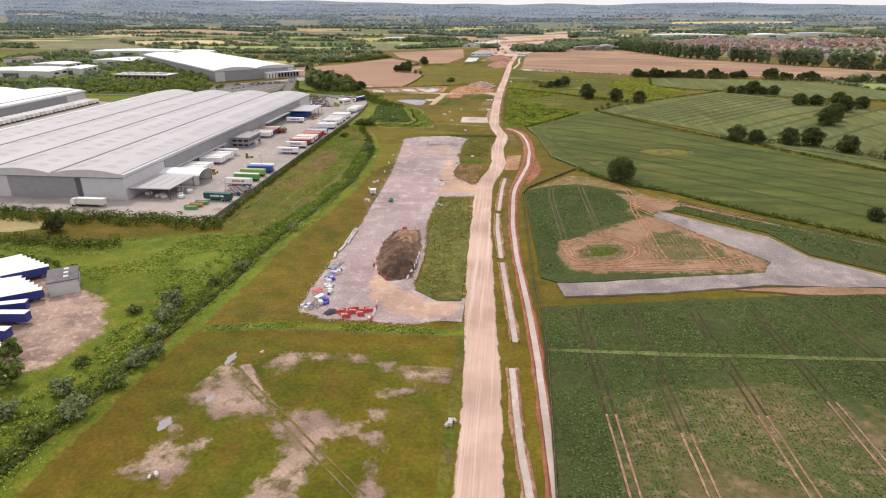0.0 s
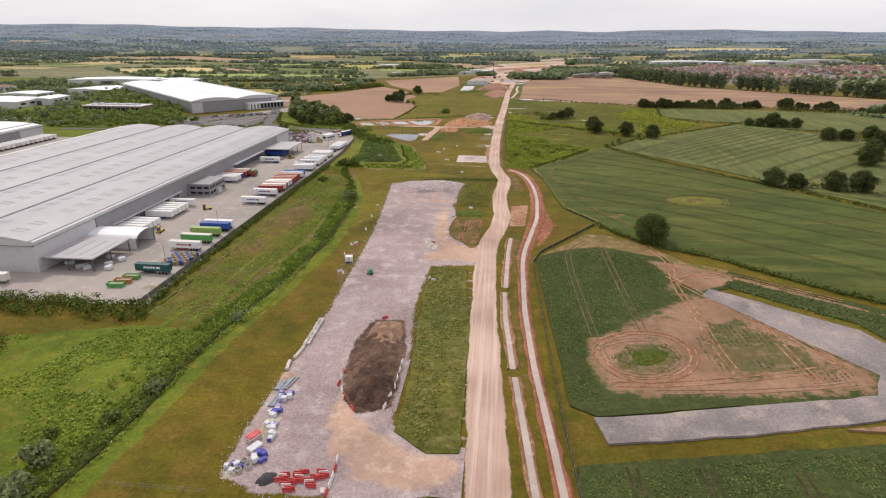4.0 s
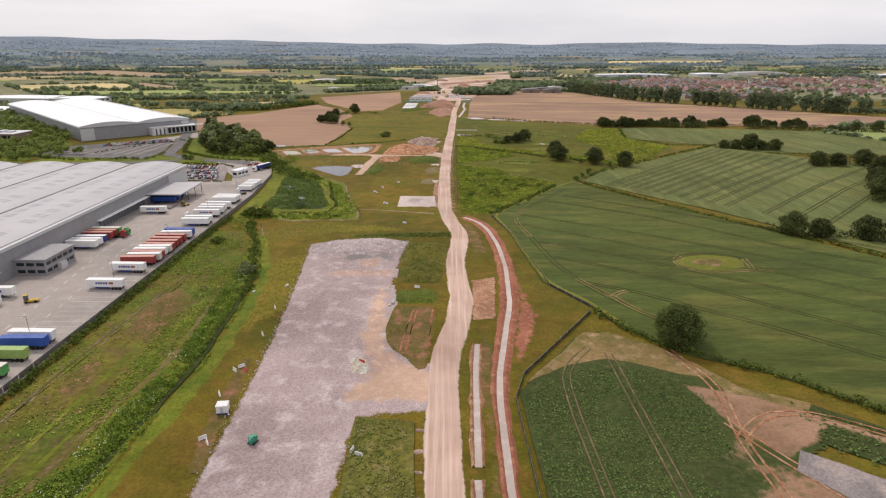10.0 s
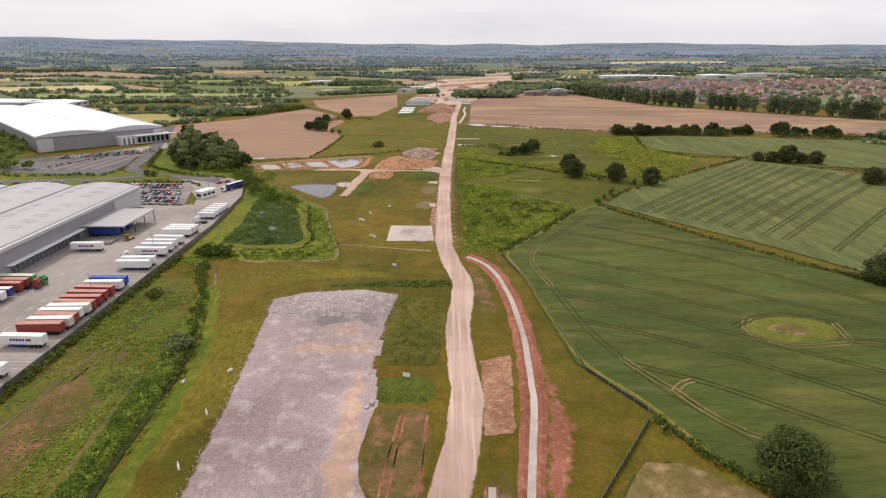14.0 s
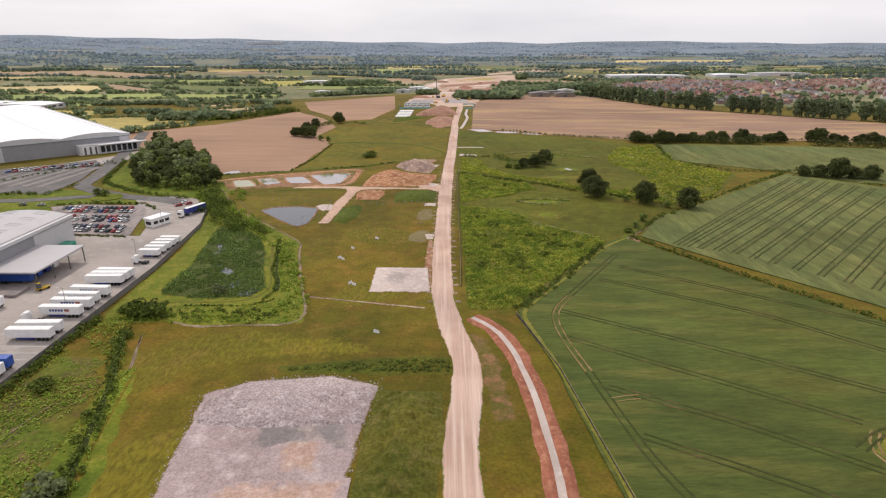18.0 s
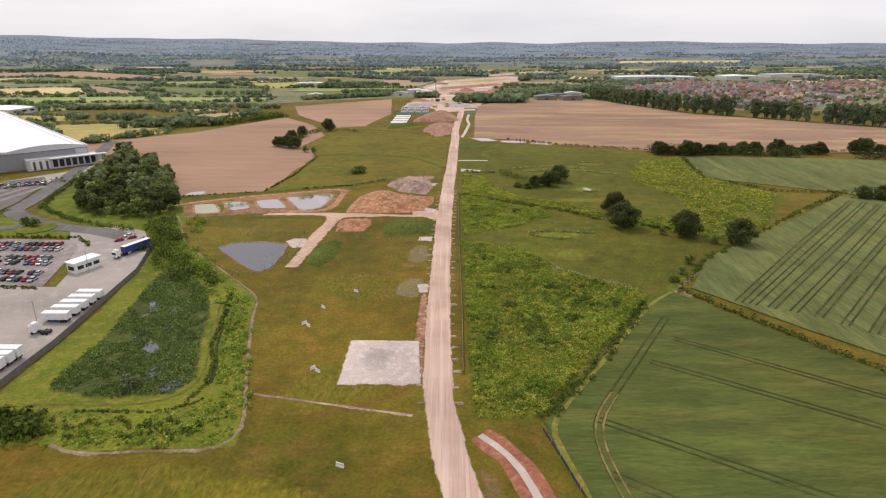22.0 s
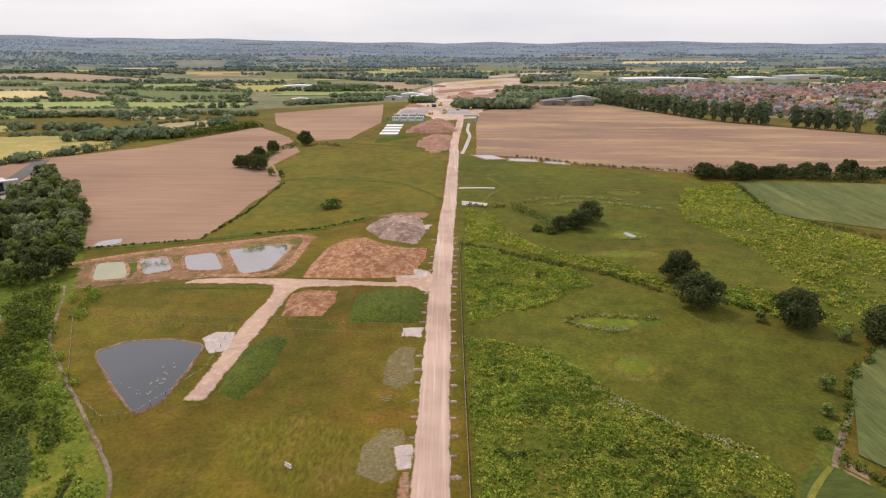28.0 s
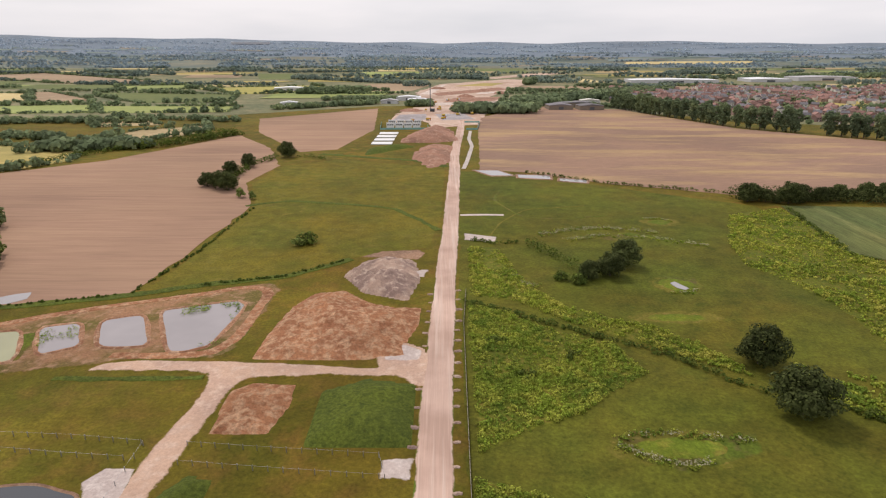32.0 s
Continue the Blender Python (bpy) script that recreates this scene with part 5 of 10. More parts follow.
sheet("stone_pad", [(11, 771), (26, 765), (24, 757), (10.7, 761)], 0.2, PALE_STONE, "pale stone apron beside the haul road", "pad", 2, 0.3)
ribbon("pipe_trench", [(16, 928), (20, 960), (27, 1030), (26, 1075), (30, 1130)], 3.2, 0.2, DITCH_WATER, "pale lined ditch beside the haul road", "ditch", amp=0.3)
ribbon("trodden_line", [(18, 756), (24, 770), (30, 790), (46, 815), (80, 822)], 1.0, 0.14, PALE_RING, "faint trodden line along a wire fence", "track", amp=0.5, fray=0.4, under=MEADOW)
ribbon("farm_track", [(36, 860), (30, 835), (42, 800), (60, 795), (90, 803)], 1.6, 0.14, BANK, "faint track through the grass", "track", amp=0.4, fray=0.5)
ribbon("weed_strip", [(-105, 640.6), (-84, 640), (-64.5, 641)], 2.2, 0.2, WEEDS, "dark green weeds along the stone track", "weeds", amp=0.8, fray=0.5)
ribbon("clay_track", [(-156.1, 663.1), (-143.1, 673), (-126.2, 681.6), (-105.7, 690.5), (-88.3, 697), (-72.3, 705), (-62, 703.2), (-63, 692.9), (-62.5, 679), (-63, 662), (-66.2, 654.2), (-79.5, 652.6), (-96, 653)], 3.8, 0.26, CLAY_PALE, "orange clay track round the settling ponds", "track", amp=0.8, fray=0.6, under=BANK)
for cx, cy, rx, ry in ((54, 583, 9.5, 8), (54, 611, 17, 6.5), (88.5, 706.5, 10, 8), (78, 678, 16, 5), (111, 790, 10, 8)):
    sheet("grass_ring", [(cx + rx * math.cos(a * 0.5236), cy + ry * math.sin(a * 0.5236)) for a in range(12)], 0.155, PALE_RING, "pale worn grass round a hollow", "hollow", width=5)
    sheet("grass_ring", [(cx + 0.62 * rx * math.cos(a * 0.5236), cy + 0.6 * ry * math.sin(a * 0.5236)) for a in range(12)], 0.17, GRASS_GREEN, "green damp middle of a hollow", "hollow", width=3.5)
mound("grass_ring", [(78, 706), (82, 714), (90, 716), (97, 711), (98, 703), (93, 697), (85, 697)], 0.25, GRASS_GREEN, "green ring of grass round a pool", "hollow", cell=1.0, rough_amp=0.05, power=0.4)

# ---------- buildings
ROOF_GREY = plain("profiled_roof", (0.425, 0.405, 0.415), 0.45, 0.0, 0.05, 0.05)
# White base; for the far warehouse it also holds the sky's sheen.
ROOF_WHITE = plain("white_sky_sheen_roof", (0.80, 0.80, 0.82), 0.4, 0.0, 0.03, 0.04)
ROOF_LIGHT = plain("rooflight", (0.345, 0.33, 0.34), 0.5, 0.0, 0.04)
GUTTER = plain("gutter_grey", (0.30, 0.285, 0.295), 0.6, 0.0, 0.1)
CLAD_GREY = plain("grey_cladding", (0.30, 0.295, 0.31), 0.5, 0.1, 0.06, 0.3)
CLAD_PALE = plain("pale_cladding", (0.56, 0.55, 0.56), 0.5, 0.1, 0.05, 0.3)
CLAD_DARK = plain("dark_cladding", (0.10, 0.105, 0.115), 0.5, 0.1, 0.1)
TEAL_TRIM = plain("teal_trim", (0.10, 0.22, 0.20), 0.5)
WHITE = plain("white_paint", (0.78, 0.77, 0.76), 0.45, 0.0, 0.06)
CREAM = plain("cream_paint", (0.66, 0.62, 0.55), 0.5, 0.0, 0.08)
NAVY = plain("navy_paint", (0.03, 0.045, 0.22), 0.4, 0.0, 0.1)
BLUE = plain("blue_curtain", (0.03, 0.09, 0.38), 0.45, 0.0, 0.1)
RED = plain("red_curtain", (0.30, 0.05, 0.042), 0.5, 0.0, 0.1)
SALMON = plain("faded_red_roof", (0.52, 0.25, 0.20), 0.6, 0.0, 0.1)
GREEN = plain("green_curtain", (0.10, 0.34, 0.09), 0.5, 0.0, 0.1)
LIME = plain("lime_curtain", (0.30, 0.42, 0.12), 0.5, 0.0, 0.1)
TEAL = plain("dark_teal_curtain", (0.012, 0.085, 0.075), 0.45, 0.0, 0.1)
ORANGE_P = plain("orange_paint", (0.55, 0.20, 0.04), 0.5, 0.0, 0.2)
YELLOW = plain("machine_yellow", (0.60, 0.38, 0.03), 0.5, 0.0, 0.2)
BLACK = plain("black_rubber", (0.02, 0.02, 0.022), 0.7, 0.0, 0.1)
STEEL = plain("galvanised_steel", (0.36, 0.36, 0.36), 0.4, 0.7, 0.1)
TIMBER = plain("grey_timber", (0.26, 0.21, 0.16), 0.85, 0.0, 0.15)
BRICK = natural("red_brick", (0.32, 0.215, 0.185), (0.27, 0.18, 0.155), (0.37, 0.26, 0.225), 0.1, 0.6, 2.0, contrast=0.15, per_object=0.25)
TILE_RED = natural("red_tiles", (0.29, 0.165, 0.14), (0.235, 0.135, 0.115), (0.34, 0.205, 0.175), 0.1, 0.5, 2.0, contrast=0.2, per_object=0.35)
TILE_GREY = natural("slate_tiles", (0.20, 0.185, 0.195), (0.165, 0.155, 0.165), (0.245, 0.23, 0.235), 0.1, 0.5, 2.0, contrast=0.2, per_object=0.3)
GLASS, gnt, gb = node_mat("dark_window_glass")
gb.inputs["Base Color"].default_value = (0.02, 0.025, 0.03, 1)
gb.inputs["Roughness"].default_value = 0.08
PAINTS = {}
for nm, c in (("white", (0.75, 0.75, 0.75)), ("silver", (0.45, 0.46, 0.47)), ("grey", (0.16, 0.165, 0.17)), ("black", (0.025, 0.025, 0.03)), ("red", (0.40, 0.03, 0.03)), ("blue", (0.03, 0.08, 0.30)), ("navy", (0.02, 0.03, 0.09))):
    PAINTS[nm] = plain("car_paint_" + nm, c, 0.3, 0.1, 0.05, 1.0, 0.5)


def box_bm(x0, x1, y0, y1, z0, z1, bevel=0.0, bm=None):
    own = bm or bmesh.new()
    vs = [own.verts.new((x, y, z)) for x in (x0, x1) for y in (y0, y1) for z in (z0, z1)]
    fs = [own.faces.new([vs[i] for i in f]) for f in ((0, 1, 3, 2), (4, 6, 7, 5), (0, 4, 5, 1), (2, 3, 7, 6), (0, 2, 6, 4), (1, 5, 7, 3))]
    if bevel:
        es = list({e for f in fs for e in f.edges})
        bmesh.ops.bevel(own, geom=es, offset=bevel, segments=1, affect="EDGES")
    return own


def box(name, x0, x1, y0, y1, z0, z1, mat, parent, label="", bevel=0.0, m=None):
    return part(name, box_bm(x0, x1, y0, y1, z0, z1, bevel), parent, label, m, mat)


def wheel_mesh(r, w, seg=10):
    bm = bmesh.new()
    bmesh.ops.create_cone(bm, cap_ends=True, segments=seg, radius1=r, radius2=r, depth=w, matrix=Matrix.Rotation(math.pi / 2, 4, "X"))
    me = bpy.data.meshes.new("wheel")
    bm.to_mesh(me)
    bm.free()
    me.materials.append(BLACK)
    return me


LORRY_WHEEL, CAR_WHEEL = wheel_mesh(0.5, 0.4), wheel_mesh(0.32, 0.22)


def big_shed(name, origin, turn, width, depth, eave, bays, rise, walls, roof_mat, label, lights=True, corner=None):
    """A large shed with barrel-vaulted bays that run along its depth."""
    b = thing(name, pose(*origin, 0, 0, turn), label, "warehouse")
    bw, seg, over = width / bays, 10, 0.8
    for i in range(bays):
        verts, faces = [], []
        for k in range(seg + 1):
            f = k / seg
            x = i * bw + f * bw
            z = eave + 0.25 + rise * 4 * f * (1 - f)
            for y in (-over, depth + over):
                verts += [(x, y, z), (x, y, z - 0.35)]
        for k in range(seg):
            a = 4 * k
            faces += [(a, a + 4, a + 6, a + 2), (a + 1, a + 3, a + 7, a + 5), (a, a + 1, a + 5, a + 4), (a + 2, a + 6, a + 7, a + 3)]
        bay = part("roof_bay", to_mesh("roof_bay", verts, faces, roof_mat), b)
        if lights:
            rows = int(depth / 9)
            for r in range(rows):
                if (r + i) % 6 == 5:
                    continue
                for f in (0.3, 0.7):
                    x = i * bw + f * bw
                    z = eave + 0.29 + rise * 4 * f * (1 - f)
                    sl = rise * 4 * (1 - 2 * f) / bw
                    for q in range(2):
                        y0 = 6 + r * 9 + q * 2.6
                        part("rooflight", to_mesh("rooflight", [(x - 2.6, y0, z - 2.6 * sl), (x + 2.6, y0, z + 2.6 * sl), (x + 2.6, y0 + 1.0, z + 2.6 * sl), (x - 2.6, y0 + 1.0, z - 2.6 * sl)], [(0, 1, 2, 3)], ROOF_LIGHT), bay)
        fas = []
        ff = []
        for k in range(seg + 1):
            f = k / seg
            fas += [(i * bw + f * bw, -over - 0.05, eave + 0.22 + rise * 4 * f * (1 - f)), (i * bw + f * bw, -over - 0.05, eave - 1.2)]
        for k in range(seg):
            ff.append((2 * k, 2 * k + 1, 2 * k + 3, 2 * k + 2))
        part("fascia", to_mesh("fascia", fas, ff, CLAD_PALE), b)
        if i:
            box("valley_gutter", i * bw - 0.45, i * bw + 0.45, 0, depth, eave + 0.2, eave + 0.75, GUTTER if lights else ROOF_WHITE, b)
    box("eave_gutter", width - 0.6, width + 0.9, -over, depth + over, eave - 1.0, eave + 0.45, CLAD_PALE, b, bevel=0.1)
    # Raised dark strip drawn for the line at the eave; no groove is cut.
    box("eave_groove", width - 1.6, width - 0.7, -over, depth + over, eave + 0.1, eave + 0.62, GUTTER, b)
    box("eave_gutter", -0.9, 0.6, -over, depth + over, eave - 1.0, eave + 0.45, ROOF_WHITE, b)
    # Thin dark strip drawn along the roof in the gutter colour.
    box("roof_line", width - 8.6, width - 7.8, 2, depth - 2, eave + 0.9, eave + 1.75 + 0.0, GUTTER, b)
    box("trim_band", width, width + 0.12, 0, depth, eave - 1.5, eave - 1.0, TEAL_TRIM, b)
    box("trim_band", 0, width, -0.14, -0.02, eave - 1.7, eave - 1.2, TEAL_TRIM, b)
    # walls: the long side, the gable in panels, the back and the far side
    box("wall_panel", width - 0.5, width, 36 if corner else 0, depth, 0, eave - 0.6, CLAD_GREY, b)
    if corner:
        box("wall_panel", width - 0.5, width + 0.05, 0, 36, 0, eave - 0.6, CLAD_PALE, b)
        box("wall_panel", width - 0.5, width + 0.06, depth - 26, depth + 0.05, 0, eave - 0.6, CLAD_PALE, b)
    for x0, x1, mat in walls:
        box("wall_panel", x0, x1, 0, 0.5, 0, eave - 0.6, mat, b)
    box("wall_panel", 0, 0.5, 0.5, depth, 0, eave - 0.6, CLAD_GREY, b)
    box("wall_panel", 0.5, width - 0.5, depth - 0.5, depth, 0, eave - 0.6, CLAD_PALE, b)
    return b


W1 = big_shed("warehouse", (-316, 256, 0), 0, 144, 281, 12.5, 4, 2.3, [(0, 36, CLAD_PALE), (36, 62, CLAD_GREY), (62, 84, CLAD_PALE), (84, 119, CLAD_GREY), (119, 122, CLAD_DARK), (122, 143.5, CLAD_PALE)], ROOF_GREY,
              "vast grey distribution warehouse with a four-bay curved roof", corner=True)
box("drain_pipe", 143.9, 144.2, 35.6, 35.9, 0, 11, CLAD_DARK, W1)
DOOR = CLAD_DARK
for i in range(16):   # loading doors along the yard
    y = 176 + i * 2.9
    d = box("dock_door", 143.6, 144.12, y, y + 2.3, 1.1, 4.6, DOOR, W1)
    box("dock_shelter", 144.0, 144.9, y - 0.25, y + 2.55, 4.55, 4.9, BLACK, W1)
box("dock_canopy", 144, 146.2, 174, 224, 5.4, 5.8, ROOF_WHITE, W1)
for i in range(20):
    y = 46 + i * 2.95
    box("dock_door", 143.6, 144.12, y, y + 2.3, 1.1, 4.4, DOOR, W1)
box("dock_canopy", 144, 145.6, 45, 106, 4.9, 5.3, CLAD_PALE, W1)

# two-storey transport office against the long wall
off = thing("office_block", pose(-172, 371, 0), "two-storey grey clad office with dark ribbon windows", "office")
box("wall", 0, 12.5, 0, 19, 0, 6.6, CLAD_GREY, off)
box("roof", -0.2, 13.2, -0.6, 19.6, 6.6, 7.2, GUTTER, off, bevel=0.1)
for z in (1.4, 4.3):
    for k in range(3):
        box("window", 1.2 + k * 3.9, 4.2 + k * 3.9, -0.08, 0.1, z, z + 1.3, GLASS, off)
    for k in range(5):
        box("window", 12.4, 12.58, 0.8 + k * 3.6, 3.6 + k * 3.6, z, z + 1.3, GLASS, off)
box("porch", 12.5, 14.2, 7, 11, 0, 3.2, CLAD_PALE, off)

can = thing("loading_canopy", pose(-172, 258, 0), "flat-roofed pale loading canopy on steel posts", "canopy")
box("roof", 0, 21, 0, 25, 5.4, 6.0, ROOF_GREY, can, bevel=0.15)
for k in range(4):
    box("roof_strip", 3 + k * 5, 3.9 + k * 5, 3, 20, 6.0, 6.07, ROOF_LIGHT, can)
for x, y in ((20, 1), (20, 12), (20, 24), (10, 1), (10, 24)):
    box("post", x - 0.15, x + 0.15, y - 0.15, y + 0.15, 0.3, 5.4, CLAD_DARK, can)
tun = thing("storage_tunnel", pose(-172, 284.5, 0), "pale arched storage shed with an open end", "shed")
for y0, y1, mt, nmn in ((0.0, 0.2, WHITE, "side_wall"), (13.2, 13.4, WHITE, "side_wall")):
    box(nmn, 0, 22, y0, y1, 0.3, 5.0, mt, tun)
prof = [(0.0, 5.0), (1.2, 6.0), (3.6, 6.8), (6.7, 7.1), (9.8, 6.8), (12.2, 6.0), (13.4, 5.0)]
part("roof", to_mesh("roof", [(x, y, z) for y, z in prof for x in (0, 22.3)], [(2 * i, 2 * i + 1, 2 * i + 3, 2 * i + 2) for i in range(6)], ROOF_WHITE), tun)
box("end_frame", 21.8, 22.2, 0, 0.5, 0.3, 5.2, STEEL, tun)
box("end_frame", 21.8, 22.2, 12.9, 13.4, 0.3, 5.2, STEEL, tun)
box("back_wall", 0, 0.3, 0.2, 13.2, 0.3, 5.0, CLAD_GREY, tun)
can2 = thing("loading_canopy", pose(-172, 480, 0), "flat-roofed pale loading canopy on steel posts", "canopy")
box("roof", 0, 20, 0, 32, 6.2, 6.9, ROOF_GREY, can2, bevel=0.15)
for y in (1, 11, 21, 31):
    box("post", 19.3, 19.6, y - 0.15, y + 0.15, 0.3, 6.2, CLAD_DARK, can2)
box("raised_dock", 0, 17, -8, 0, 0.3, 1.3, TRACK_GREY, can2)

W2 = big_shed("warehouse", (-350, 722, 0), 44.5, 104, 335, 13.5, 2, 2.8, [(0, 12, CLAD_PALE), (12, 96, CLAD_GREY), (96, 103.5, CLAD_PALE)], ROOF_WHITE, "huge warehouse with a bright white curved roof", lights=False)
o2 = box("office_wing", 62, 108, -9, 0, 0, 8.0, CLAD_PALE, W2)
for k in range(7):
    box("window", 78 + k * 4.2, 81 + k * 4.2, -9.1, -8.9, 1.2 + 3.4 * (k % 2 == 9), 6.4, GLASS, o2)
box("entrance", 64, 76, -9.15, -8.9, 0.5, 7.2, WHITE, o2)
for k in range(3):
    box("door", 65.5 + k * 4, 67 + k * 4, -9.25, -9.1, 0.3, 6.4, CLAD_DARK, o2)
box("canopy", 76, 114, -12, -9, 7.4, 8.0, ROOF_WHITE, o2)


def plain_shed(x, y, w, d, h, turn, roof_mat, wall_mat, label, rise=1.5, category="shed"):
    """A small shed with a low pitched roof, a door and side windows."""
    s = thing("industrial_shed", pose(x, y, 0, 0, 0, turn), label, category)
    box("wall", 0, w, 0, d, 0, h, wall_mat, s)
    o = 0.5
    verts = [(-o, -o, h), (w / 2, -o, h + rise), (w + o, -o, h), (-o, d + o, h), (w / 2, d + o, h + rise), (w + o, d + o, h)]
    part("roof", to_mesh("roof", verts, [(0, 1, 4, 3), (1, 2, 5, 4), (0, 2, 1), (3, 4, 5), (0, 3, 5, 2)], roof_mat), s)
    box("door", w * 0.4, w * 0.6, -0.1, 0.1, 0, h * 0.7, CLAD_DARK, s)
    for k in range(3):
        box("window", w - 0.05, w + 0.1, d * (0.15 + 0.28 * k), d * (0.3 + 0.28 * k), h * 0.4, h * 0.7, GLASS, s)
    return s


W3 = big_shed("warehouse", (-530, 395, 0), 0, 127, 160, 10.0, 2, 2.5, [(0, 126.5, CLAD_PALE)], ROOF_WHITE, "long warehouse with a bright roof and cream walls", lights=False, corner=True)
for x, y, w, d, h, t, rm, lb in ((-690, 735, 105, 60, 8, 5, ROOF_WHITE, "pale-roofed industrial unit among trees"), (-600, 780, 30, 45, 8, 8, ROOF_WHITE, "pale-roofed industrial unit among trees"), (-700, 850, 55, 40, 7, 0, ROOF_WHITE, "pale-roofed industrial unit among trees"),
                                  (-655, 930, 70, 60, 7, -10, ROOF_WHITE, "pale-roofed industrial unit among trees"), (-560, 940, 60, 45, 7, -20, ROOF_WHITE, "pale-roofed industrial unit among trees"), (-780, 1100, 150, 60, 8, 5, ROOF_WHITE, "long pale industrial unit among trees"),
                                  (-820, 940, 40, 40, 7, 0, TILE_RED, "red-roofed unit among trees"), (-640, 1120, 80, 50, 7, -5, ROOF_WHITE, "pale-roofed industrial unit among trees")):
    plain_shed(x, y, w, d, h, t, rm, CLAD_PALE, lb, 1.6)
ofc = thing("office_building", pose(-476, 712, 0, 0, 0, -3), "long brick and glass office with a flat cluttered roof", "office")
box("wall", 0, 72, 0, 24, 0, 8.5, BRICK, ofc)
box("parapet", -0.4, 72.4, -0.4, 24.4, 8.5, 9.1, CLAD_PALE, ofc)
for k in range(12):
    box("window", 2 + k * 5.8, 6.3 + k * 5.8, -0.1, 0.1, 1.2, 7.2, GLASS, ofc)
for k in range(7):
    box("roof_plant", 5 + k * 9, 10 + k * 9, 7, 14 + (k % 3), 9.1, 10.4 + 0.4 * (k % 2), CLAD_PALE, ofc)


# ---------- lorries, trailers and cars
def make_trailer(side, roof, skirt, label, mark=None, length=13.6):
    t = thing("semi_trailer", pose(0, 0, 0), label, "trailer", "trailers in the yards")
    L = length
    box("body", 0, L, -1.27, 1.27, 1.2, 3.9, side, t, bevel=0.05)
    box("roof_sheet", -0.02, L + 0.02, -1.29, 1.29, 3.9, 4.0, roof, t)
    for s in (-1, 1):
        box("side_skirt", 3.2, L - 5.0, s * 1.2 - 0.03, s * 1.2 + 0.03, 0.6, 1.2, skirt, t)
        if mark:
            for k in range(5):
                box("lettering_bar", 3.6 + k * 0.95, 4.3 + k * 0.95, s * 1.28 - 0.012, s * 1.28 + 0.012, 2.3, 3.1, mark, t)
            box("lettering_bar", 8.6, 10.2, s * 1.28 - 0.012, s * 1.28 + 0.012, 2.3, 3.1, RED if mark is NAVY else mark, t)
    box("rear_door", L, L + 0.06, -1.2, -0.03, 1.3, 3.8, side, t)
    box("rear_door", L, L + 0.06, 0.03, 1.2, 1.3, 3.8, side, t)
    box("chassis", 0.3, L - 0.1, -0.5, 0.5, 0.85, 1.2, BLACK, t)
    for s in (-0.9, 0.9):
        box("landing_leg", 2.4, 2.6, s - 0.08, s + 0.08, 0, 1.0, STEEL, t)
        for k in range(3):
            part("wheel", LORRY_WHEEL, t, m=pose(L - 3.9 + k * 1.3, s * 1.15, 0.5))
    return t


def make_tractor(paint, label):
    t = thing("lorry_tractor", pose(0, 0, 0), label, "lorry")
    box("chassis", -0.5, 4.6, -0.5, 0.5, 0.5, 0.95, BLACK, t)
    bm = box_bm(-1.6, 0.6, -1.24, 1.24, 0.6, 3.1, 0.12)
    part("cab", bm, t, mat=paint)
    box("windscreen", -1.66, -1.55, -1.1, 1.1, 1.7, 2.7, GLASS, t)
    box("air_deflector", -1.0, 0.6, -1.15, 1.15, 3.1, 3.75, paint, t, bevel=0.25)
    for x in (-0.6, 2.6, 3.8):
        for s in (-1.05, 1.05):
            part("wheel", LORRY_WHEEL, t, m=pose(x, s, 0.5))
    return t


KIT = {k: make_trailer(*v) for k, v in {
    "white": (WHITE, WHITE, NAVY, "white box trailer with a navy skirt"), "lettered": (WHITE, WHITE, NAVY, "white trailer with a row of dark lettering on its side", NAVY),
    "red": (RED, SALMON, BLACK, "dull red curtain-sided semi trailer"), "blue": (BLUE, BLUE, BLACK, "bright blue curtain-sided trailer"), "navy": (NAVY, WHITE, BLACK, "navy trailer with a white roof"),
    "lime": (LIME, LIME, BLACK, "lime-green curtain-sided semi trailer"), "green": (GREEN, CREAM, BLACK, "green curtain-sided trailer with a pale roof"), "teal": (TEAL, TEAL, BLACK, "dark teal trailer with pale lettering", WHITE),
    "cream": (CREAM, WHITE, BLACK, "weathered cream trailer with a white roof"), "redwhite": (WHITE, CREAM, RED, "white trailer with red lettering and skirt", RED)}.items()}
TRACTOR = {k: make_tractor(v, k + " lorry tractor unit in the yard") for k, v in (("white", WHITE), ("green", GREEN), ("red", RED))}
placed = set()


def put(kind, m):
    """The first of a kind is moved, each later one is a copy."""
    if kind in placed:
        return copy_thing(KIT[kind], m)
    placed.add(kind)
    KIT[kind].matrix_basis = m
    return KIT[kind]


rnd = random.Random(4)
Z = 0.3
for y, kind in ((286, "redwhite"), (295.5, "green"), (304.5, "lime"), (311.5, "blue"), (316, "lettered"), (358, "lettered"), (375.5, "lettered"), (383.2, "red"), (387, "cream"), (390.4, "red"), (393.8, "white"), (397.2, "cream"),
                (400.8, "red"), (404.7, "red"), (409.2, "red"), (413.8, "red"), (418.3, "lettered"), (423, "blue"), (440.5, "white"), (445, "white"), (457, "lettered"), (463, "lettered"), (468.2, "lettered"), (474, "lettered"),
                (484.5, "white"), (488, "lettered"), (491.5, "white"), (260, "teal")):
    put(kind, pose(-135.6 + rnd.uniform(-0.6, 0.6), y, Z, 0, 0, rnd.uniform(-2.5, 2.5)))
for y in (516, 520.8, 525.2, 529.6, 534):
    put("white", pose(-131.5 + (y - 516) * 0.05, y, Z, 0, 0, 0)).scale = (0.62, 1, 0.85)
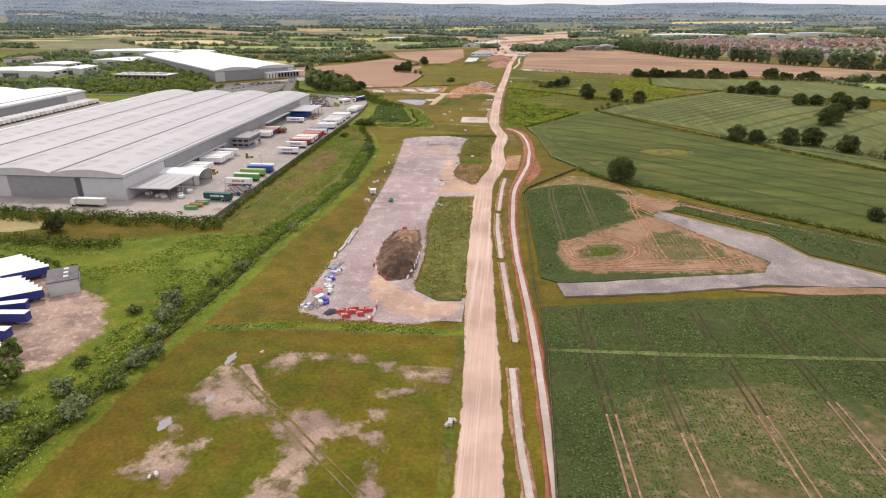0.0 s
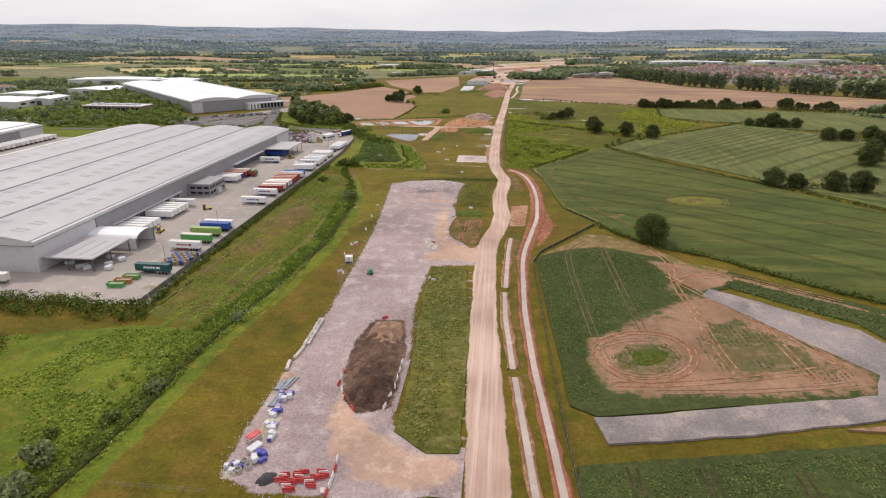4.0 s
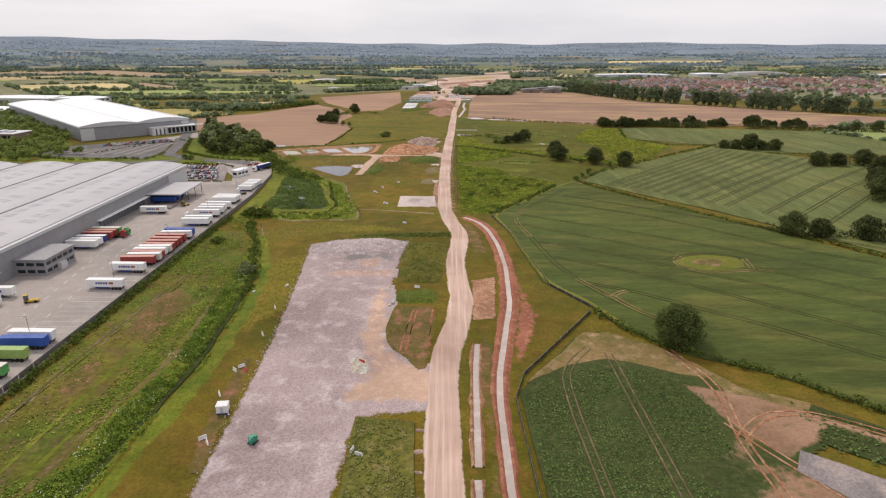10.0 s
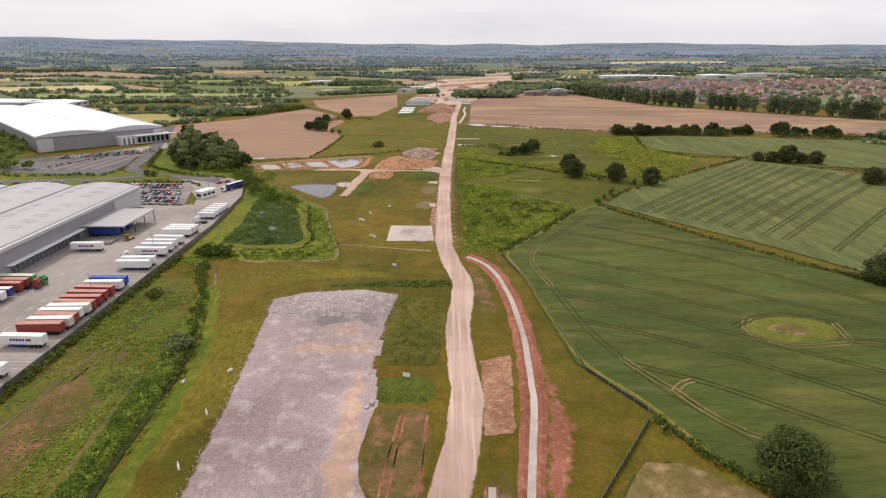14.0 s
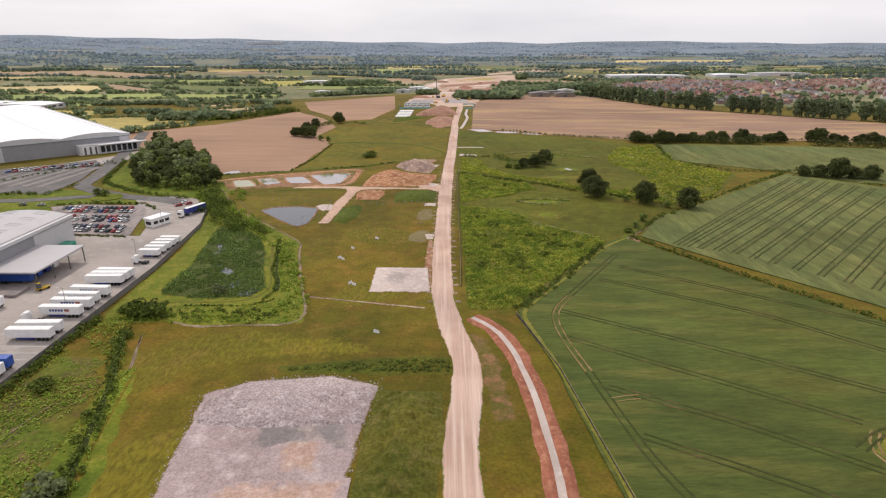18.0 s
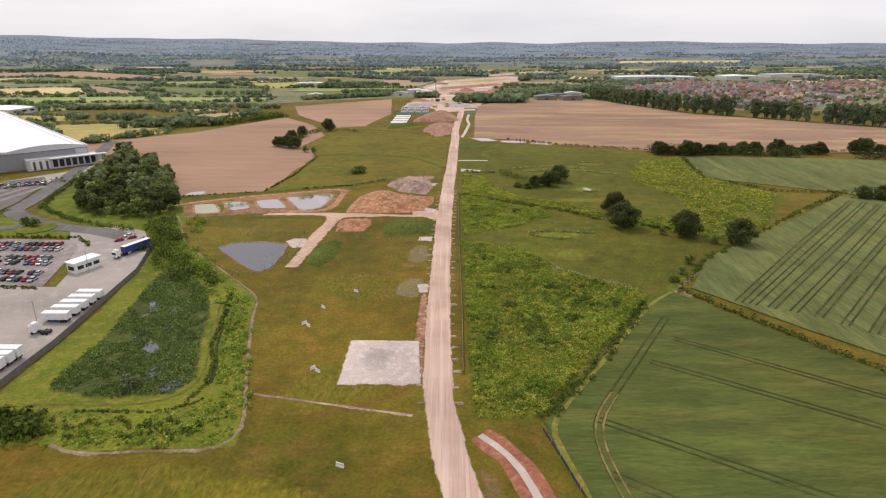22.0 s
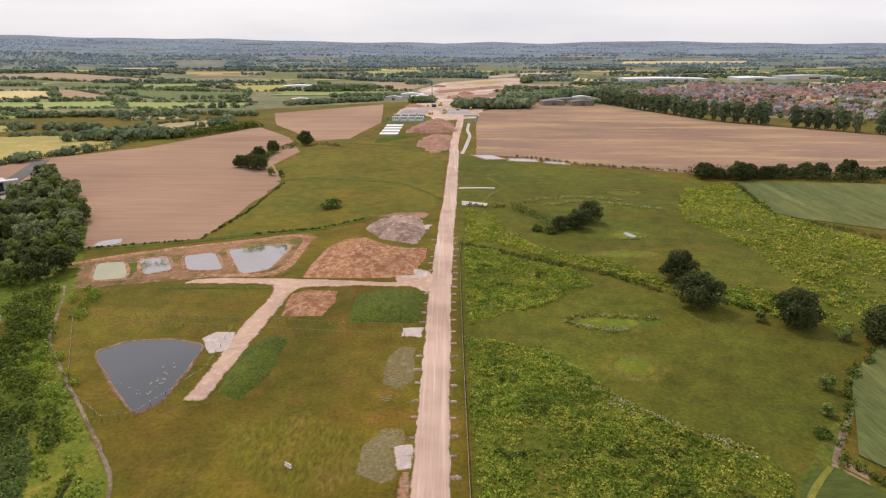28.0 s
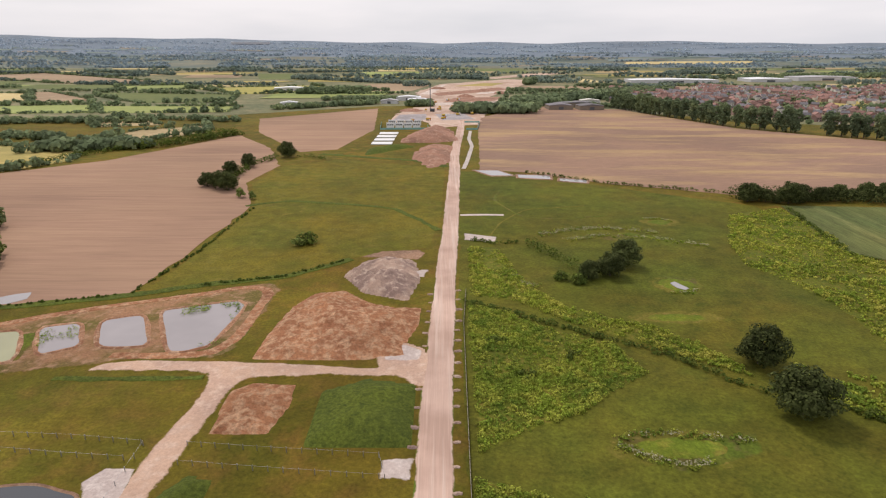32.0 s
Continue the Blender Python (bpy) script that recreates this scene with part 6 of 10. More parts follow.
for y, kind in ((301.5, "cream"), (305, "white"), (308.6, "lettered"), (312.2, "white"), (315.8, "white"), (328, "white"), (331.6, "white"), (335.2, "lettered"), (338.8, "white"), (342.4, "white"), (350, "lettered"),
                (404, "white"), (407.8, "white"), (411.6, "navy"), (417, "red"), (420.6, "red"), (424.4, "green"), (486, "blue"), (491, "blue"), (496, "navy"), (501, "white")):
    put(kind, pose(-157.8, y, Z, 0, 0, 180 + rnd.uniform(-0.8, 0.8)))
for k in range(26):
    put(("white", "white", "cream")[k % 3], pose(-395, 412 + k * 5.2, 0.28, 0, 0, rnd.uniform(-1, 1)))
put("lettered", pose(-167, 463.5, Z, 0, 0, 1))
put("navy", pose(-138.5, 580, Z, 0, 0, 68))
put("cream", pose(-176, 245.5, Z, 0, 0, 180))
tr_pos = [("white", pose(-137, 452.5, Z, 0, 0, 0)), ("white", pose(-128.5, 507.4, Z)), ("green", pose(-155.2, 424.4, Z, 0, 0, 180)), ("white", pose(-139.6, 577.2, Z, 0, 0, 68)), ("white", pose(-191, 245.5, Z, 0, 0, 0)), ("red", pose(-155, 420.6, Z, 0, 0, 180))]
used = set()
for k, m in tr_pos:
    if k in used:
        copy_thing(TRACTOR[k], m)
    else:
        TRACTOR[k].matrix_basis = m
        used.add(k)
# rows of parked trailers in the muddy lorry park
for i in range(7):
    put(("navy", "white", "navy", "white", "white", "navy", "cream")[i], pose(-147.5 - i * 2.6, 172.5 + i * 1.2, 0.18, 0, 0, 222 + i))
for i in range(6):
    put(("navy", "navy", "white", "white", "navy", "white")[i], pose(-136.5 - i * 2.6, 155.5 + i * 1.4, 0.18, 0, 0, 215 - i))
put("navy", pose(-129.5, 140.5, 0.18, 0, 0, 186))
put("navy", pose(-127.5, 131, 0.18, 0, 0, 184))
put("white", pose(-122, 123, 0.18, 0, 0, 186))
put("navy", pose(-135, 147, 0.18, 0, 0, 200))


def make_car(paint, label):
    c = thing("car", pose(0, 0, 0), label, "car", "cars in the car parks")
    bm = bmesh.new()
    prof = [(-2.1, 0.35), (-2.15, 0.75), (-1.2, 0.9), (1.9, 0.95), (2.1, 0.7), (2.05, 0.35)]
    a = [bm.verts.new((x, -0.88, z)) for x, z in prof]
    b = [bm.verts.new((x, 0.88, z)) for x, z in prof]
    n = len(prof)
    bm.faces.new(a)
    bm.faces.new(b[::-1])
    for i in range(n):
        bm.faces.new((a[i], b[i], b[(i + 1) % n], a[(i + 1) % n]))
    bmesh.ops.recalc_face_normals(bm, faces=bm.faces)
    part("body", bm, c, mat=paint)
    part("window_band", to_mesh("window_band", [(-1.25, -0.82, 0.9), (-1.25, 0.82, 0.9), (1.75, -0.82, 0.94), (1.75, 0.82, 0.94), (-0.5, -0.66, 1.38), (-0.5, 0.66, 1.38), (1.15, -0.66, 1.4), (1.15, 0.66, 1.4)],
                                     [(0, 1, 5, 4), (2, 6, 7, 3), (0, 4, 6, 2), (1, 3, 7, 5)], GLASS), c)
    part("roof", to_mesh("roof", [(-0.5, -0.67, 1.385), (-0.5, 0.67, 1.385), (1.15, -0.67, 1.405), (1.15, 0.67, 1.405), (-0.4, -0.5, 1.46), (-0.4, 0.5, 1.46), (1.0, -0.5, 1.47), (1.0, 0.5, 1.47)],
                              [(4, 6, 7, 5), (0, 2, 6, 4), (1, 5, 7, 3), (0, 4, 5, 1), (2, 3, 7, 6)], paint), c)
    for x in (-1.3, 1.35):
        for s in (-0.8, 0.8):
            part("wheel", CAR_WHEEL, c, m=pose(x, s, 0.32))
    return c


CARS = {k: make_car(v, k + " car parked in a marked bay") for k, v in PAINTS.items()}
first = set()


def put_car(m):
    k = rnd.choice(["white", "white", "silver", "silver", "grey", "grey", "black", "red", "red", "blue", "navy"])
    if k in first:
        copy_thing(CARS[k], m)
    else:
        CARS[k].matrix_basis = m
        first.add(k)


for row, (a, b) in enumerate((((-181, 553), (-156, 551)), ((-186, 560), (-158, 558)), ((-192, 571), (-162, 569)), ((-197, 577), (-165, 575)), ((-204, 588), (-168, 587)), ((-211, 594), (-172, 594)))):
    n = int((b[0] - a[0]) / 2.7)
    for i in range(n):
        if rnd.random() < 0.8:
            f = i / n
            put_car(pose(a[0] + (b[0] - a[0]) * f, a[1] + (b[1] - a[1]) * f, 0.34, 0, 0, 90 + rnd.choice((0, 180)) + rnd.uniform(-4, 4)))
for i in range(26):
    put_car(pose(-312 + (i % 13) * 4.2 + rnd.uniform(-1, 1), 690 + (i % 13) * 2.2 + (i // 13) * 9 + rnd.uniform(-1, 1), 0.4, 0, 0, 45 + rnd.uniform(-8, 8)))
for i in range(10):
    put_car(pose(-330 + i * 11 + rnd.uniform(-3, 3), 600 + rnd.uniform(-2, 2), 0.38, 0, 0, rnd.uniform(-4, 4)))
for y in (533.5,):
    put_car(pose(-130.5, y, 0.34, 0, 0, 15))
for x, y, a in ((-147, 604, 40), (-150, 607, 40), (-151, 600, 40)):
    put_car(pose(x, y, 0.34, 0, 0, a))

# gatehouse and yard edge
gate = thing("gatehouse", pose(-146, 558, 0.3, 0, 0, 66), "small grey flat-roofed gatehouse with glazed front", "gatehouse")
box("wall", 0, 11, 0, 5, 0, 4.0, WHITE, gate)
box("roof", -0.5, 11.5, -0.5, 5.5, 4.0, 4.5, ROOF_WHITE, gate)
box("window", -0.06, 0.1, 0.8, 4.2, 1.2, 2.8, GLASS, gate)
for k in range(3):
    box("window", 1 + k * 3.4, 3.6 + k * 3.4, -0.06, 0.1, 1.4, 2.8, GLASS, gate)

# ---------- foliage
LEAF_OAK = natural("oak_leaves", (0.0855, 0.1008, 0.0324), (0.063, 0.0783, 0.0252), (0.1215, 0.1368, 0.0468), 0.15, 0.5, 1.5, contrast=0.35, island=0.45, bump=0, through_light=0.35, per_object=0.2)
LEAF_ASH = natural("light_tree_leaves", (0.175, 0.215, 0.055), (0.13, 0.17, 0.043), (0.23, 0.26, 0.075), 0.15, 0.5, 1.5, contrast=0.3, island=0.45, bump=0, through_light=0.35, per_object=0.25)
LEAF_WILLOW = natural("willow_leaves", (0.225, 0.262, 0.118), (0.175, 0.21, 0.09), (0.285, 0.315, 0.155), 0.15, 0.5, 1.5, contrast=0.3, island=0.4, bump=0, through_light=0.35, per_object=0.2)
LEAF_HEDGE = natural("hedge_leaves", (0.1058, 0.1408, 0.0258), (0.0782, 0.1104, 0.0202), (0.1472, 0.1702, 0.0368), 0.06, 0.3, 1.2, contrast=0.4, island=0.5, bump=0, through_light=0.35)
LEAF_SCRUB = natural("scrub_leaves", (0.235, 0.30, 0.038), (0.15, 0.215, 0.03), (0.36, 0.375, 0.06), 0.05, 0.22, 1.0, contrast=0.4, speck=(0.46, 0.6), island=0.5, bump=0, through_light=0.35)
LEAF_BRACKEN = natural("bracken_leaves", (0.29, 0.34, 0.042), (0.19, 0.26, 0.033), (0.43, 0.41, 0.075), 0.05, 0.22, 1.0, contrast=0.4, speck=(0.46, 0.6), island=0.5, bump=0, through_light=0.35)
LEAF_RANK = natural("rank_growth_leaves", (0.235, 0.31, 0.042), (0.165, 0.24, 0.032), (0.30, 0.355, 0.065), 0.06, 0.3, 1.2, contrast=0.35, island=0.45, bump=0, through_light=0.35)
LEAF_BANK = natural("bank_growth_leaves", (0.165, 0.24, 0.034), (0.12, 0.185, 0.027), (0.23, 0.285, 0.055), 0.06, 0.3, 1.2, contrast=0.35, island=0.45, bump=0, through_light=0.35)
LEAF_REED = natural("reed_leaves", (0.150, 0.215, 0.054), (0.112, 0.17, 0.042), (0.205, 0.265, 0.075), 0.08, 0.3, 1.2, contrast=0.4, island=0.5, bump=0, through_light=0.35)
LEAF_MAIZE = natural("crop_leaves", (0.135, 0.20, 0.058), (0.105, 0.165, 0.047), (0.18, 0.235, 0.075), 0.05, 0.4, 1.2, contrast=0.35, island=0.5, bump=0, through_light=0.35)
# Leaf colours for distant trees, lightened and blued in place of haze.
LEAF_FAR_HAZED = natural("distant_leaves", (0.19, 0.238, 0.122), (0.14, 0.182, 0.098), (0.27, 0.315, 0.148), 0.01, 0.05, 0.3, contrast=0.35, island=0.45, bump=0, through_light=0.35)
LEAF_MID_HAZED = natural("hazed_plain_leaves", (0.185, 0.235, 0.19), (0.145, 0.19, 0.165), (0.25, 0.295, 0.20), 0.006, 0.03, 0.2, contrast=0.3, island=0.4, bump=0, through_light=0.35)
LEAF_FIELD = natural("field_tree_leaves", (0.10, 0.128, 0.036), (0.075, 0.10, 0.028), (0.14, 0.165, 0.05), 0.15, 0.5, 1.5, contrast=0.3, island=0.45, bump=0, through_light=0.35)
# Two leaf colours paled and blued in steps to imitate distance haze.
LEAF_BLUE_HAZE = natural("hazed_woodland_leaves", (0.275, 0.34, 0.375), (0.23, 0.295, 0.335), (0.33, 0.39, 0.395), 0.004, 0.02, 0.1, contrast=0.25, island=0.3, bump=0, through_light=0.35)
LEAF_HORIZON_HAZE = natural("hazed_horizon_leaves", (0.44, 0.51, 0.59), (0.39, 0.465, 0.55), (0.49, 0.55, 0.60), 0.004, 0.02, 0.1, contrast=0.18, island=0.2, bump=0, through_light=0.35)
BARK = natural("bark", (0.10, 0.08, 0.06), (0.075, 0.06, 0.045), (0.14, 0.12, 0.09), 0.3, 1.5, 5, contrast=0.3)
G = np.random.default_rng(11)


def quads(pos, nrm, size, up_bias=0.0):
    """Leaf faces: one four-cornered sprig at each place, facing along nrm, turned at random."""
    n = len(pos)
    nrm = nrm / np.maximum(np.linalg.norm(nrm, axis=1, keepdims=True), 1e-6)
    ref = G.normal(size=(n, 3))
    ref[:, 2] += up_bias
    a = np.cross(nrm, ref)
    a /= np.maximum(np.linalg.norm(a, axis=1, keepdims=True), 1e-6)
    b = np.cross(nrm, a)
    s = np.asarray(size).reshape(-1, 1) * np.ones((n, 1))
    sa, sb = s * G.uniform(0.35, 0.6, (n, 1)), s * G.uniform(0.35, 0.75, (n, 1))
    v = np.stack([pos - a * sa, pos - b * sb * 0.8, pos + a * sa, pos + b * sb], 1).reshape(-1, 3)
    f = np.arange(4 * n).reshape(-1, 4)
    return v, f


def quad_mesh(name, v, f, mat):
    me = bpy.data.meshes.new(name)
    me.vertices.add(len(v))
    me.vertices.foreach_set("co", np.ascontiguousarray(v, dtype=np.float32).ravel())
    me.loops.add(f.size)
    me.loops.foreach_set("vertex_index", np.ascontiguousarray(f, dtype=np.int32).ravel())
    me.polygons.add(len(f))
    me.polygons.foreach_set("loop_start", np.arange(0, f.size, 4, dtype=np.int32))
    me.polygons.foreach_set("loop_total", np.full(len(f), 4, dtype=np.int32))
    me.update(calc_edges=True)
    me.materials.append(mat)
    return me


def lobes_cloud(centres, radii, leaves, size, flat=0.85):
    """Leaves over the skins of many overlapping lobes."""
    centres, radii = np.asarray(centres, float), np.asarray(radii, float)
    w = radii ** 2
    pick = G.choice(len(centres), leaves, p=w / w.sum())
    d = G.normal(size=(leaves, 3))
    d[:, 2] += 0.35
    d /= np.linalg.norm(d, axis=1, keepdims=True)
    r = radii[pick][:, None] * G.uniform(0.72, 1.06, (leaves, 1))
    p = centres[pick] + d * r * np.array([1, 1, flat])
    return quads(p, d + np.array([0, 0, 0.25]) + G.normal(size=(leaves, 3)) * 0.3, size * G.uniform(0.7, 1.3, leaves))


def crown(name, mat, R, H, base, lobes, leaves, size, lean=1.0):
    """A broken, lobed crown between base and H."""
    cs, rs = [(0, 0, base + (H - base) * 0.45)], [R * 0.62]
    for i in range(lobes):
        a, t = i * 2.4 + G.uniform(-0.4, 0.4), G.uniform(0.05, 0.95)
        prof = math.sin(math.pi * (0.18 + 0.72 * t)) ** 0.8
        rr = R * G.uniform(0.2, 0.46)
        rad = max(0.0, R * prof * lean - rr * 0.7) * G.uniform(0.7, 1.18)
        cs.append((math.cos(a) * rad, math.sin(a) * rad, base + rr * 0.6 + (H - base - rr * 1.2) * t))
        rs.append(rr)
    return quad_mesh(name, *lobes_cloud(cs, rs, leaves, size), mat)


def trunk_mesh(h, r, limbs=4, reach=2.5):
    bm = bmesh.new()

    def limb(a, b, r1, r2):
        d = Vector(b) - Vector(a)
        m = Matrix.Translation((Vector(a) + Vector(b)) / 2) @ d.to_track_quat("Z", "Y").to_matrix().to_4x4()
        bmesh.ops.create_cone(bm, cap_ends=True, segments=7, radius1=r1, radius2=r2, depth=d.length, matrix=m)
    limb((0, 0, -0.3), (0.1, 0, h * 0.55), r, r * 0.7)
    for i in range(limbs):
        a = i * 6.283 / limbs + 0.4
        limb((0.1, 0, h * (0.4 + 0.03 * i)), (math.cos(a) * reach, math.sin(a) * reach, h * (0.75 + 0.05 * (i % 3))), r * 0.5, r * 0.15)
    limb((0.1, 0, h * 0.5), (0, 0.2, h * 0.9), r * 0.7, r * 0.15)
    me = bpy.data.meshes.new("trunk")
    bm.to_mesh(me)
    bm.free()
    me.materials.append(BARK)
    return me


TREE = {}
for key, mat, R, H, base, lobes, leaves, size, tr in (
        ("oak_a", LEAF_OAK, 7.5, 13.0, 0.5, 44, 5200, 0.7, 0.5), ("oak_b", LEAF_OAK, 6.5, 11.5, 0.4, 38, 4200, 0.7, 0.45), ("field", LEAF_FIELD, 7.6, 13.5, 0.3, 60, 17000, 0.42, 0.5),
        ("wood_a", LEAF_OAK, 5.0, 12.0, 1.5, 20, 1100, 1.15, 0.35), ("wood_b", LEAF_ASH, 4.6, 11.0, 1.2, 18, 1000, 1.1, 0.35), ("wood_c", LEAF_WILLOW, 4.3, 12.5, 1.2, 22, 1100, 1.05, 0.35),
        ("poplar", LEAF_FAR_HAZED, 5.4, 21.0, 0.5, 34, 1700, 1.25, 0.5), ("small", LEAF_ASH, 2.6, 5.0, 0.3, 12, 500, 0.65, 0.18), ("bush_a", LEAF_HEDGE, 2.6, 3.4, 0.0, 14, 520, 0.6, 0.12), ("bush_b", LEAF_WILLOW, 2.8, 3.8, 0.0, 14, 560, 0.6, 0.12),
        ("bush_c", LEAF_ASH, 2.2, 2.8, 0.0, 12, 420, 0.55, 0.1)):
    TREE[key] = (crown("crown", mat, R, H, base, lobes, leaves, size), trunk_mesh(H, tr, 4, R * 0.5))


def tree(kind, x, y, label, s=1.0, z=0.0, name="tree", category="tree", group=""):
    t = thing(name, pose(x, y, z, 0, 0, G.uniform(0, 360)), label, category, group)
    t.scale = (s * G.uniform(0.92, 1.08), s * G.uniform(0.92, 1.08), s)
    part("crown", TREE[kind][0], t)
    part("trunk" if name == "tree" else "stem", TREE[kind][1], t)
    return t


def hedge(line, width, height, step, label, mat=None, leaves=26, size=0.6, gap=0.08, name="hedge"):
    """An uneven hedge: overlapping leafy lobes along a line."""
    cs, rs = [], []
    for (x1, y1), (x2, y2) in zip(line, line[1:]):
        L = math.hypot(x2 - x1, y2 - y1)
        n = max(1, int(L / step))
        for i in range(n):
            if G.random() < gap:
                continue
            f = (i + G.uniform(-0.4, 0.4)) / n
            off = G.uniform(-0.5, 0.5) * width
            nx, ny = -(y2 - y1) / L, (x2 - x1) / L
            r = G.uniform(0.55, 1.0) * height * 0.6
            cs.append((x1 + (x2 - x1) * f + nx * off, y1 + (y2 - y1) * f + ny * off, r * G.uniform(0.6, 0.95)))
            rs.append(r)
    ob = part(name, quad_mesh(name, *lobes_cloud(cs, rs, leaves * len(cs), size), mat or LEAF_HEDGE))
    return tagged(ob, label, "hedge" if name == "hedge" else "bushes", kind="stuff" if name == "saplings" else "")


def scatter(pts, per_m2):
    xs, ys = [p[0] for p in pts], [p[1] for p in pts]
    n = int((max(xs) - min(xs)) * (max(ys) - min(ys)) * per_m2)
    xy = np.stack([G.uniform(min(xs), max(xs), n), G.uniform(min(ys), max(ys), n)], 1)
    return xy[inside_many(xy, pts)]


def clump_value(xy, s, seed=0.0):
    return np.array([noise.noise(Vector((x * s, y * s, seed))) for x, y in xy])


def undergrowth(name, pts, per_m2, height, leaves, size, mat, label, patch=0.0, scale=0.06, up=1.0, seed=0.0, z=0.1, kind="stuff", sizevar=0.6, clear=(), rows=0.0):
    """Tufts scattered over an area, denser and taller in patches."""
    xy = scatter(pts, per_m2)
    if rows:
        xy[:, 0] = np.round(xy[:, 0] / rows) * rows + G.normal(size=len(xy)) * 0.13
    for line in clear:
        for a, b in zip(line, line[1:]):
            a, b = np.array(a, float), np.array(b, float)
            t = np.clip(((xy - a) @ (b - a)) / ((b - a) @ (b - a)), 0, 1)
            dist = np.hypot(*(xy - a - t[:, None] * (b - a)).T)
            xy = xy[np.abs(dist - 1.0) > 0.72]
    v = clump_value(xy, scale, seed)
    xy, v = xy[v > patch - 0.5], v[v > patch - 0.5]
    h = height * (0.6 + sizevar * v[:, None] + G.uniform(0, 0.5, (len(v), 1)))
    n = len(xy)
    base = np.repeat(np.concatenate([xy, np.full((n, 1), z)], 1), leaves, 0)
    hh = np.repeat(np.maximum(h, 0.15 * height), leaves, 0)
    d = G.normal(size=(n * leaves, 3))
    d[:, 2] = np.abs(d[:, 2]) + 0.3
    d /= np.linalg.norm(d, axis=1, keepdims=True)
    p = base + d * hh * np.array([0.8, 0.8, 1.0])
    nrm = d * 0.7 + G.normal(size=d.shape) * 0.3
    nrm[:, 2] = nrm[:, 2] * up + 0.7 * up
    ob = part(name, quad_mesh(name, *quads(p, nrm, size * G.uniform(0.6, 1.3, n * leaves), 0.0), mat))
    return tagged(ob, label, name.replace("_", " "), kind=kind)


def thicket(name, pts, per_m2, lo, hi, leaves, size, mat, label, gap=-0.35, scale=0.07, seed=0.0):
    """Rounded clumps of leafy growth, close together, taller in patches."""
    xy = scatter(pts, per_m2)
    v = clump_value(xy, scale, seed) + 0.5 * clump_value(xy, scale * 4, seed + 5)
    xy, v = xy[v > gap], v[v > gap]
    r = (lo + (hi - lo) * np.clip(0.45 + v, 0, 1)) * G.uniform(0.7, 1.25, len(xy))
    cs = np.concatenate([xy, (0.1 + r * 0.35)[:, None]], 1)
    ob = part(name, quad_mesh(name, *lobes_cloud(cs, r, leaves * len(cs), size), mat))
    return tagged(ob, label, name.replace("_", " "), kind="stuff")


# trees that stand alone
tree("field", 69, 315, "large leafy field tree standing in a hedge")
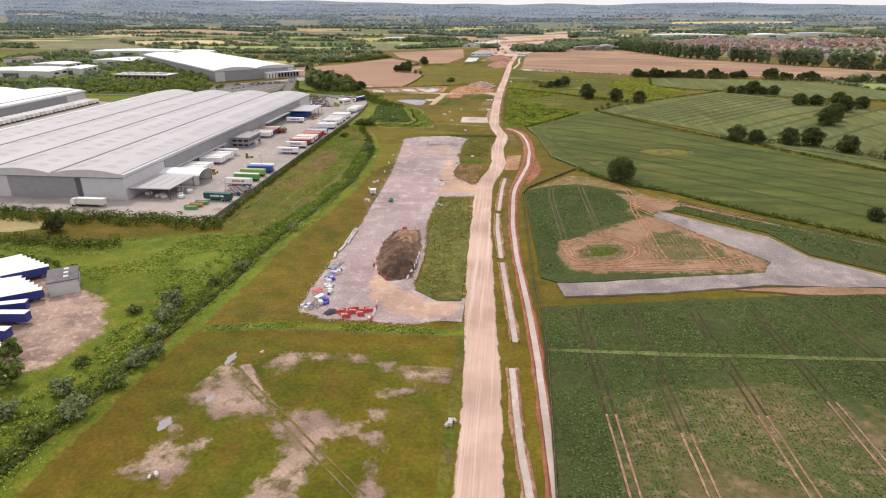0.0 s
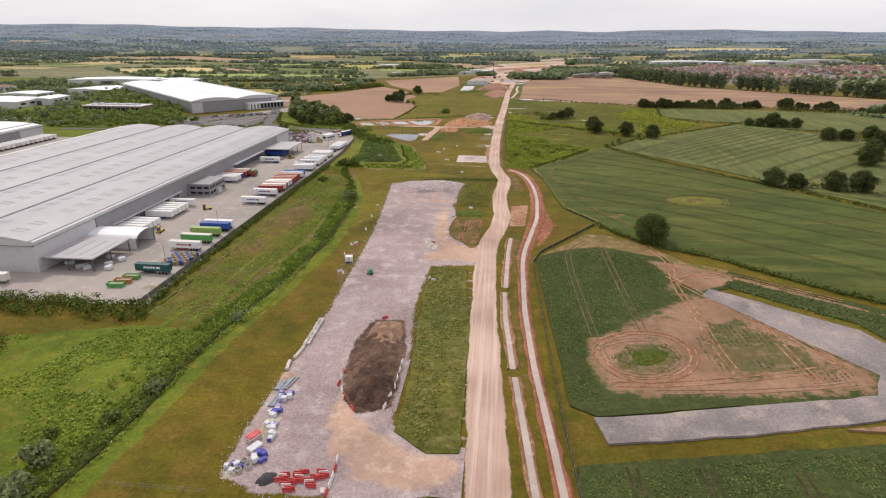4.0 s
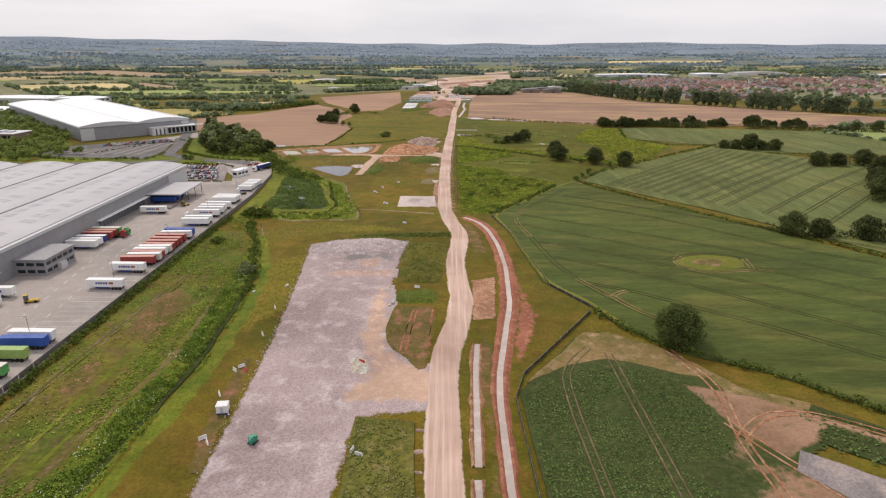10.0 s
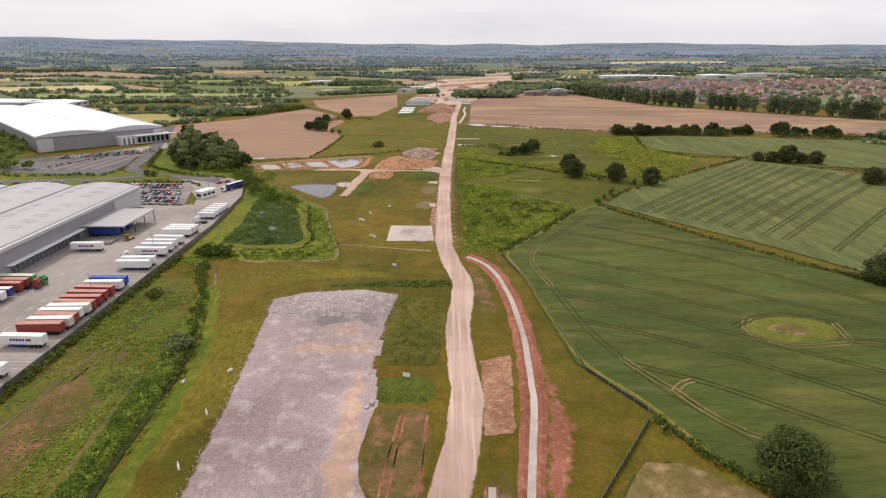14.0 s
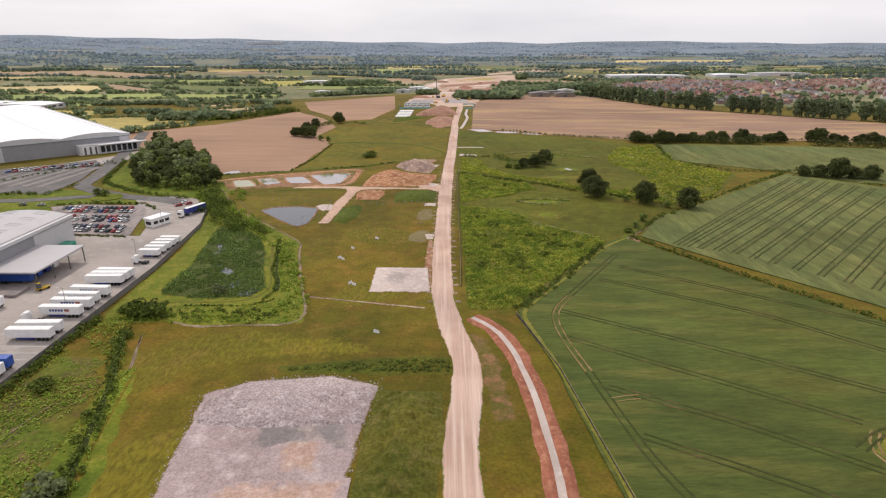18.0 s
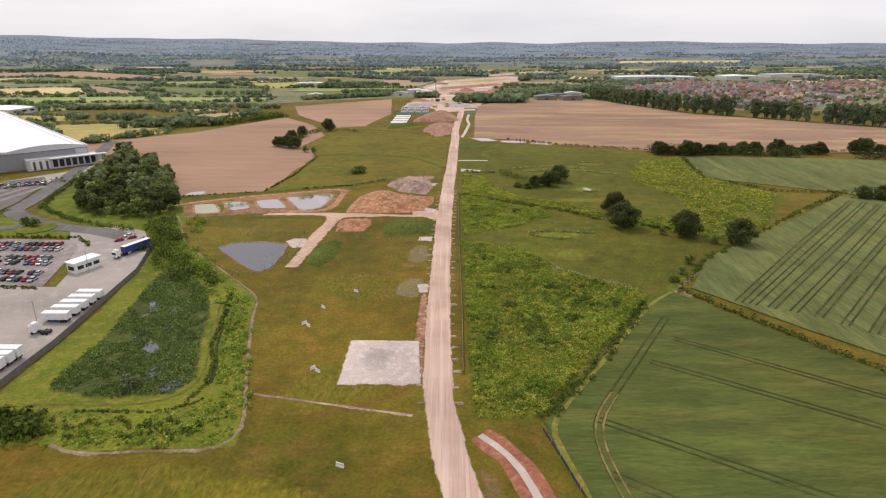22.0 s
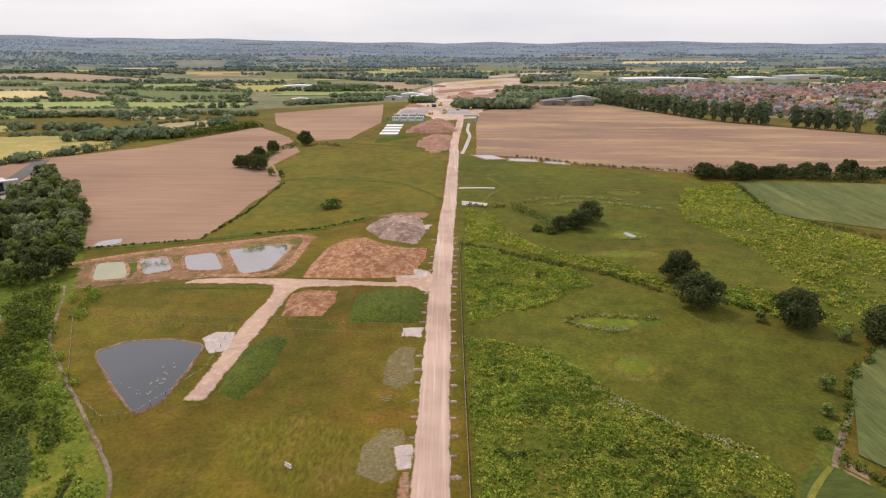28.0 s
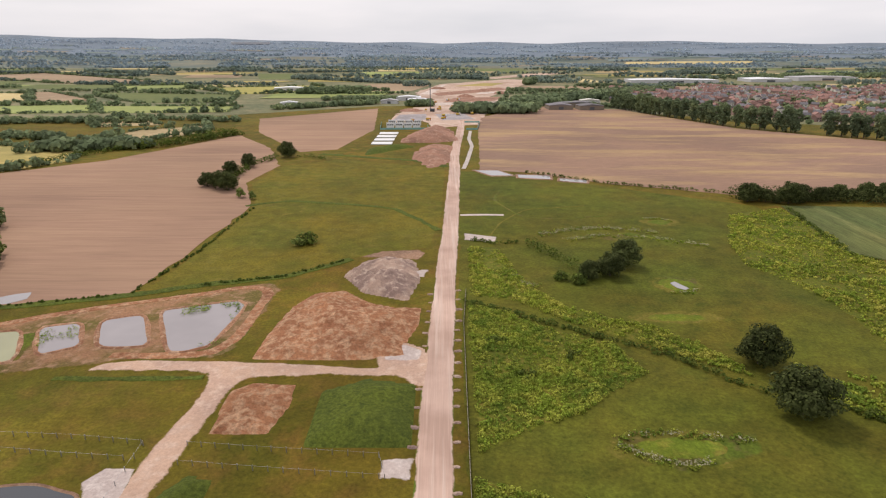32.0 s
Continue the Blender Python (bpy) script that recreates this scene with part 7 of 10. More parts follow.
for k, x, y, s, lb in (("oak_a", 90, 648, 0.95, "dark round oak in the marsh meadow"), ("oak_a", 88.5, 624, 1.0, "dark round oak in the marsh meadow"), ("oak_a", 114, 609, 0.98, "dark spreading oak beside a farm hedge"),
                       ("oak_b", 134, 598, 1.05, "dark oak on the corner of a field"), ("oak_b", 66, 716, 0.85, "dark tree above a thicket"), ("oak_b", 75, 727, 1.0, "dark tree above a thicket"), ("oak_b", 57, 713, 0.65, "dark tree above a thicket"),
                       ("small", 104, 612, 0.8, "small round hawthorn in the meadow"), ("bush_a", 52, 708, 1.2, "dark low thicket bush"), ("bush_a", 46, 712, 1.1, "dark low thicket bush"), ("small", 123, 599, 0.9, "small hawthorn in a hedge"),
                       ("small", 101, 572, 0.9, "small hawthorn beside a farm track"), ("small", 94, 560, 0.7, "small hawthorn beside a farm track"), ("bush_a", 88, 552, 0.8, "dark bush beside a farm track"),
                       ("oak_a", 166, 427, 0.9, "dark round oak in a hedgerow"), ("oak_b", 178, 424, 0.8, "dark round oak in a hedgerow"), ("oak_a", 197, 419, 0.9, "dark round oak in a hedgerow"), ("oak_a", 211, 417, 1.0, "dark round oak in a hedgerow"), ("oak_b", 224, 398, 1.0, "dark round oak in a hedgerow"),
                       ("oak_a", 240, 372, 1.0, "dark round oak in a hedgerow"), ("oak_a", 258, 496, 1.1, "dark oak between two fields"), ("oak_a", 270, 515, 1.0, "dark oak between two fields"), ("oak_b", 285, 540, 1.0, "dark oak between two fields"),
                       ("oak_a", 303, 565, 1.1, "dark oak between two fields"), ("oak_b", 329, 585, 1.0, "dark oak between two fields"), ("oak_a", 247, 683, 0.6, "dark tree of a field clump"), ("oak_b", 257, 681, 0.75, "dark tree of a field clump"),
                       ("oak_a", 267, 677, 1.1, "dark tree of a field clump"), ("oak_b", 277, 675, 0.7, "dark tree of a field clump"), ("oak_a", 287, 672, 0.8, "dark tree of a field clump"), ("oak_b", 282, 601, 1.0, "dark oak on a field edge"),
                       ("oak_b", 296, 600, 0.9, "dark oak on a field edge"), ("oak_a", 318, 603, 1.0, "dark oak on a field edge"), ("oak_b", 168, 262, 0.55, "low dark tree in a hedge"), ("oak_a", -177, 213, 0.6, "round dark tree over a thicket"),
                       ("oak_b", -140, 866, 1.0, "dark tree of a field-corner clump"), ("oak_a", -133, 862, 0.9, "dark tree of a field-corner clump"), ("oak_b", -150, 872, 0.8, "dark tree of a field-corner clump"), ("oak_b", -146, 905, 0.9, "dark tree of a field-corner clump"),
                       ("oak_b", -143, 935, 0.9, "dark tree of a field-corner clump"), ("oak_a", -124, 975, 1.0, "tall dark tree by a ruined hedge"), ("small", -119, 842, 1.2, "small tree on the field edge"), ("small", -111, 838, 1.0, "small tree on the field edge"),
                       ("bush_a", -61, 756, 1.7, "lone green bush in rough grass"), ("bush_c", -64, 753, 1.5, "lone green bush in rough grass"), ("wood_b", -112, 112, 0.7, "slender tree beside the lorry park"), ("wood_b", -119, 122, 0.6, "slender tree beside the lorry park"),
                       ("bush_b", -81.5, 374, 1.3, "round willow bush beside the brook"), ("bush_a", -107, 413, 1.2, "dark bush on the bank"), ("bush_a", -99, 458, 1.8, "dark spreading thicket beside the reed bed"), ("bush_a", -105, 459, 1.8, "dark spreading thicket beside the reed bed"),
                       ("bush_b", -84, 477, 1.0, "pale willow sapling in the reed bed"), ("oak_b", 450, 640, 1, "dark oak on a field edge"), ("small", -210, 624, 1.0, "young tree on the traffic island"), ("small", -205, 623, 1.0, "young tree on the traffic island")):
    nm = "bush" if k.startswith("bush") else "tree"
    tree(k, x, y, lb, s, 0.0, nm, nm)
for x, y, s in ((-91.8, 147.6, 1.3), (-94, 156, 1.4), (-85.7, 124, 1.2), (-83.5, 129, 1.0), (-85.6, 114, 1.2), (-88, 103, 1.3), (-103, 150, 1.0), (-90, 138, 1.0), (-98, 165, 0.9), (-88, 172, 1.1), (-92, 95, 1.2), (-84, 185, 0.9), (-80, 225, 0.9),
                (-97, 110, 1.1), (-100, 122, 0.9), (-95, 84, 1.3), (-103, 92, 1.2), (-110, 85, 1.3), (-99, 75, 1.3), (-104, 100, 1.2)):
    tree("bush_b" if G.random() < 0.6 else "bush_c", x, y, "round grey-green willow bush beside the brook", s, 0.0, "bush", "bush", "bushes along the brook")

# woods: the copse, the belt behind the warehouses and the far wood
COPSE = [(-200, 652), (-177, 640), (-146, 643), (-152, 668), (-182, 728), (-228, 795), (-262, 832), (-270, 828), (-252, 780), (-230, 705)]
spots = []
for x, y in scatter(COPSE, 0.03):
    if all((x - a) ** 2 + (y - b) ** 2 > 30 for a, b in spots):
        spots.append((x, y))
for x, y in spots[:125]:
    k = "wood_c" if y > 680 and G.random() < 0.65 else ("wood_b" if G.random() < 0.5 else "wood_a")
    tree(k, x, y, "grey-green willow in the dense copse" if k == "wood_c" else "leafy tree in the dense copse", G.uniform(0.65, 1.0), group="trees of the copse")
cop = scatter(COPSE, 0.022)
tagged(part("understorey", quad_mesh("understorey", *lobes_cloud([(x, y, G.uniform(1.5, 5.5)) for x, y in cop], G.uniform(1.6, 3.2, len(cop)), 45 * len(cop), 1.1), LEAF_ASH)), "dense leafy undergrowth filling the copse", "undergrowth", kind="stuff")
BELT = [(-560, 660), (-500, 640), (-420, 606), (-345, 612), (-300, 645), (-330, 660), (-352, 700), (-370, 745), (-480, 860), (-560, 950), (-640, 960), (-520, 800), (-480, 760), (-400, 735), (-396, 700), (-480, 700)]
spots = []
for x, y in scatter(BELT, 0.03):
    if all((x - a) ** 2 + (y - b) ** 2 > 34 for a, b in spots):
        spots.append((x, y))
belt_cs, belt_rs = [], []
for x, y in spots[:420]:
    h = G.uniform(5, 10)
    for _ in range(4):
        belt_cs.append((x + G.uniform(-2, 2), y + G.uniform(-2, 2), h * G.uniform(0.4, 0.75)))
        belt_rs.append(h * G.uniform(0.22, 0.36))
tagged(part("belt_trees", quad_mesh("belt_trees", *lobes_cloud(belt_cs, belt_rs, 55 * len(belt_cs), 1.15), LEAF_ASH)), "belt of leafy trees behind the warehouses", "woodland", kind="stuff")
for i in range(92):
    f = i / 91
    line = [(248, 1372), (276, 1280), (322, 1152), (446, 1034), (560, 948)]
    seg = min(3, int(f * 4))
    g = f * 4 - seg
    if i % 11 in (0, 1) and i > 15:
        continue
    tree("poplar", line[seg][0] + (line[seg + 1][0] - line[seg][0]) * g + G.uniform(-2, 2), line[seg][1] + (line[seg + 1][1] - line[seg][1]) * g + 8 + G.uniform(-5, 5), "tall dark poplar in the row along a tan field", G.uniform(0.95, 1.3),
         group="poplars along the field")
for line, n in (([(177, 832), (194, 830), (216, 833), (240, 836), (265, 834), (296, 834), (317, 837)], 24), ([(343, 838), (366, 834), (400, 824), (506, 778)], 16)):
    for i in range(n):
        f = i / (n - 1) * (len(line) - 1)
        k = min(len(line) - 2, int(f))
        x, y = (a + (b - a) * (f - k) for a, b in zip(line[k], line[k + 1]))
        tree("oak_b", x + G.uniform(-3, 3), y + G.uniform(-3, 3), "dark hedgerow tree along a tan field", G.uniform(0.6, 1.15) * (0.62 if i % 4 == 3 else 1), group="trees of the top hedge")

# hedges and thickets
hedge([(172, 842), (200, 838), (240, 830), (290, 817)], 7, 8.5, 1.2, "tall overgrown hedge along the tan field", LEAF_OAK, size=0.9, leaves=44)
hedge([(330, 812), (420, 795), (520, 770)], 7, 8.0, 1.2, "tall overgrown hedge along the tan field", LEAF_OAK, size=0.9, gap=0.1, leaves=44)
hedge([(243, 684), (268, 678), (292, 671)], 7, 9.0, 1.2, "dark thicket under field trees", LEAF_OAK, size=0.9)
hedge([(278, 602), (300, 601), (322, 603)], 7, 8.0, 1.2, "dark thicket under field trees", LEAF_OAK, size=0.9)
hedge([(86, 544), (110, 504), (138, 462), (200, 379), (270, 290), (345, 182)], 2.0, 2.2, 1.1, "long trimmed hedge between two wheat fields")
hedge([(49, 338), (56, 325), (66, 312), (90, 297), (115, 272), (170, 226), (200, 205), (330, 118)], 2.2, 2.6, 1.0, "thick green hedge along the wheat field")
hedge([(9, 691), (31, 676), (52, 662), (67, 652), (82, 635), (100, 626), (112, 618)], 2.2, 2.0, 1.0, "dark hedge across the marsh meadow")
hedge([(24, 463), (40, 484), (55, 507), (70, 532)], 3.5, 2.2, 1.2, "ragged hedge along the wheat field")
hedge([(88, 546), (112, 578), (145, 607), (190, 650), (240, 693)], 2.5, 2.2, 1.3, "ragged hedge along a farm track", gap=0.35)
hedge([(38, 757), (46, 742), (52, 728), (58, 716), (70, 722)], 6, 4.5, 1.0, "dark thicket of thorn bushes")
hedge([(14, 760), (24, 755), (36, 756)], 2, 2.0, 1.2, "dark thorn hedge by the haul road")
hedge([(60, 915), (110, 878), (183, 848), (340, 845)], 2.5, 2.2, 1.4, "low hedge below a tan field", gap=0.25)
hedge([(176, 738), (185, 790), (192, 822)], 2, 2.4, 1.3, "hedge between scrub and field", gap=0.2)
hedge([(245, 697), (205, 700), (178, 738)], 2, 2.2, 1.3, "hedge between scrub and field", gap=0.2)
hedge([(272, 655), (345, 630), (430, 640)], 3, 3.0, 1.4, "hedge between two green fields")
hedge([(-340, 231), (-260, 234), (-215, 229), (-160, 229), (-120, 226), (-111, 228)], 12, 4.0, 0.4, "broad belt of dark shrubs below the warehouse yard", leaves=30, size=0.7)
hedge([(-114, 230), (-115.5, 270), (-116, 340), (-116, 400), (-116, 455)], 2.6, 2.8, 0.8, "planted shrub hedge along the yard fence", leaves=30)
hedge([(-200, 200), (-171, 200), (-158, 198), (-142, 202)], 7, 4.5, 0.6, "spreading thicket of dark thorn and willow", size=0.7)
hedge([(-190, 186), (-165, 184), (-140, 178)], 3, 2.0, 1.0, "low scrub along the lorry park", gap=0.2)
hedge([(x - 2, y) for x, y in BROOK[:7]], 6, 1.9, 0.35, "overgrown green growth along the brook", LEAF_ASH, leaves=26, size=0.45, gap=0.3)
hedge([(x - 8, y) for x, y in BROOK[:7]], 14, 1.6, 0.4, "bright green scrub along the brook", LEAF_RANK, leaves=24, size=0.45, gap=0.2)
thicket("reeds", [(x - 0.8, y) for x, y in BROOK[6:11]] + [(x - 7.5 + 1.5 * math.sin(y * 0.05), y) for x, y in reversed(BROOK[6:11])], 1.3, 0.8, 1.4, 26, 0.36, LEAF_BANK, "dense green reeds along the brook", gap=-0.4, seed=13)
for dx, gp in ((-1.5, -0.3), (1.9, -0.12)):
    thicket("reeds", [(x + dx - 0.6, y) for x, y in BROOK] + [(x + dx + 0.6, y) for x, y in reversed(BROOK)], 1.3, 0.3, 0.7, 18, 0.34, LEAF_RANK, "green reeds leaning over the brook", gap=gp, scale=0.12, seed=15 + dx)
hedge([(x - 3.2, y) for x, y in BROOK[5:10]], 5.0, 1.7, 0.6, "tall green reeds and growth along the brook", LEAF_RANK, leaves=26, size=0.45)
hedge(BROOK[9:], 4.5, 2.2, 0.8, "bushes and reeds along the brook", leaves=24)
hedge([(-112, 462), (-95, 455), (-75, 455), (-56, 457), (-53, 470), (-60, 492), (-68, 514), (-74, 530), (-90, 550), (-108, 570), (-122, 586), (-134, 600)], 8, 1.9, 0.8, "bright green bushes and rank growth ringing the reed bed", LEAF_RANK, gap=0.2, leaves=24)
hedge([(-136, 596), (-122, 580), (-104, 560), (-88, 544)], 12, 4.5, 0.7, "dense young woodland edge by the footpath", leaves=30, size=0.8, gap=0.1)
hedge([(-148, 636), (-138, 616), (-124, 596)], 12, 5.0, 0.6, "dense young woodland edge by the footpath", leaves=30, size=0.8)
hedge([(-160, 684.5), (-113, 697.5), (-106, 745), (-104, 818)], 1.5, 1.2, 1.2, "low hedge along the ploughed field", gap=0.3)
hedge([(-90, 706), (-62, 715), (-40, 733)], 1.8, 1.4, 1.4, "low green growth along a ditch", gap=0.3)
hedge([(-150, 872), (-140, 900), (-144, 940), (-130, 968)], 6, 5.0, 1.4, "dark thicket at the corner of the ploughed field", size=0.9)
hedge([(-420, 800), (-330, 884), (-300, 975), (-262, 1025), (-215, 1090), (-200, 1105)], 6, 5.0, 1.6, "tall hedge along the ploughed field", size=1.0)
hedge([(-262, 1012), (-250, 1030), (-230, 1060), (-205, 1100)], 16, 9.0, 1.2, "dark wood at the corner of the ploughed field", size=1.3, leaves=34)
hedge([(-118, 978), (-100, 972), (-90, 965)], 3, 3.0, 1.4, "dark scrub round an old ruin")
hedge([(-346, 640), (-300, 622), (-262, 628), (-243, 626), (-240, 655)], 3, 2.4, 1.2, "planted shrubs along a car park", LEAF_HEDGE, gap=0.25)
hedge([(-222, 603), (-206, 606), (-172, 605), (-160, 592)], 2, 1.6, 1.2, "clipped shrubs along the staff car park", gap=0.2)
hedge([(-186, 546.5), (-151, 543)], 1.6, 1.3, 1.0, "clipped shrubs along the staff car park")
hedge([(-300, 655), (-262, 735), (-250, 720)], 3, 2.0, 1.5, "planted shrubs along a car park", gap=0.4)

# tall weeds, scrub, reeds and crops
thicket("scrub", [(7.5, 601), (25.4, 594.6), (37.2, 582.7), (50.6, 557.2), (71.2, 544.4), (72.5, 537), (50.9, 504), (33.2, 481), (25.7, 468), (21, 463.5), (7.5, 464)], 1.25, 0.45, 1.1, 24, 0.4, LEAF_SCRUB, "dense yellow-green bracken and tall weeds", gap=-0.75)
thicket("scrub", [(9.5, 689), (23.1, 681), (38.8, 666.7), (51.4, 660), (57.5, 643), (45.8, 634.5), (34.7, 624.5), (19.8, 616.7), (9, 609), (9, 640)], 1.2, 0.45, 1.05, 22, 0.42, LEAF_SCRUB, "dense yellow-green bracken and tall weeds", gap=-0.75, seed=3)
thicket("scrub", [(12.2, 750), (24.8, 750), (32, 708.6), (41, 688.5), (55.6, 678), (71.3, 668.6), (83.6, 649.1), (85.5, 640), (66, 655.7), (42, 674.6), (25, 692.8), (11, 696)], 0.95, 0.45, 1.05, 18, 0.48, LEAF_BRACKEN, "dense yellow-green bracken and tall weeds", gap=-0.45, seed=5)
thicket("scrub", [(153, 803.7), (186.2, 815.2), (185, 770), (178, 740), (200, 690), (165, 632), (141, 609), (132, 630), (137.1, 687.8), (132.9, 708.5), (124.6, 726.8), (131.1, 756.1)], 0.5, 0.45, 1.1, 12, 0.62, LEAF_BRACKEN, "yellow-green scrub below the far hedge", gap=-0.45, seed=7)
thicket("scrub", [(92, 636), (100, 648), (118, 640), (134, 612), (128, 604), (112, 614)], 0.6, 0.45, 1.1, 18, 0.55, LEAF_SCRUB, "yellow-green scrub under the oaks", gap=-0.25, seed=8)
hedge([(30, 520), (26, 512), (34, 505)], 9, 3.0, 0.9, "young green saplings in the scrub", LEAF_HEDGE, name="saplings")
for x, y in ((13, 505), (20, 528), (38, 545), (29, 500), (16, 575), (40, 518), (48, 545), (22, 640), (36, 652), (15, 660)):
    hedge([(x, y), (x + 4, y + 3)], 4, 1.9, 0.5, "young green saplings in the scrub", LEAF_HEDGE, name="saplings")
hedge([(22, 560), (26, 566)], 5, 2.6, 0.8, "young green saplings in the scrub", LEAF_HEDGE, name="saplings")
hedge([(18, 545), (12, 548)], 6, 2.0, 0.9, "young green saplings in the scrub", LEAF_HEDGE, name="saplings")
hedge([(44, 535), (56, 528), (60, 534)], 6, 2.0, 0.9, "young green saplings in the scrub", LEAF_HEDGE, name="saplings")
undergrowth("reeds", [(-104.5, 475.5), (-106, 486), (-105.5, 508), (-110.5, 536), (-113, 558), (-103, 562), (-88, 542), (-79, 520), (-74.5, 501), (-68, 482), (-71, 473.8), (-88, 471.5)], 1.5, 1.0, 5, 0.5, LEAF_REED, "dark reeds and rushes in shallow water", 0.3, 0.12, 0.3, z=0.25)
undergrowth("rough_growth", [(-88, 222), (-80, 214), (-74, 235), (-74, 262), (-75.5, 310), (-77, 370), (-88, 425), (-93, 420), (-86, 370), (-85, 310), (-86, 250)], 1.3, 0.4, 4, 0.5, LEAF_RANK, "rank grass and reeds along the brook", 0.3, 0.08)
LEAF_TAWNY = natural("tawny_grass_tufts", (0.36, 0.29, 0.085), (0.27, 0.25, 0.06), (0.45, 0.35, 0.14), 0.05, 0.3, 1, contrast=0.35, island=0.4, bump=0, through_light=0.35)
undergrowth("rough_growth", [(-112, 228), (-100, 224), (-89, 224), (-86, 250), (-85, 310), (-86, 370), (-93, 410), (-100, 428), (-113, 428), (-114, 330)], 0.5, 0.3, 4, 0.4, LEAF_TAWNY, "tawny tufts of rough grass on the bank", 0.5, 0.07, seed=21, z=0.25)
undergrowth("rough_growth", [(-112, 228), (-100, 224), (-89, 224), (-86, 250), (-85, 310), (-86, 370), (-93, 410), (-100, 428), (-113, 428), (-114, 330)], 0.5, 0.3, 4, 0.42, LEAF_RANK, "green tufts of rough grass on the bank", 0.55, 0.05, seed=25, z=0.25)
undergrowth("rough_growth", [(-116, 372), (-86, 372), (-94, 420), (-101, 444), (-104, 456), (-116, 456)], 1.2, 0.5, 4, 0.45, LEAF_RANK, "lush green growth on the bank", 0.3, 0.06, seed=31, z=0.25)
undergrowth("rough_growth", [(-92, 226), (-86, 226), (-84, 262), (-84, 310), (-85, 372), (-96, 412), (-100, 400), (-95, 372), (-92, 310), (-92, 262)], 1.1, 0.4, 4, 0.42, LEAF_RANK, "lush green growth on the bank", 0.35, 0.05, seed=35, z=0.25)
undergrowth("rough_growth", [(-190, 196), (-112, 216), (-84, 216), (-85, 194), (-87, 152), (-91, 110), (-93, 62), (-104, 62), (-100, 130), (-112, 160), (-140, 176)], 1.1, 0.5, 4, 0.5, LEAF_RANK, "rank green meadow growth and bramble", 0.42, 0.05, seed=2)
undergrowth("rough_growth", [(-23.5, 277), (-10, 274.5), (-6, 215), (-5, 170), (-12, 169), (-19.8, 175), (-19.8, 199), (-22.4, 240)], 1.3, 0.35, 4, 0.4, natural("pale_tufts", (0.26, 0.27, 0.075), (0.19, 0.22, 0.055), (0.34, 0.30, 0.12), 0.05, 0.3, 1, contrast=0.3, island=0.4, bump=0, through_light=0.35), "coarse pale grass tufts", 0.3, 0.07, z=0.5)
undergrowth("weeds", [(-78, 142), (-50, 146), (-3, 147), (-3, 150), (-30, 150), (-55, 149.5), (-77, 145)], 2.0, 0.5, 5, 0.42, LEAF_RANK, "tall green weeds along a drain", 0.35, 0.08, z=0.12)
undergrowth("weeds", [(-46, 423), (-20, 428), (0, 429), (1, 422), (-18, 422)], 1.2, 0.6, 5, 0.5, LEAF_HEDGE, "tall green weeds at the end of the stone platform", 0.3, 0.08, z=0.3)
undergrowth("crop_leaves", [(21, 163), (132, 187), (145, 150), (140, 62), (22, 62)], 2.3, 0.2, 3, 0.4, LEAF_MAIZE, "broad crop leaves in close rows", 0.2, 0.05, z=0.5, rows=0.9,
            clear=([(31.5, 166.5), (34, 90), (35, 45)], [(47, 168), (48.8, 91), (50, 45)], [(66, 169), (67.8, 93), (69, 45)], [(84.6, 173), (85.6, 104), (87, 45)], [(103.5, 178), (107.2, 143), (108, 60)], [(122, 180), (125, 120), (126, 60)]))
undergrowth("crop_leaves", [(18.5, 286), (21.5, 190), (29, 190), (29, 222), (38, 229), (46, 240), (58, 250), (62, 262), (66, 290), (52, 301), (34, 299)], 2.8, 0.2, 3, 0.4, LEAF_MAIZE, "broad crop leaves in close rows", 0.1, 0.06, z=0.4, rows=0.8,
            clear=([(30.9, 299), (30.5, 277.1), (31.3, 246.9), (32, 224.3)], [(46.4, 308.9), (46.6, 274.4), (46.8, 248.4), (47.6, 228)], [(64.8, 310.7), (71.2, 290.3), (66.3, 268.1)]))
undergrowth("crop_leaves", [(64, 238), (78, 242), (98, 214), (96, 204), (66, 202), (62, 215)], 0.9, 0.2, 3, 0.4, LEAF_MAIZE, "thin broken rows of crop leaves on soil", 0.5, 0.09, z=0.5, rows=1.6, seed=4)
undergrowth("crop_leaves", [(35, 213), (42, 221), (52, 222), (55, 214), (51, 207), (40, 203), (34, 206)], 1.4, 0.2, 3, 0.4, LEAF_MAIZE, "thin crop inside a ring of wheel tracks", 0.4, 0.12, z=0.5, seed=6)
undergrowth("crop_leaves", [(84, 266), (116, 239), (138, 214), (170, 201), (190, 180), (230, 165), (120, 258), (86, 284)], 0.6, 0.3, 3, 0.65, LEAF_MAIZE, "broad crop leaves in close rows", 0.2, 0.06, z=0.35)
DEAD = natural("dead_umbels", (0.44, 0.40, 0.27), (0.27, 0.27, 0.12), (0.54, 0.50, 0.38), 0.1, 0.5, 1, contrast=0.3, island=0.4, bump=0, through_light=0.35)
undergrowth("dead_growth", [(27, 596), (33, 588), (41, 573), (55, 558), (70, 547), (69, 543), (52, 553), (38, 569), (30, 584)], 1.0, 0.35, 4, 0.5, DEAD, "pale flowering weeds along old spoil", 0.55, 0.12)

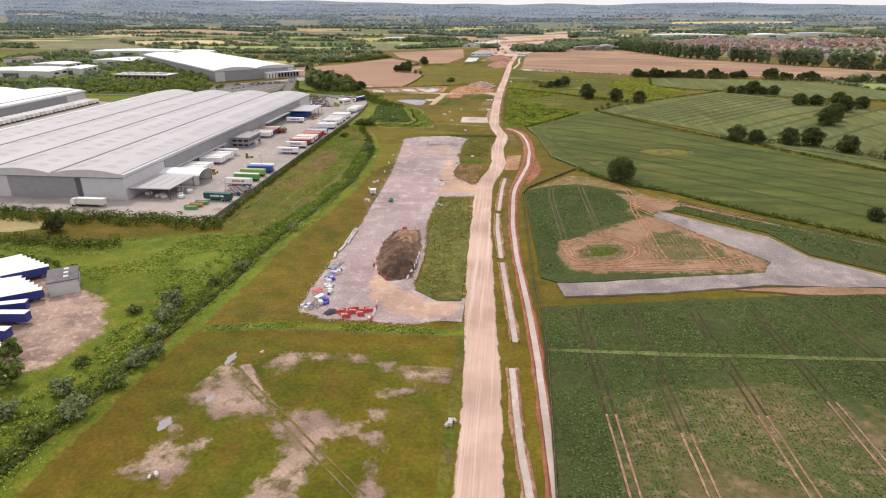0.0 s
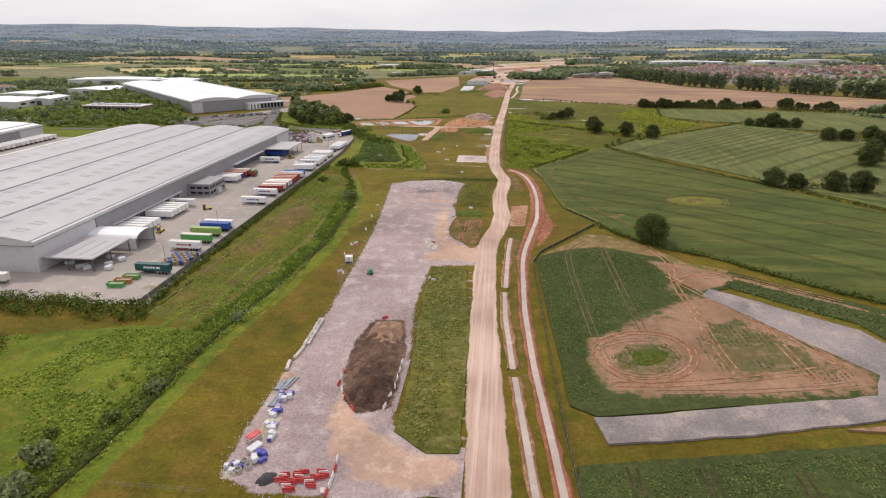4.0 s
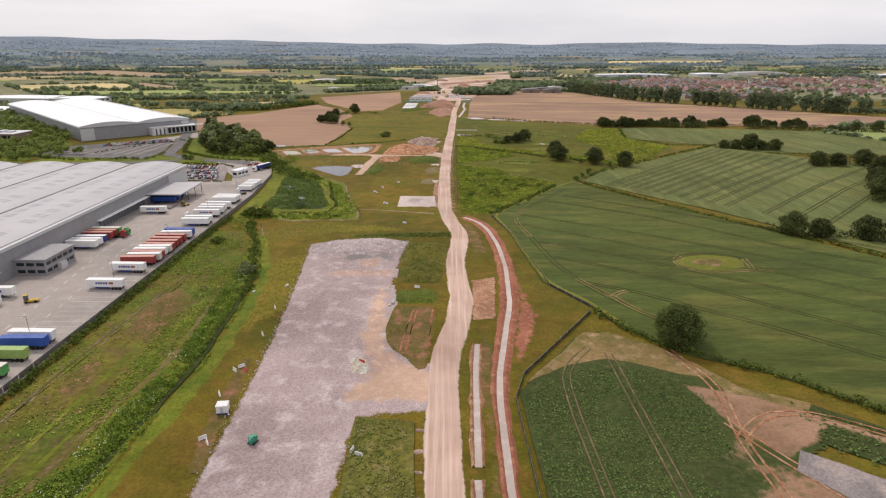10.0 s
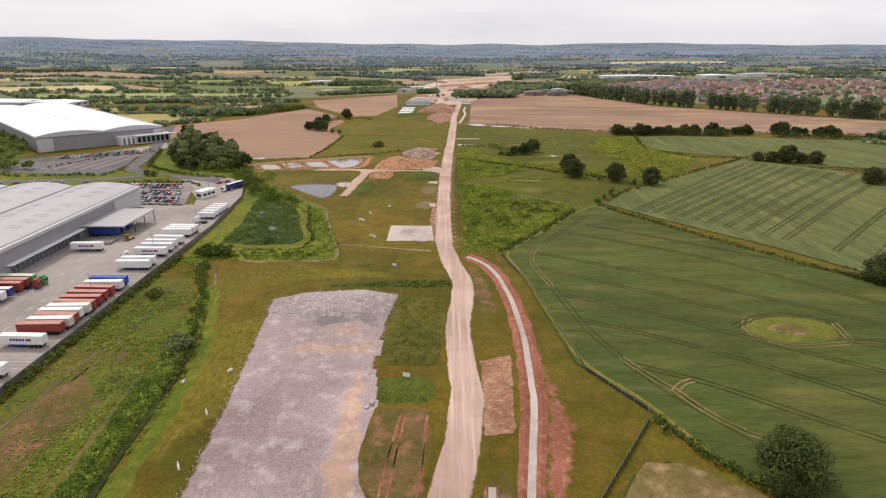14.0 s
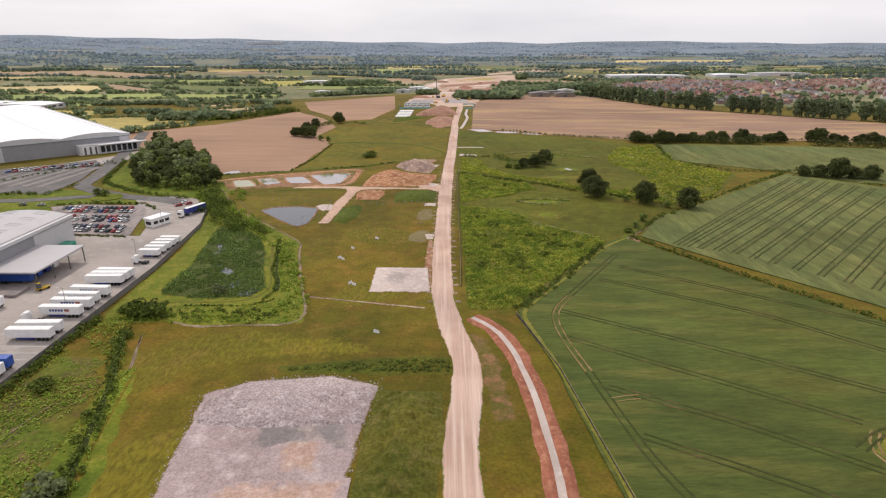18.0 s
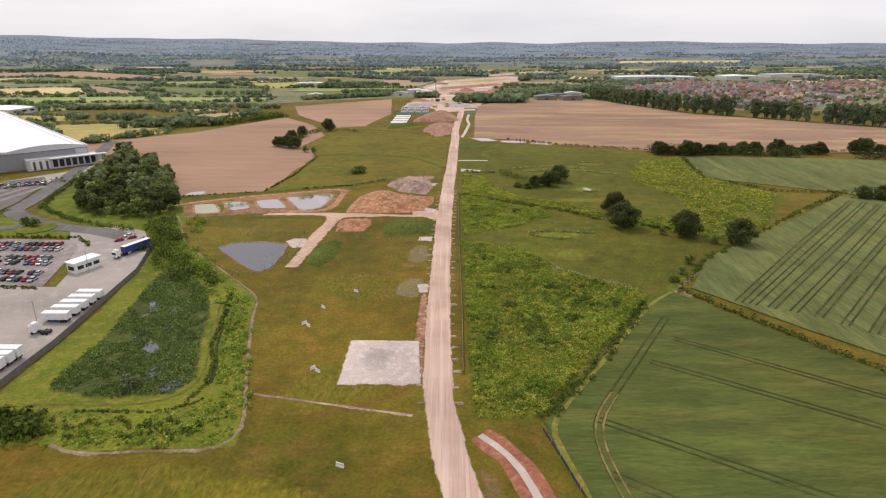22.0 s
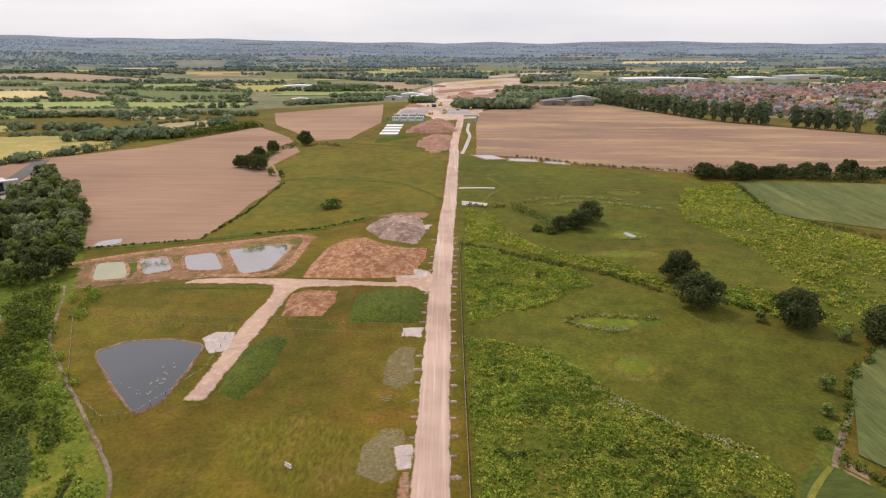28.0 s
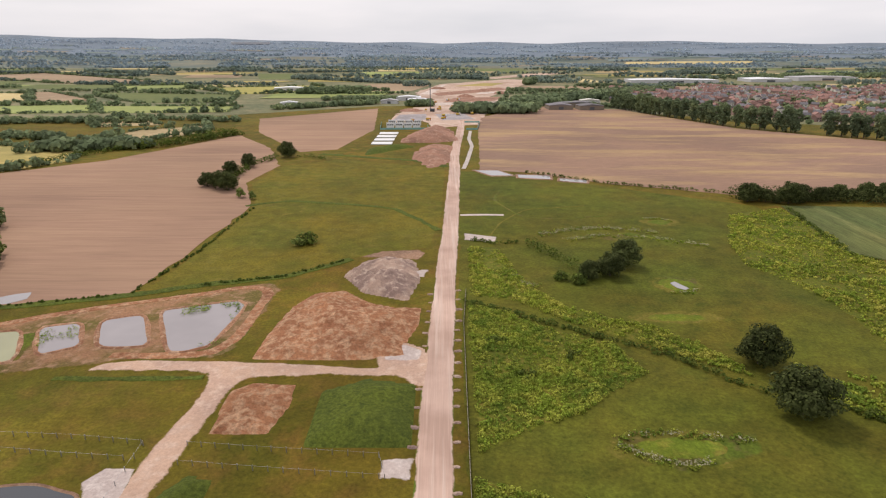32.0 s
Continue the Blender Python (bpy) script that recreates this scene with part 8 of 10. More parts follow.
for line, w in (([(28, 595), (33, 586), (40, 571.5), (54, 557), (62, 551), (70, 545.5)], 1.6), ([(40, 612), (45, 608), (52, 605), (60, 606)], 2.0), ([(40, 614), (50, 616), (62, 615), (72, 613)], 1.6), ([(46, 768), (62, 776), (80, 780), (104, 772)], 5.0), ([(28, 716), (33, 706), (38, 704)], 2.5), ([(58, 760), (76, 768), (96, 764), (120, 752)], 4.0),
                ([(84, 699), (90, 698), (95, 702)], 1.0), ([(104, 795), (112, 796), (118, 790)], 1.0)):
    pts = np.array([(x1 + (x2 - x1) * t, y1 + (y2 - y1) * t) for (x1, y1), (x2, y2) in zip(line, line[1:]) for t in G.uniform(0, 1, int(14 * math.hypot(x2 - x1, y2 - y1) * (0.4 + w / 4)))])
    pts = pts + G.normal(size=pts.shape) * w * 0.3
    pts = pts[clump_value(pts, 0.25, 3.0) > -0.05]
    fl = np.concatenate([pts, G.uniform(0.5, 1.0, (len(pts), 1))], 1)
    tagged(part("weeds", quad_mesh("weeds", *quads(fl, np.array([[0, -0.3, 1.0]]) + G.normal(size=fl.shape) * 0.3, 0.34), DEAD)), "pale flowering weeds on old spoil", "weeds", kind="stuff")
    hedge(line, w + 1.5, 1.1, 0.45, "coarse green growth on old spoil", LEAF_SCRUB, leaves=16, size=0.4, gap=0.12, name="weeds")
for area, n in (([(-94, 683), (-84, 686.5), (-72, 690.5), (-68, 688), (-69, 676), (-72, 684), (-84, 681), (-92, 679)], 2.2), ([(-127, 669), (-117, 672), (-112, 664), (-120, 656)], 0.7), ([(-76, 666), (-67, 664), (-66, 660), (-72, 658)], 1.0)):
    undergrowth("reeds", area, n, 0.9, 5, 0.4, LEAF_RANK, "green reeds standing in a settling pond", 0.42, 0.15, 1.0, z=0.2)
hedge([(-152, 616), (-176, 626), (-200, 638), (-226, 660), (-236, 690), (-252, 740)], 3, 2.6, 0.9, "planted shrubs along the access road", leaves=26, gap=0.25)
for area in ([(-128, 618), (-134, 640), (-124, 634), (-118, 612)], [(-148, 640), (-128, 612), (-112, 590), (-96, 572), (-90, 566), (-98, 560), (-118, 578), (-136, 600), (-152, 624)]):
    sp = scatter(area, 0.09)
    cs = [(x, y, G.uniform(0.6, 1.6)) for x, y in sp]
    tagged(part("shrubs", quad_mesh("shrubs", *lobes_cloud(cs, G.uniform(0.9, 2.0, len(cs)), 60 * len(cs), 0.5), LEAF_RANK)), "dense young green shrubs beside the footpath", "shrubs", kind="stuff")
hedge([(-78, 538), (-73, 514), (-70.5, 500), (-66, 489), (-64, 478), (-66, 470)], 0.8, 1.4, 0.5, "dark rushes beside a narrow stream", LEAF_HEDGE, leaves=16, size=0.4, name="reeds")
hedge([(-75.4, 537), (-70, 512.5), (-67.5, 499), (-63.4, 489), (-61.4, 478)], 1.2, 1.2, 0.6, "bright reeds beside a narrow stream", LEAF_RANK, leaves=16, size=0.4, name="reeds")
hedge([(-62, 471), (-66, 468), (-73, 465.5), (-82, 465.5), (-92, 466)], 0.7, 0.9, 0.6, "dark rushes in a narrow ditch", LEAF_HEDGE, leaves=16, size=0.4, name="reeds")
hedge([(-112, 458), (-95, 459.5), (-75, 459), (-58, 459.5)], 9, 1.6, 0.8, "darker bushes round the reed bed", LEAF_HEDGE, leaves=24, size=0.5, name="rank_growth")
undergrowth("rough_growth", [(-112, 453), (-90, 455), (-84.5, 451), (-69, 453), (-52, 453), (-49.5, 456), (-58, 489), (-66, 519), (-69.5, 537), (-75, 537), (-69, 512), (-62, 489), (-60, 472), (-74, 464), (-95, 465), (-111, 464)], 1.0, 0.6, 4, 0.5, LEAF_RANK, "rank green growth round the reed bed", 0.35, 0.1, seed=11)
undergrowth("rough_growth", [(-75, 540), (-86, 557), (-106, 581), (-122, 600), (-136, 628), (-132, 598), (-118, 574), (-104, 564), (-88, 545)], 0.9, 0.7, 4, 0.5, LEAF_RANK, "rank green growth beside the footpath", 0.35, 0.1, seed=12)
hedge([(250, 486), (270, 515), (300, 562), (332, 590)], 7, 5.5, 1.3, "dark thicket between two fields", LEAF_OAK, size=0.8, gap=0.25, leaves=34)
hedge([(158, 432), (200, 419), (226, 397), (244, 368)], 6, 5.0, 1.3, "dark thicket of a field hedge", LEAF_OAK, size=0.8, gap=0.25, leaves=34)
hedge([(248, 684), (268, 678), (290, 672)], 9, 7.0, 1.1, "dark thicket under field trees", LEAF_OAK, size=0.8, leaves=36)

# ---------- the country beyond: fields, woods, village, works, hills
# Far field colours carry extra blue as painted distance haze.
F_GREEN = natural("far_green_field", (0.118, 0.1652, 0.059), (0.1003, 0.1475, 0.05428), (0.1416, 0.1829, 0.06608), 0.006, 0.05, 0.2, contrast=0.12)
F_BRIGHT = natural("far_bright_field", (0.2242, 0.3009, 0.1003), (0.1947, 0.2714, 0.0944), (0.2537, 0.3304, 0.118), 0.006, 0.05, 0.2, contrast=0.1)
F_LIME = natural("far_lime_field", (0.3186, 0.3422, 0.1003), (0.2773, 0.3068, 0.0944), (0.354, 0.3658, 0.118), 0.006, 0.05, 0.2, contrast=0.1)
F_OLIVE = natural("far_olive_field", (0.3186, 0.3009, 0.1003), (0.2596, 0.2655, 0.0944), (0.3658, 0.3422, 0.1239), 0.006, 0.05, 0.2, contrast=0.12)
F_STRAW = natural("far_straw_field", (0.354, 0.3245, 0.177), (0.3068, 0.2832, 0.1534), (0.3894, 0.354, 0.2124), 0.006, 0.05, 0.2, contrast=0.1)
F_CREAM = natural("far_ripe_field", (0.5428, 0.4248, 0.2006), (0.472, 0.3776, 0.1888), (0.59, 0.4838, 0.2596), 0.006, 0.05, 0.2, contrast=0.1)
F_TAN = natural("far_tan_field", (0.34, 0.24, 0.15), (0.28, 0.20, 0.13), (0.38, 0.28, 0.18), 0.006, 0.05, 0.2, contrast=0.12)
WORKS = natural("far_earthworks", (0.50, 0.36, 0.28), (0.42, 0.28, 0.21), (0.58, 0.46, 0.38), 0.012, 0.06, 0.3, contrast=0.2)
FAR_FIELDS = [
    (F_OLIVE, [(-398, 1034), (-319, 1028), (-288, 960), (-314, 916), (-337, 872), (-456, 1013)]), (F_STRAW, [(-325, 1068), (-323, 1131), (-264, 1173), (-241, 1118), (-283, 1061)]),
    (F_STRAW, [(-412, 1204), (-346, 1220), (-317, 1178), (-380, 1158)]), (F_BRIGHT, [(-810, 1385), (-657, 1402), (-529, 1419), (-467, 1308), (-582, 1294), (-707, 1268)]),
    (F_GREEN, [(-663, 1669), (-374, 1614), (-335, 1466), (-469, 1447), (-600, 1564)]), (F_LIME, [(-523, 1779), (-294, 1870), (-204, 1778), (-238, 1655), (-376, 1627)]),
    (F_TAN, [(-787, 1670), (-758, 1684), (-569, 1497), (-596, 1438), (-647, 1457)]), (F_CREAM, [(-1019, 1565), (-837, 1655), (-774, 1641), (-665, 1477), (-690, 1447), (-884, 1420)]),
    (F_TAN, [(-1601, 2276), (-1348, 2378), (-1284, 2494), (-730, 2047), (-708, 1890), (-914, 1954), (-1150, 2099), (-1377, 2023)]), (F_BRIGHT, [(-514, 1402), (-297, 1393), (-291, 1315), (-451, 1301)]),
    (F_GREEN, [(-1304, 3463), (-1030, 3375), (-837, 2773), (-1027, 2828)]), (F_GREEN, [(-586, 2453), (-470, 2453), (-400, 2125), (-482, 2125)]),
    (F_BRIGHT, [(-743, 1232), (-666, 1262), (-560, 1244), (-525, 1178), (-654, 1140)]), (F_OLIVE, [(-641, 1098), (-562, 1118), (-471, 1106), (-449, 1061), (-563, 1022)]),
    (F_BRIGHT, [(-714, 1851), (-580, 1890), (-522, 1762), (-654, 1714)]), (F_BRIGHT, [(-271, 2578), (-83, 2623), (-63, 2341), (-216, 2274)]),
    (F_OLIVE, [(566, 1512), (704, 1461), (624, 1348), (564, 1379)]), (F_CREAM, [(860, 3390), (1480, 3420), (1330, 3230), (800, 3230)]), (F_BRIGHT, [(397, 785), (560, 880), (560, 700), (434, 700)]),
    (F_GREEN, [(108, 2850), (300, 2880), (300, 2500), (126, 2520)])]
# Field colours greyed and paled so that haze sits in the base colour.
F_HAZE_G = natural("hazed_green_field", (0.185, 0.225, 0.215), (0.165, 0.205, 0.20), (0.21, 0.25, 0.215), 0.004, 0.03, 0.1, contrast=0.08)
F_HAZE_Y = natural("hazed_yellow_field", (0.255, 0.25, 0.195), (0.22, 0.22, 0.18), (0.285, 0.27, 0.20), 0.004, 0.03, 0.1, contrast=0.08)
NAMES = {F_HAZE_G: "pale green", F_HAZE_Y: "pale yellow", F_GREEN: "green", F_LIME: "yellow-green", F_BRIGHT: "bright green", F_OLIVE: "olive-yellow", F_STRAW: "straw-coloured", F_CREAM: "ripe golden", F_TAN: "bare tan"}
for mat, pts in FAR_FIELDS:
    if pts[0][1] < 2900 and max(p[1] for p in pts) < 3050:
        sheet("field", pts, 0.35, mat, "distant %s field between hedges" % NAMES[mat], "field", amp=0)
sheet("earthworks", [(-52, 1656), (-7, 1912), (173, 2130), (242, 2077), (112, 1657), (62, 1487), (32, 1402), (-4, 1352), (-24, 1447)], 0.4, WORKS, "wide scar of pale pink earthworks", "earthworks", 20, 8)
sheet("earthworks", [(-60, 1290), (-40, 1380), (40, 1400), (60, 1300), (40, 1180), (-10, 1150), (-25, 1250)], 0.3, WORKS, "bare pink ground of a site compound", "earthworks", 12, 5)
sheet("earthworks", [(140, 2150), (420, 2500), (300, 2500), (120, 2200)], 0.4, WORKS, "wide scar of pale pink earthworks", "earthworks", 20, 8)

fields_all = [p for _, p in FAR_FIELDS]
OPEN = fields_all + [[(-130, 600), (60, 600), (60, 1300), (-130, 1300)], [(-52, 1656), (-7, 1912), (173, 2130), (242, 2077), (112, 1657), (62, 1487), (60, 1300), (40, 1100), (-80, 1030), (-90, 1364), (-60, 1450)],
                     [(28, 915), (44, 1248), (137, 1393), (250, 1372), (322, 1160), (446, 1040), (600, 940), (560, 780), (340, 842), (183, 845)],
                     [(-440, 780), (-262, 965), (-203, 1110), (-240, 1245), (-91, 1380), (-60, 1138), (-91, 1000), (-100, 690), (-160, 680)],
                     [(255, 1240), (322, 1165), (480, 1060), (900, 1000), (1100, 1300), (900, 1760), (480, 1680), (250, 1600)],
                     [(430, 1900), (900, 1900), (900, 2120), (430, 2120)], [(-1200, 540), (-300, 540), (-260, 900), (-560, 980), (-900, 1180), (-1200, 1200)]]


def open_land(xy):
    keep = np.ones(len(xy), bool)
    for p in OPEN:
        keep &= ~inside_many(xy, p)
    return keep


HILL_X = [-4300, -3000, -1800, -900, -300, 0, 300, 700, 1200, 1700, 2400, 4300]
HILL_H = [160, 149, 128, 113, 103, 95, 104, 100, 112, 104, 100, 92]


def hill_z(x, y):
    """The land rises towards the hills on the horizon."""
    x, y = np.asarray(x, float), np.asarray(y, float)
    h = np.interp(x, HILL_X, HILL_H)
    f = np.clip((y + np.abs(x) * 0.05 - 3000) / 1700, 0, 1)
    roll = 3.5 * np.sin(x * 0.0041 + y * 0.003) + 2.5 * np.sin(x * 0.0103 - y * 0.0047 + 1.0)
    return (h + roll) * f * f * (1.6 - 0.6 * f)


def far_trees(name, xy, h, mat, label, leaves=13, spread=0.62, size=0.62):
    """Many small distant trees in one body of woodland."""
    n = len(xy)
    hh = h * G.uniform(0.55, 1.25, (n, 1))
    base = np.repeat(np.concatenate([xy, hill_z(xy[:, 0], xy[:, 1])[:, None]], 1), leaves, 0)
    hr = np.repeat(hh, leaves, 0)
    d = G.normal(size=(n * leaves, 3))
    d /= np.linalg.norm(d, axis=1, keepdims=True)
    p = base + d * hr * np.array([spread, spread, 0.42]) * G.uniform(0.5, 1, (n * leaves, 1)) + np.array([0, 0, 0.5]) * hr
    nrm = d + np.array([0, -0.3, 0.35])
    v, f = quads(p, nrm, (hr[:, 0] * size) * G.uniform(0.7, 1.3, n * leaves))
    return tagged(part(name, quad_mesh(name, v, f, mat)), label, "woodland", kind="stuff")


def belts(y0, y1, dy, width_k, cover, spacing, lo, hi):
    out = []
    y = y0
    while y < y1:
        x = -width_k * y
        while x < width_k * y:
            L = G.uniform(lo, hi)
            if G.random() < cover:
                n = int(L / spacing)
                t = np.linspace(0, 1, n + 1)
                slope = G.uniform(-0.25, 0.25) + (G.random() < 0.2) * G.uniform(-1.2, 1.2)
                wide = G.choice([1, 1, 1, 2, 4])
                for w in range(wide):
                    px = x + t * L + G.normal(size=n + 1) * spacing * 0.35
                    py = y + t * L * slope + w * spacing * 0.9 + G.normal(size=n + 1) * spacing * 0.3
                    m = G.random(n + 1) < 0.86
                    out.append(np.stack([px, py], 1)[m])
            x += L * G.uniform(0.9, 1.25)
        y += dy * G.uniform(0.7, 1.3)
    return np.concatenate(out)


# hedges with trees round the nearer far fields
edge = []
for p in [q for q in fields_all if q[0][1] < 2400]:
    for i in range(len(p)):
        (x1, y1), (x2, y2) = p[i], p[i - 1]
        n = max(2, int(math.hypot(x2 - x1, y2 - y1) / 3.4))
        t = G.uniform(0, 1, n)
        e = np.stack([x1 + (x2 - x1) * t, y1 + (y2 - y1) * t], 1) + G.normal(size=(n, 2)) * 2.0
        edge.append(e)
edge = np.concatenate(edge)
big = clump_value(edge, 0.018, 4.0) + G.uniform(-0.3, 0.3, len(edge)) > 0.2
far_trees("hedgerow_trees", edge[big], 8.5, LEAF_FAR_HAZED, "hedgerow trees between distant fields", 34, 0.62, 0.42)
far_trees("hedgerows", edge[~big], 4.0, LEAF_FAR_HAZED, "hedgerows between distant fields", 14, 0.9)
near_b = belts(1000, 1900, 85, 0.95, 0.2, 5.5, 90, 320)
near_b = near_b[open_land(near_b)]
far_trees("woodland", near_b, 7.5, LEAF_FAR_HAZED, "tree belts and copses across the distant farmland", 30, 0.62, 0.46)
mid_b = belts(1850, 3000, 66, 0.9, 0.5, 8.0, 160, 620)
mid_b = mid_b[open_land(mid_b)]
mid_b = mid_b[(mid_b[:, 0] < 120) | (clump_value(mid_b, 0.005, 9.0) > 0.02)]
far_trees("woodland", mid_b, 10.5, LEAF_MID_HAZED, "dark tree belts on the plain", 12)
far_b = np.stack([G.uniform(-0.85, 0.85, 30000), G.uniform(2950, 4560, 30000)], 1)
far_b[:, 0] *= far_b[:, 1]
far_v = np.array([noise.noise(Vector((x * 0.0022, y * 0.011, 3.0))) + 0.6 * noise.noise(Vector((x * 0.007, y * 0.03, 8.0))) for x, y in far_b])
far_b = far_b[far_v > 0.02 + 0.14 * (far_b[:, 0] > 0)]
far_b = far_b[open_land(far_b) & (far_b[:, 1] + np.abs(far_b[:, 0]) * 0.05 < 4560)]
# Painted haze thickens in one step at 3800 m.
far_trees("woodland", far_b[far_b[:, 1] < 3800], 11, LEAF_BLUE_HAZE, "woods near the horizon, haze in their leaf colour", 10)
far_trees("woodland", far_b[far_b[:, 1] >= 3800], 9, LEAF_HORIZON_HAZE, "woods along the horizon, leaf colour paled by haze", 9)
# belts by the works and the pine row
for line, w, h, n in (([(-265, 1625), (-140, 1655)], 8, 13, 130), ([(-235, 1350), (-105, 1430)], 14, 8, 120), ([(25, 1310), (116, 1312)], 26, 13, 190), ([(116, 1420), (260, 1560), (420, 1700)], 60, 11, 520),
                      ([(-45, 1400), (-20, 1405)], 14, 10, 40), ([(-600, 1215), (-420, 1195), (-330, 1205)], 9, 7, 90), ([(-470, 1090), (-400, 1075), (-330, 1062)], 12, 8, 70), ([(-350, 1000), (-262, 1025)], 14, 10, 90),
                      ([(700, 2150), (1400, 2300)], 120, 11, 420), ([(190, 1900), (212, 1920)], 6, 16, 24), ([(-80, 1500), (-190, 1500)], 20, 8, 90)):
    out = []
    for (x1, y1), (x2, y2) in zip(line, line[1:]):
        t = G.uniform(0, 1, n // (len(line) - 1))
        out.append(np.stack([x1 + (x2 - x1) * t, y1 + (y2 - y1) * t], 1) + G.uniform(-w, w, (len(t), 2)) * np.array([0.6, 0.6]))
    far_trees("woodland", np.concatenate(out), h, LEAF_FAR_HAZED, "dense band of trees on the plain", 44, 0.62, 0.4)
vt = np.stack([G.uniform(260, 1100, 800), G.uniform(1080, 1850, 800)], 1)
vt = vt[(vt[:, 0] > 1560 - vt[:, 1] * 0.98) & (vt[:, 0] > 255)]
far_trees("garden_trees", vt, 6.5, LEAF_FAR_HAZED, "garden and street trees among village houses", 22)

# fields that climb the rising land
for mat, pts in FAR_FIELDS:
    if mat is F_CREAM and pts[0][0] > 500 and not (pts[0][1] < 2900 and max(p[1] for p in pts) < 3050):
        a, b, c, d = (np.array(p, float) for p in pts)
        grid = [(1 - v) * ((1 - u) * a + u * b) + v * ((1 - u) * d + u * c) for v in np.linspace(0, 1, 9) for u in np.linspace(0, 1, 9)]
        zs = hill_z([p[0] for p in grid], [p[1] for p in grid]) + 2.5
        me = to_mesh("field", [(float(p[0]), float(p[1]), float(z)) for p, z in zip(grid, zs)], [(r * 9 + q, r * 9 + q + 1, (r + 1) * 9 + q + 1, (r + 1) * 9 + q) for r in range(8) for q in range(8)], F_CREAM)
        tagged(part("field", me), "ripe golden field on the rising land", "field", kind="structure")
# trees among the industrial units
units = [(-690, 735, 105, 60), (-600, 780, 30, 45), (-700, 850, 55, 40), (-655, 930, 70, 60), (-560, 940, 60, 45), (-780, 1100, 150, 60), (-820, 940, 40, 40), (-640, 1120, 80, 50), (-476, 690, 80, 60), (-540, 380, 150, 190)]
ut = scatter([(-900, 570), (-420, 600), (-400, 690), (-480, 800), (-400, 960), (-620, 1180), (-900, 1200)], 0.0045)
for x, y, w, d in units:
    ut = ut[~((ut[:, 0] > x - 8) & (ut[:, 0] < x + w + 8) & (ut[:, 1] > y - 16) & (ut[:, 1] < y + d + 4))]
far_trees("woodland", ut, 7.5, LEAF_FAR_HAZED, "trees and hedges among industrial units", 32, 0.7, 0.42)

# patchwork of further fields, laid over the rising land
for i in range(330):
    y = G.uniform(1500, 4150)
    x = G.uniform(-0.85 * y, 0.85 * y)
    w, d = G.uniform(80, 260), G.uniform(50, 170)
    if not open_land(np.array([[x, y], [x - w * 0.5, y], [x + w * 0.5, y], [x, y + d]])).all():
        continue
    sk = G.uniform(-60, 60)
    mat = [F_GREEN, F_BRIGHT, F_OLIVE, F_STRAW, F_CREAM, F_TAN, F_OLIVE, F_GREEN][int(G.integers(8))]
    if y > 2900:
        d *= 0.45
        # Beyond 2900 m only the haze-tinted field colours are used.
        mat = [F_HAZE_G, F_HAZE_G, F_HAZE_G, F_HAZE_G, F_HAZE_Y][int(G.integers(5))]
    nu, nv = 5, 4
    grid = [(x - w / 2 + w * a / nu + sk * b / nv, y + d * b / nv + sk * 0.3 * a / nu) for b in range(nv + 1) for a in range(nu + 1)]
    zs = hill_z([p[0] for p in grid], [p[1] for p in grid]) + 0.5 + 0.002 * i + (1.2 if y > 3000 else 0)
    verts = [(p[0], p[1], float(z)) for p, z in zip(grid, zs)]
    faces = [(b * (nu + 1) + a, b * (nu + 1) + a + 1, (b + 1) * (nu + 1) + a + 1, (b + 1) * (nu + 1) + a) for b in range(nv) for a in range(nu)]
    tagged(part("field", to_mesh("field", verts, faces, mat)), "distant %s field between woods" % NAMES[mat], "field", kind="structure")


# village houses
def make_house(wall, roof, label):
    h = thing("house", pose(0, 0, 0), label, "house", "village houses")
    box("wall", -4.5, 4.5, -3.6, 3.6, 0, 5.2, wall, h)
    r = part("roof", to_mesh("roof", [(-4.9, -4, 5.1), (4.9, -4, 5.1), (4.9, 4, 5.1), (-4.9, 4, 5.1), (-4.9, 0, 8.2), (4.9, 0, 8.2)], [(0, 1, 5, 4), (2, 3, 4, 5), (0, 4, 3), (1, 2, 5), (0, 3, 2, 1)], roof), h)
    box("chimney", 2.6, 3.4, -0.4, 0.4, 7.4, 9.2, wall, r)
    for x in (-3, 1.4):
        for z in (0.9, 3.3):
            box("window", x, x + 1.6, -3.68, -3.55, z, z + 1.2, GLASS, h)
    box("door", -0.6, 0.5, -3.7, -3.55, 0, 2.1, WHITE, h)
    return h


HOUSES = [make_house(BRICK, TILE_RED, "red-brick house with a red tiled roof"), make_house(BRICK, TILE_GREY, "red-brick house with a grey slate roof"), make_house(CREAM, TILE_GREY, "pale rendered house with a grey roof"),
          make_house(BRICK, TILE_RED, "red-brick village house with a tiled roof")]
hn = 0
for row in range(26):
    yy = 1140 + row * 24
    xx = max(262, 1590 - yy * 0.98) + 14 + (row % 2) * 7
    end = 560 + (yy - 1140) * 0.55
    if 8 <= row <= 13:
        end = min(end, 560)
    while xx < end and hn < 250:
        if G.random() < 0.62:
            k = int(G.choice([0, 0, 1, 3, 2]))
            m = pose(xx + G.uniform(-3, 3), yy + G.uniform(-6, 6), 0, 0, 0, (row * 37) % 60 - 30 + int(G.integers(4)) * 90 + G.uniform(-6, 6))
            if hn < 4:
                HOUSES[hn].matrix_basis = m
            else:
                copy_thing(HOUSES[k], m)
            hn += 1
        xx += G.uniform(13, 22)
# the rest of the village, packed in short streets
hv, hf, hm = [], [], []
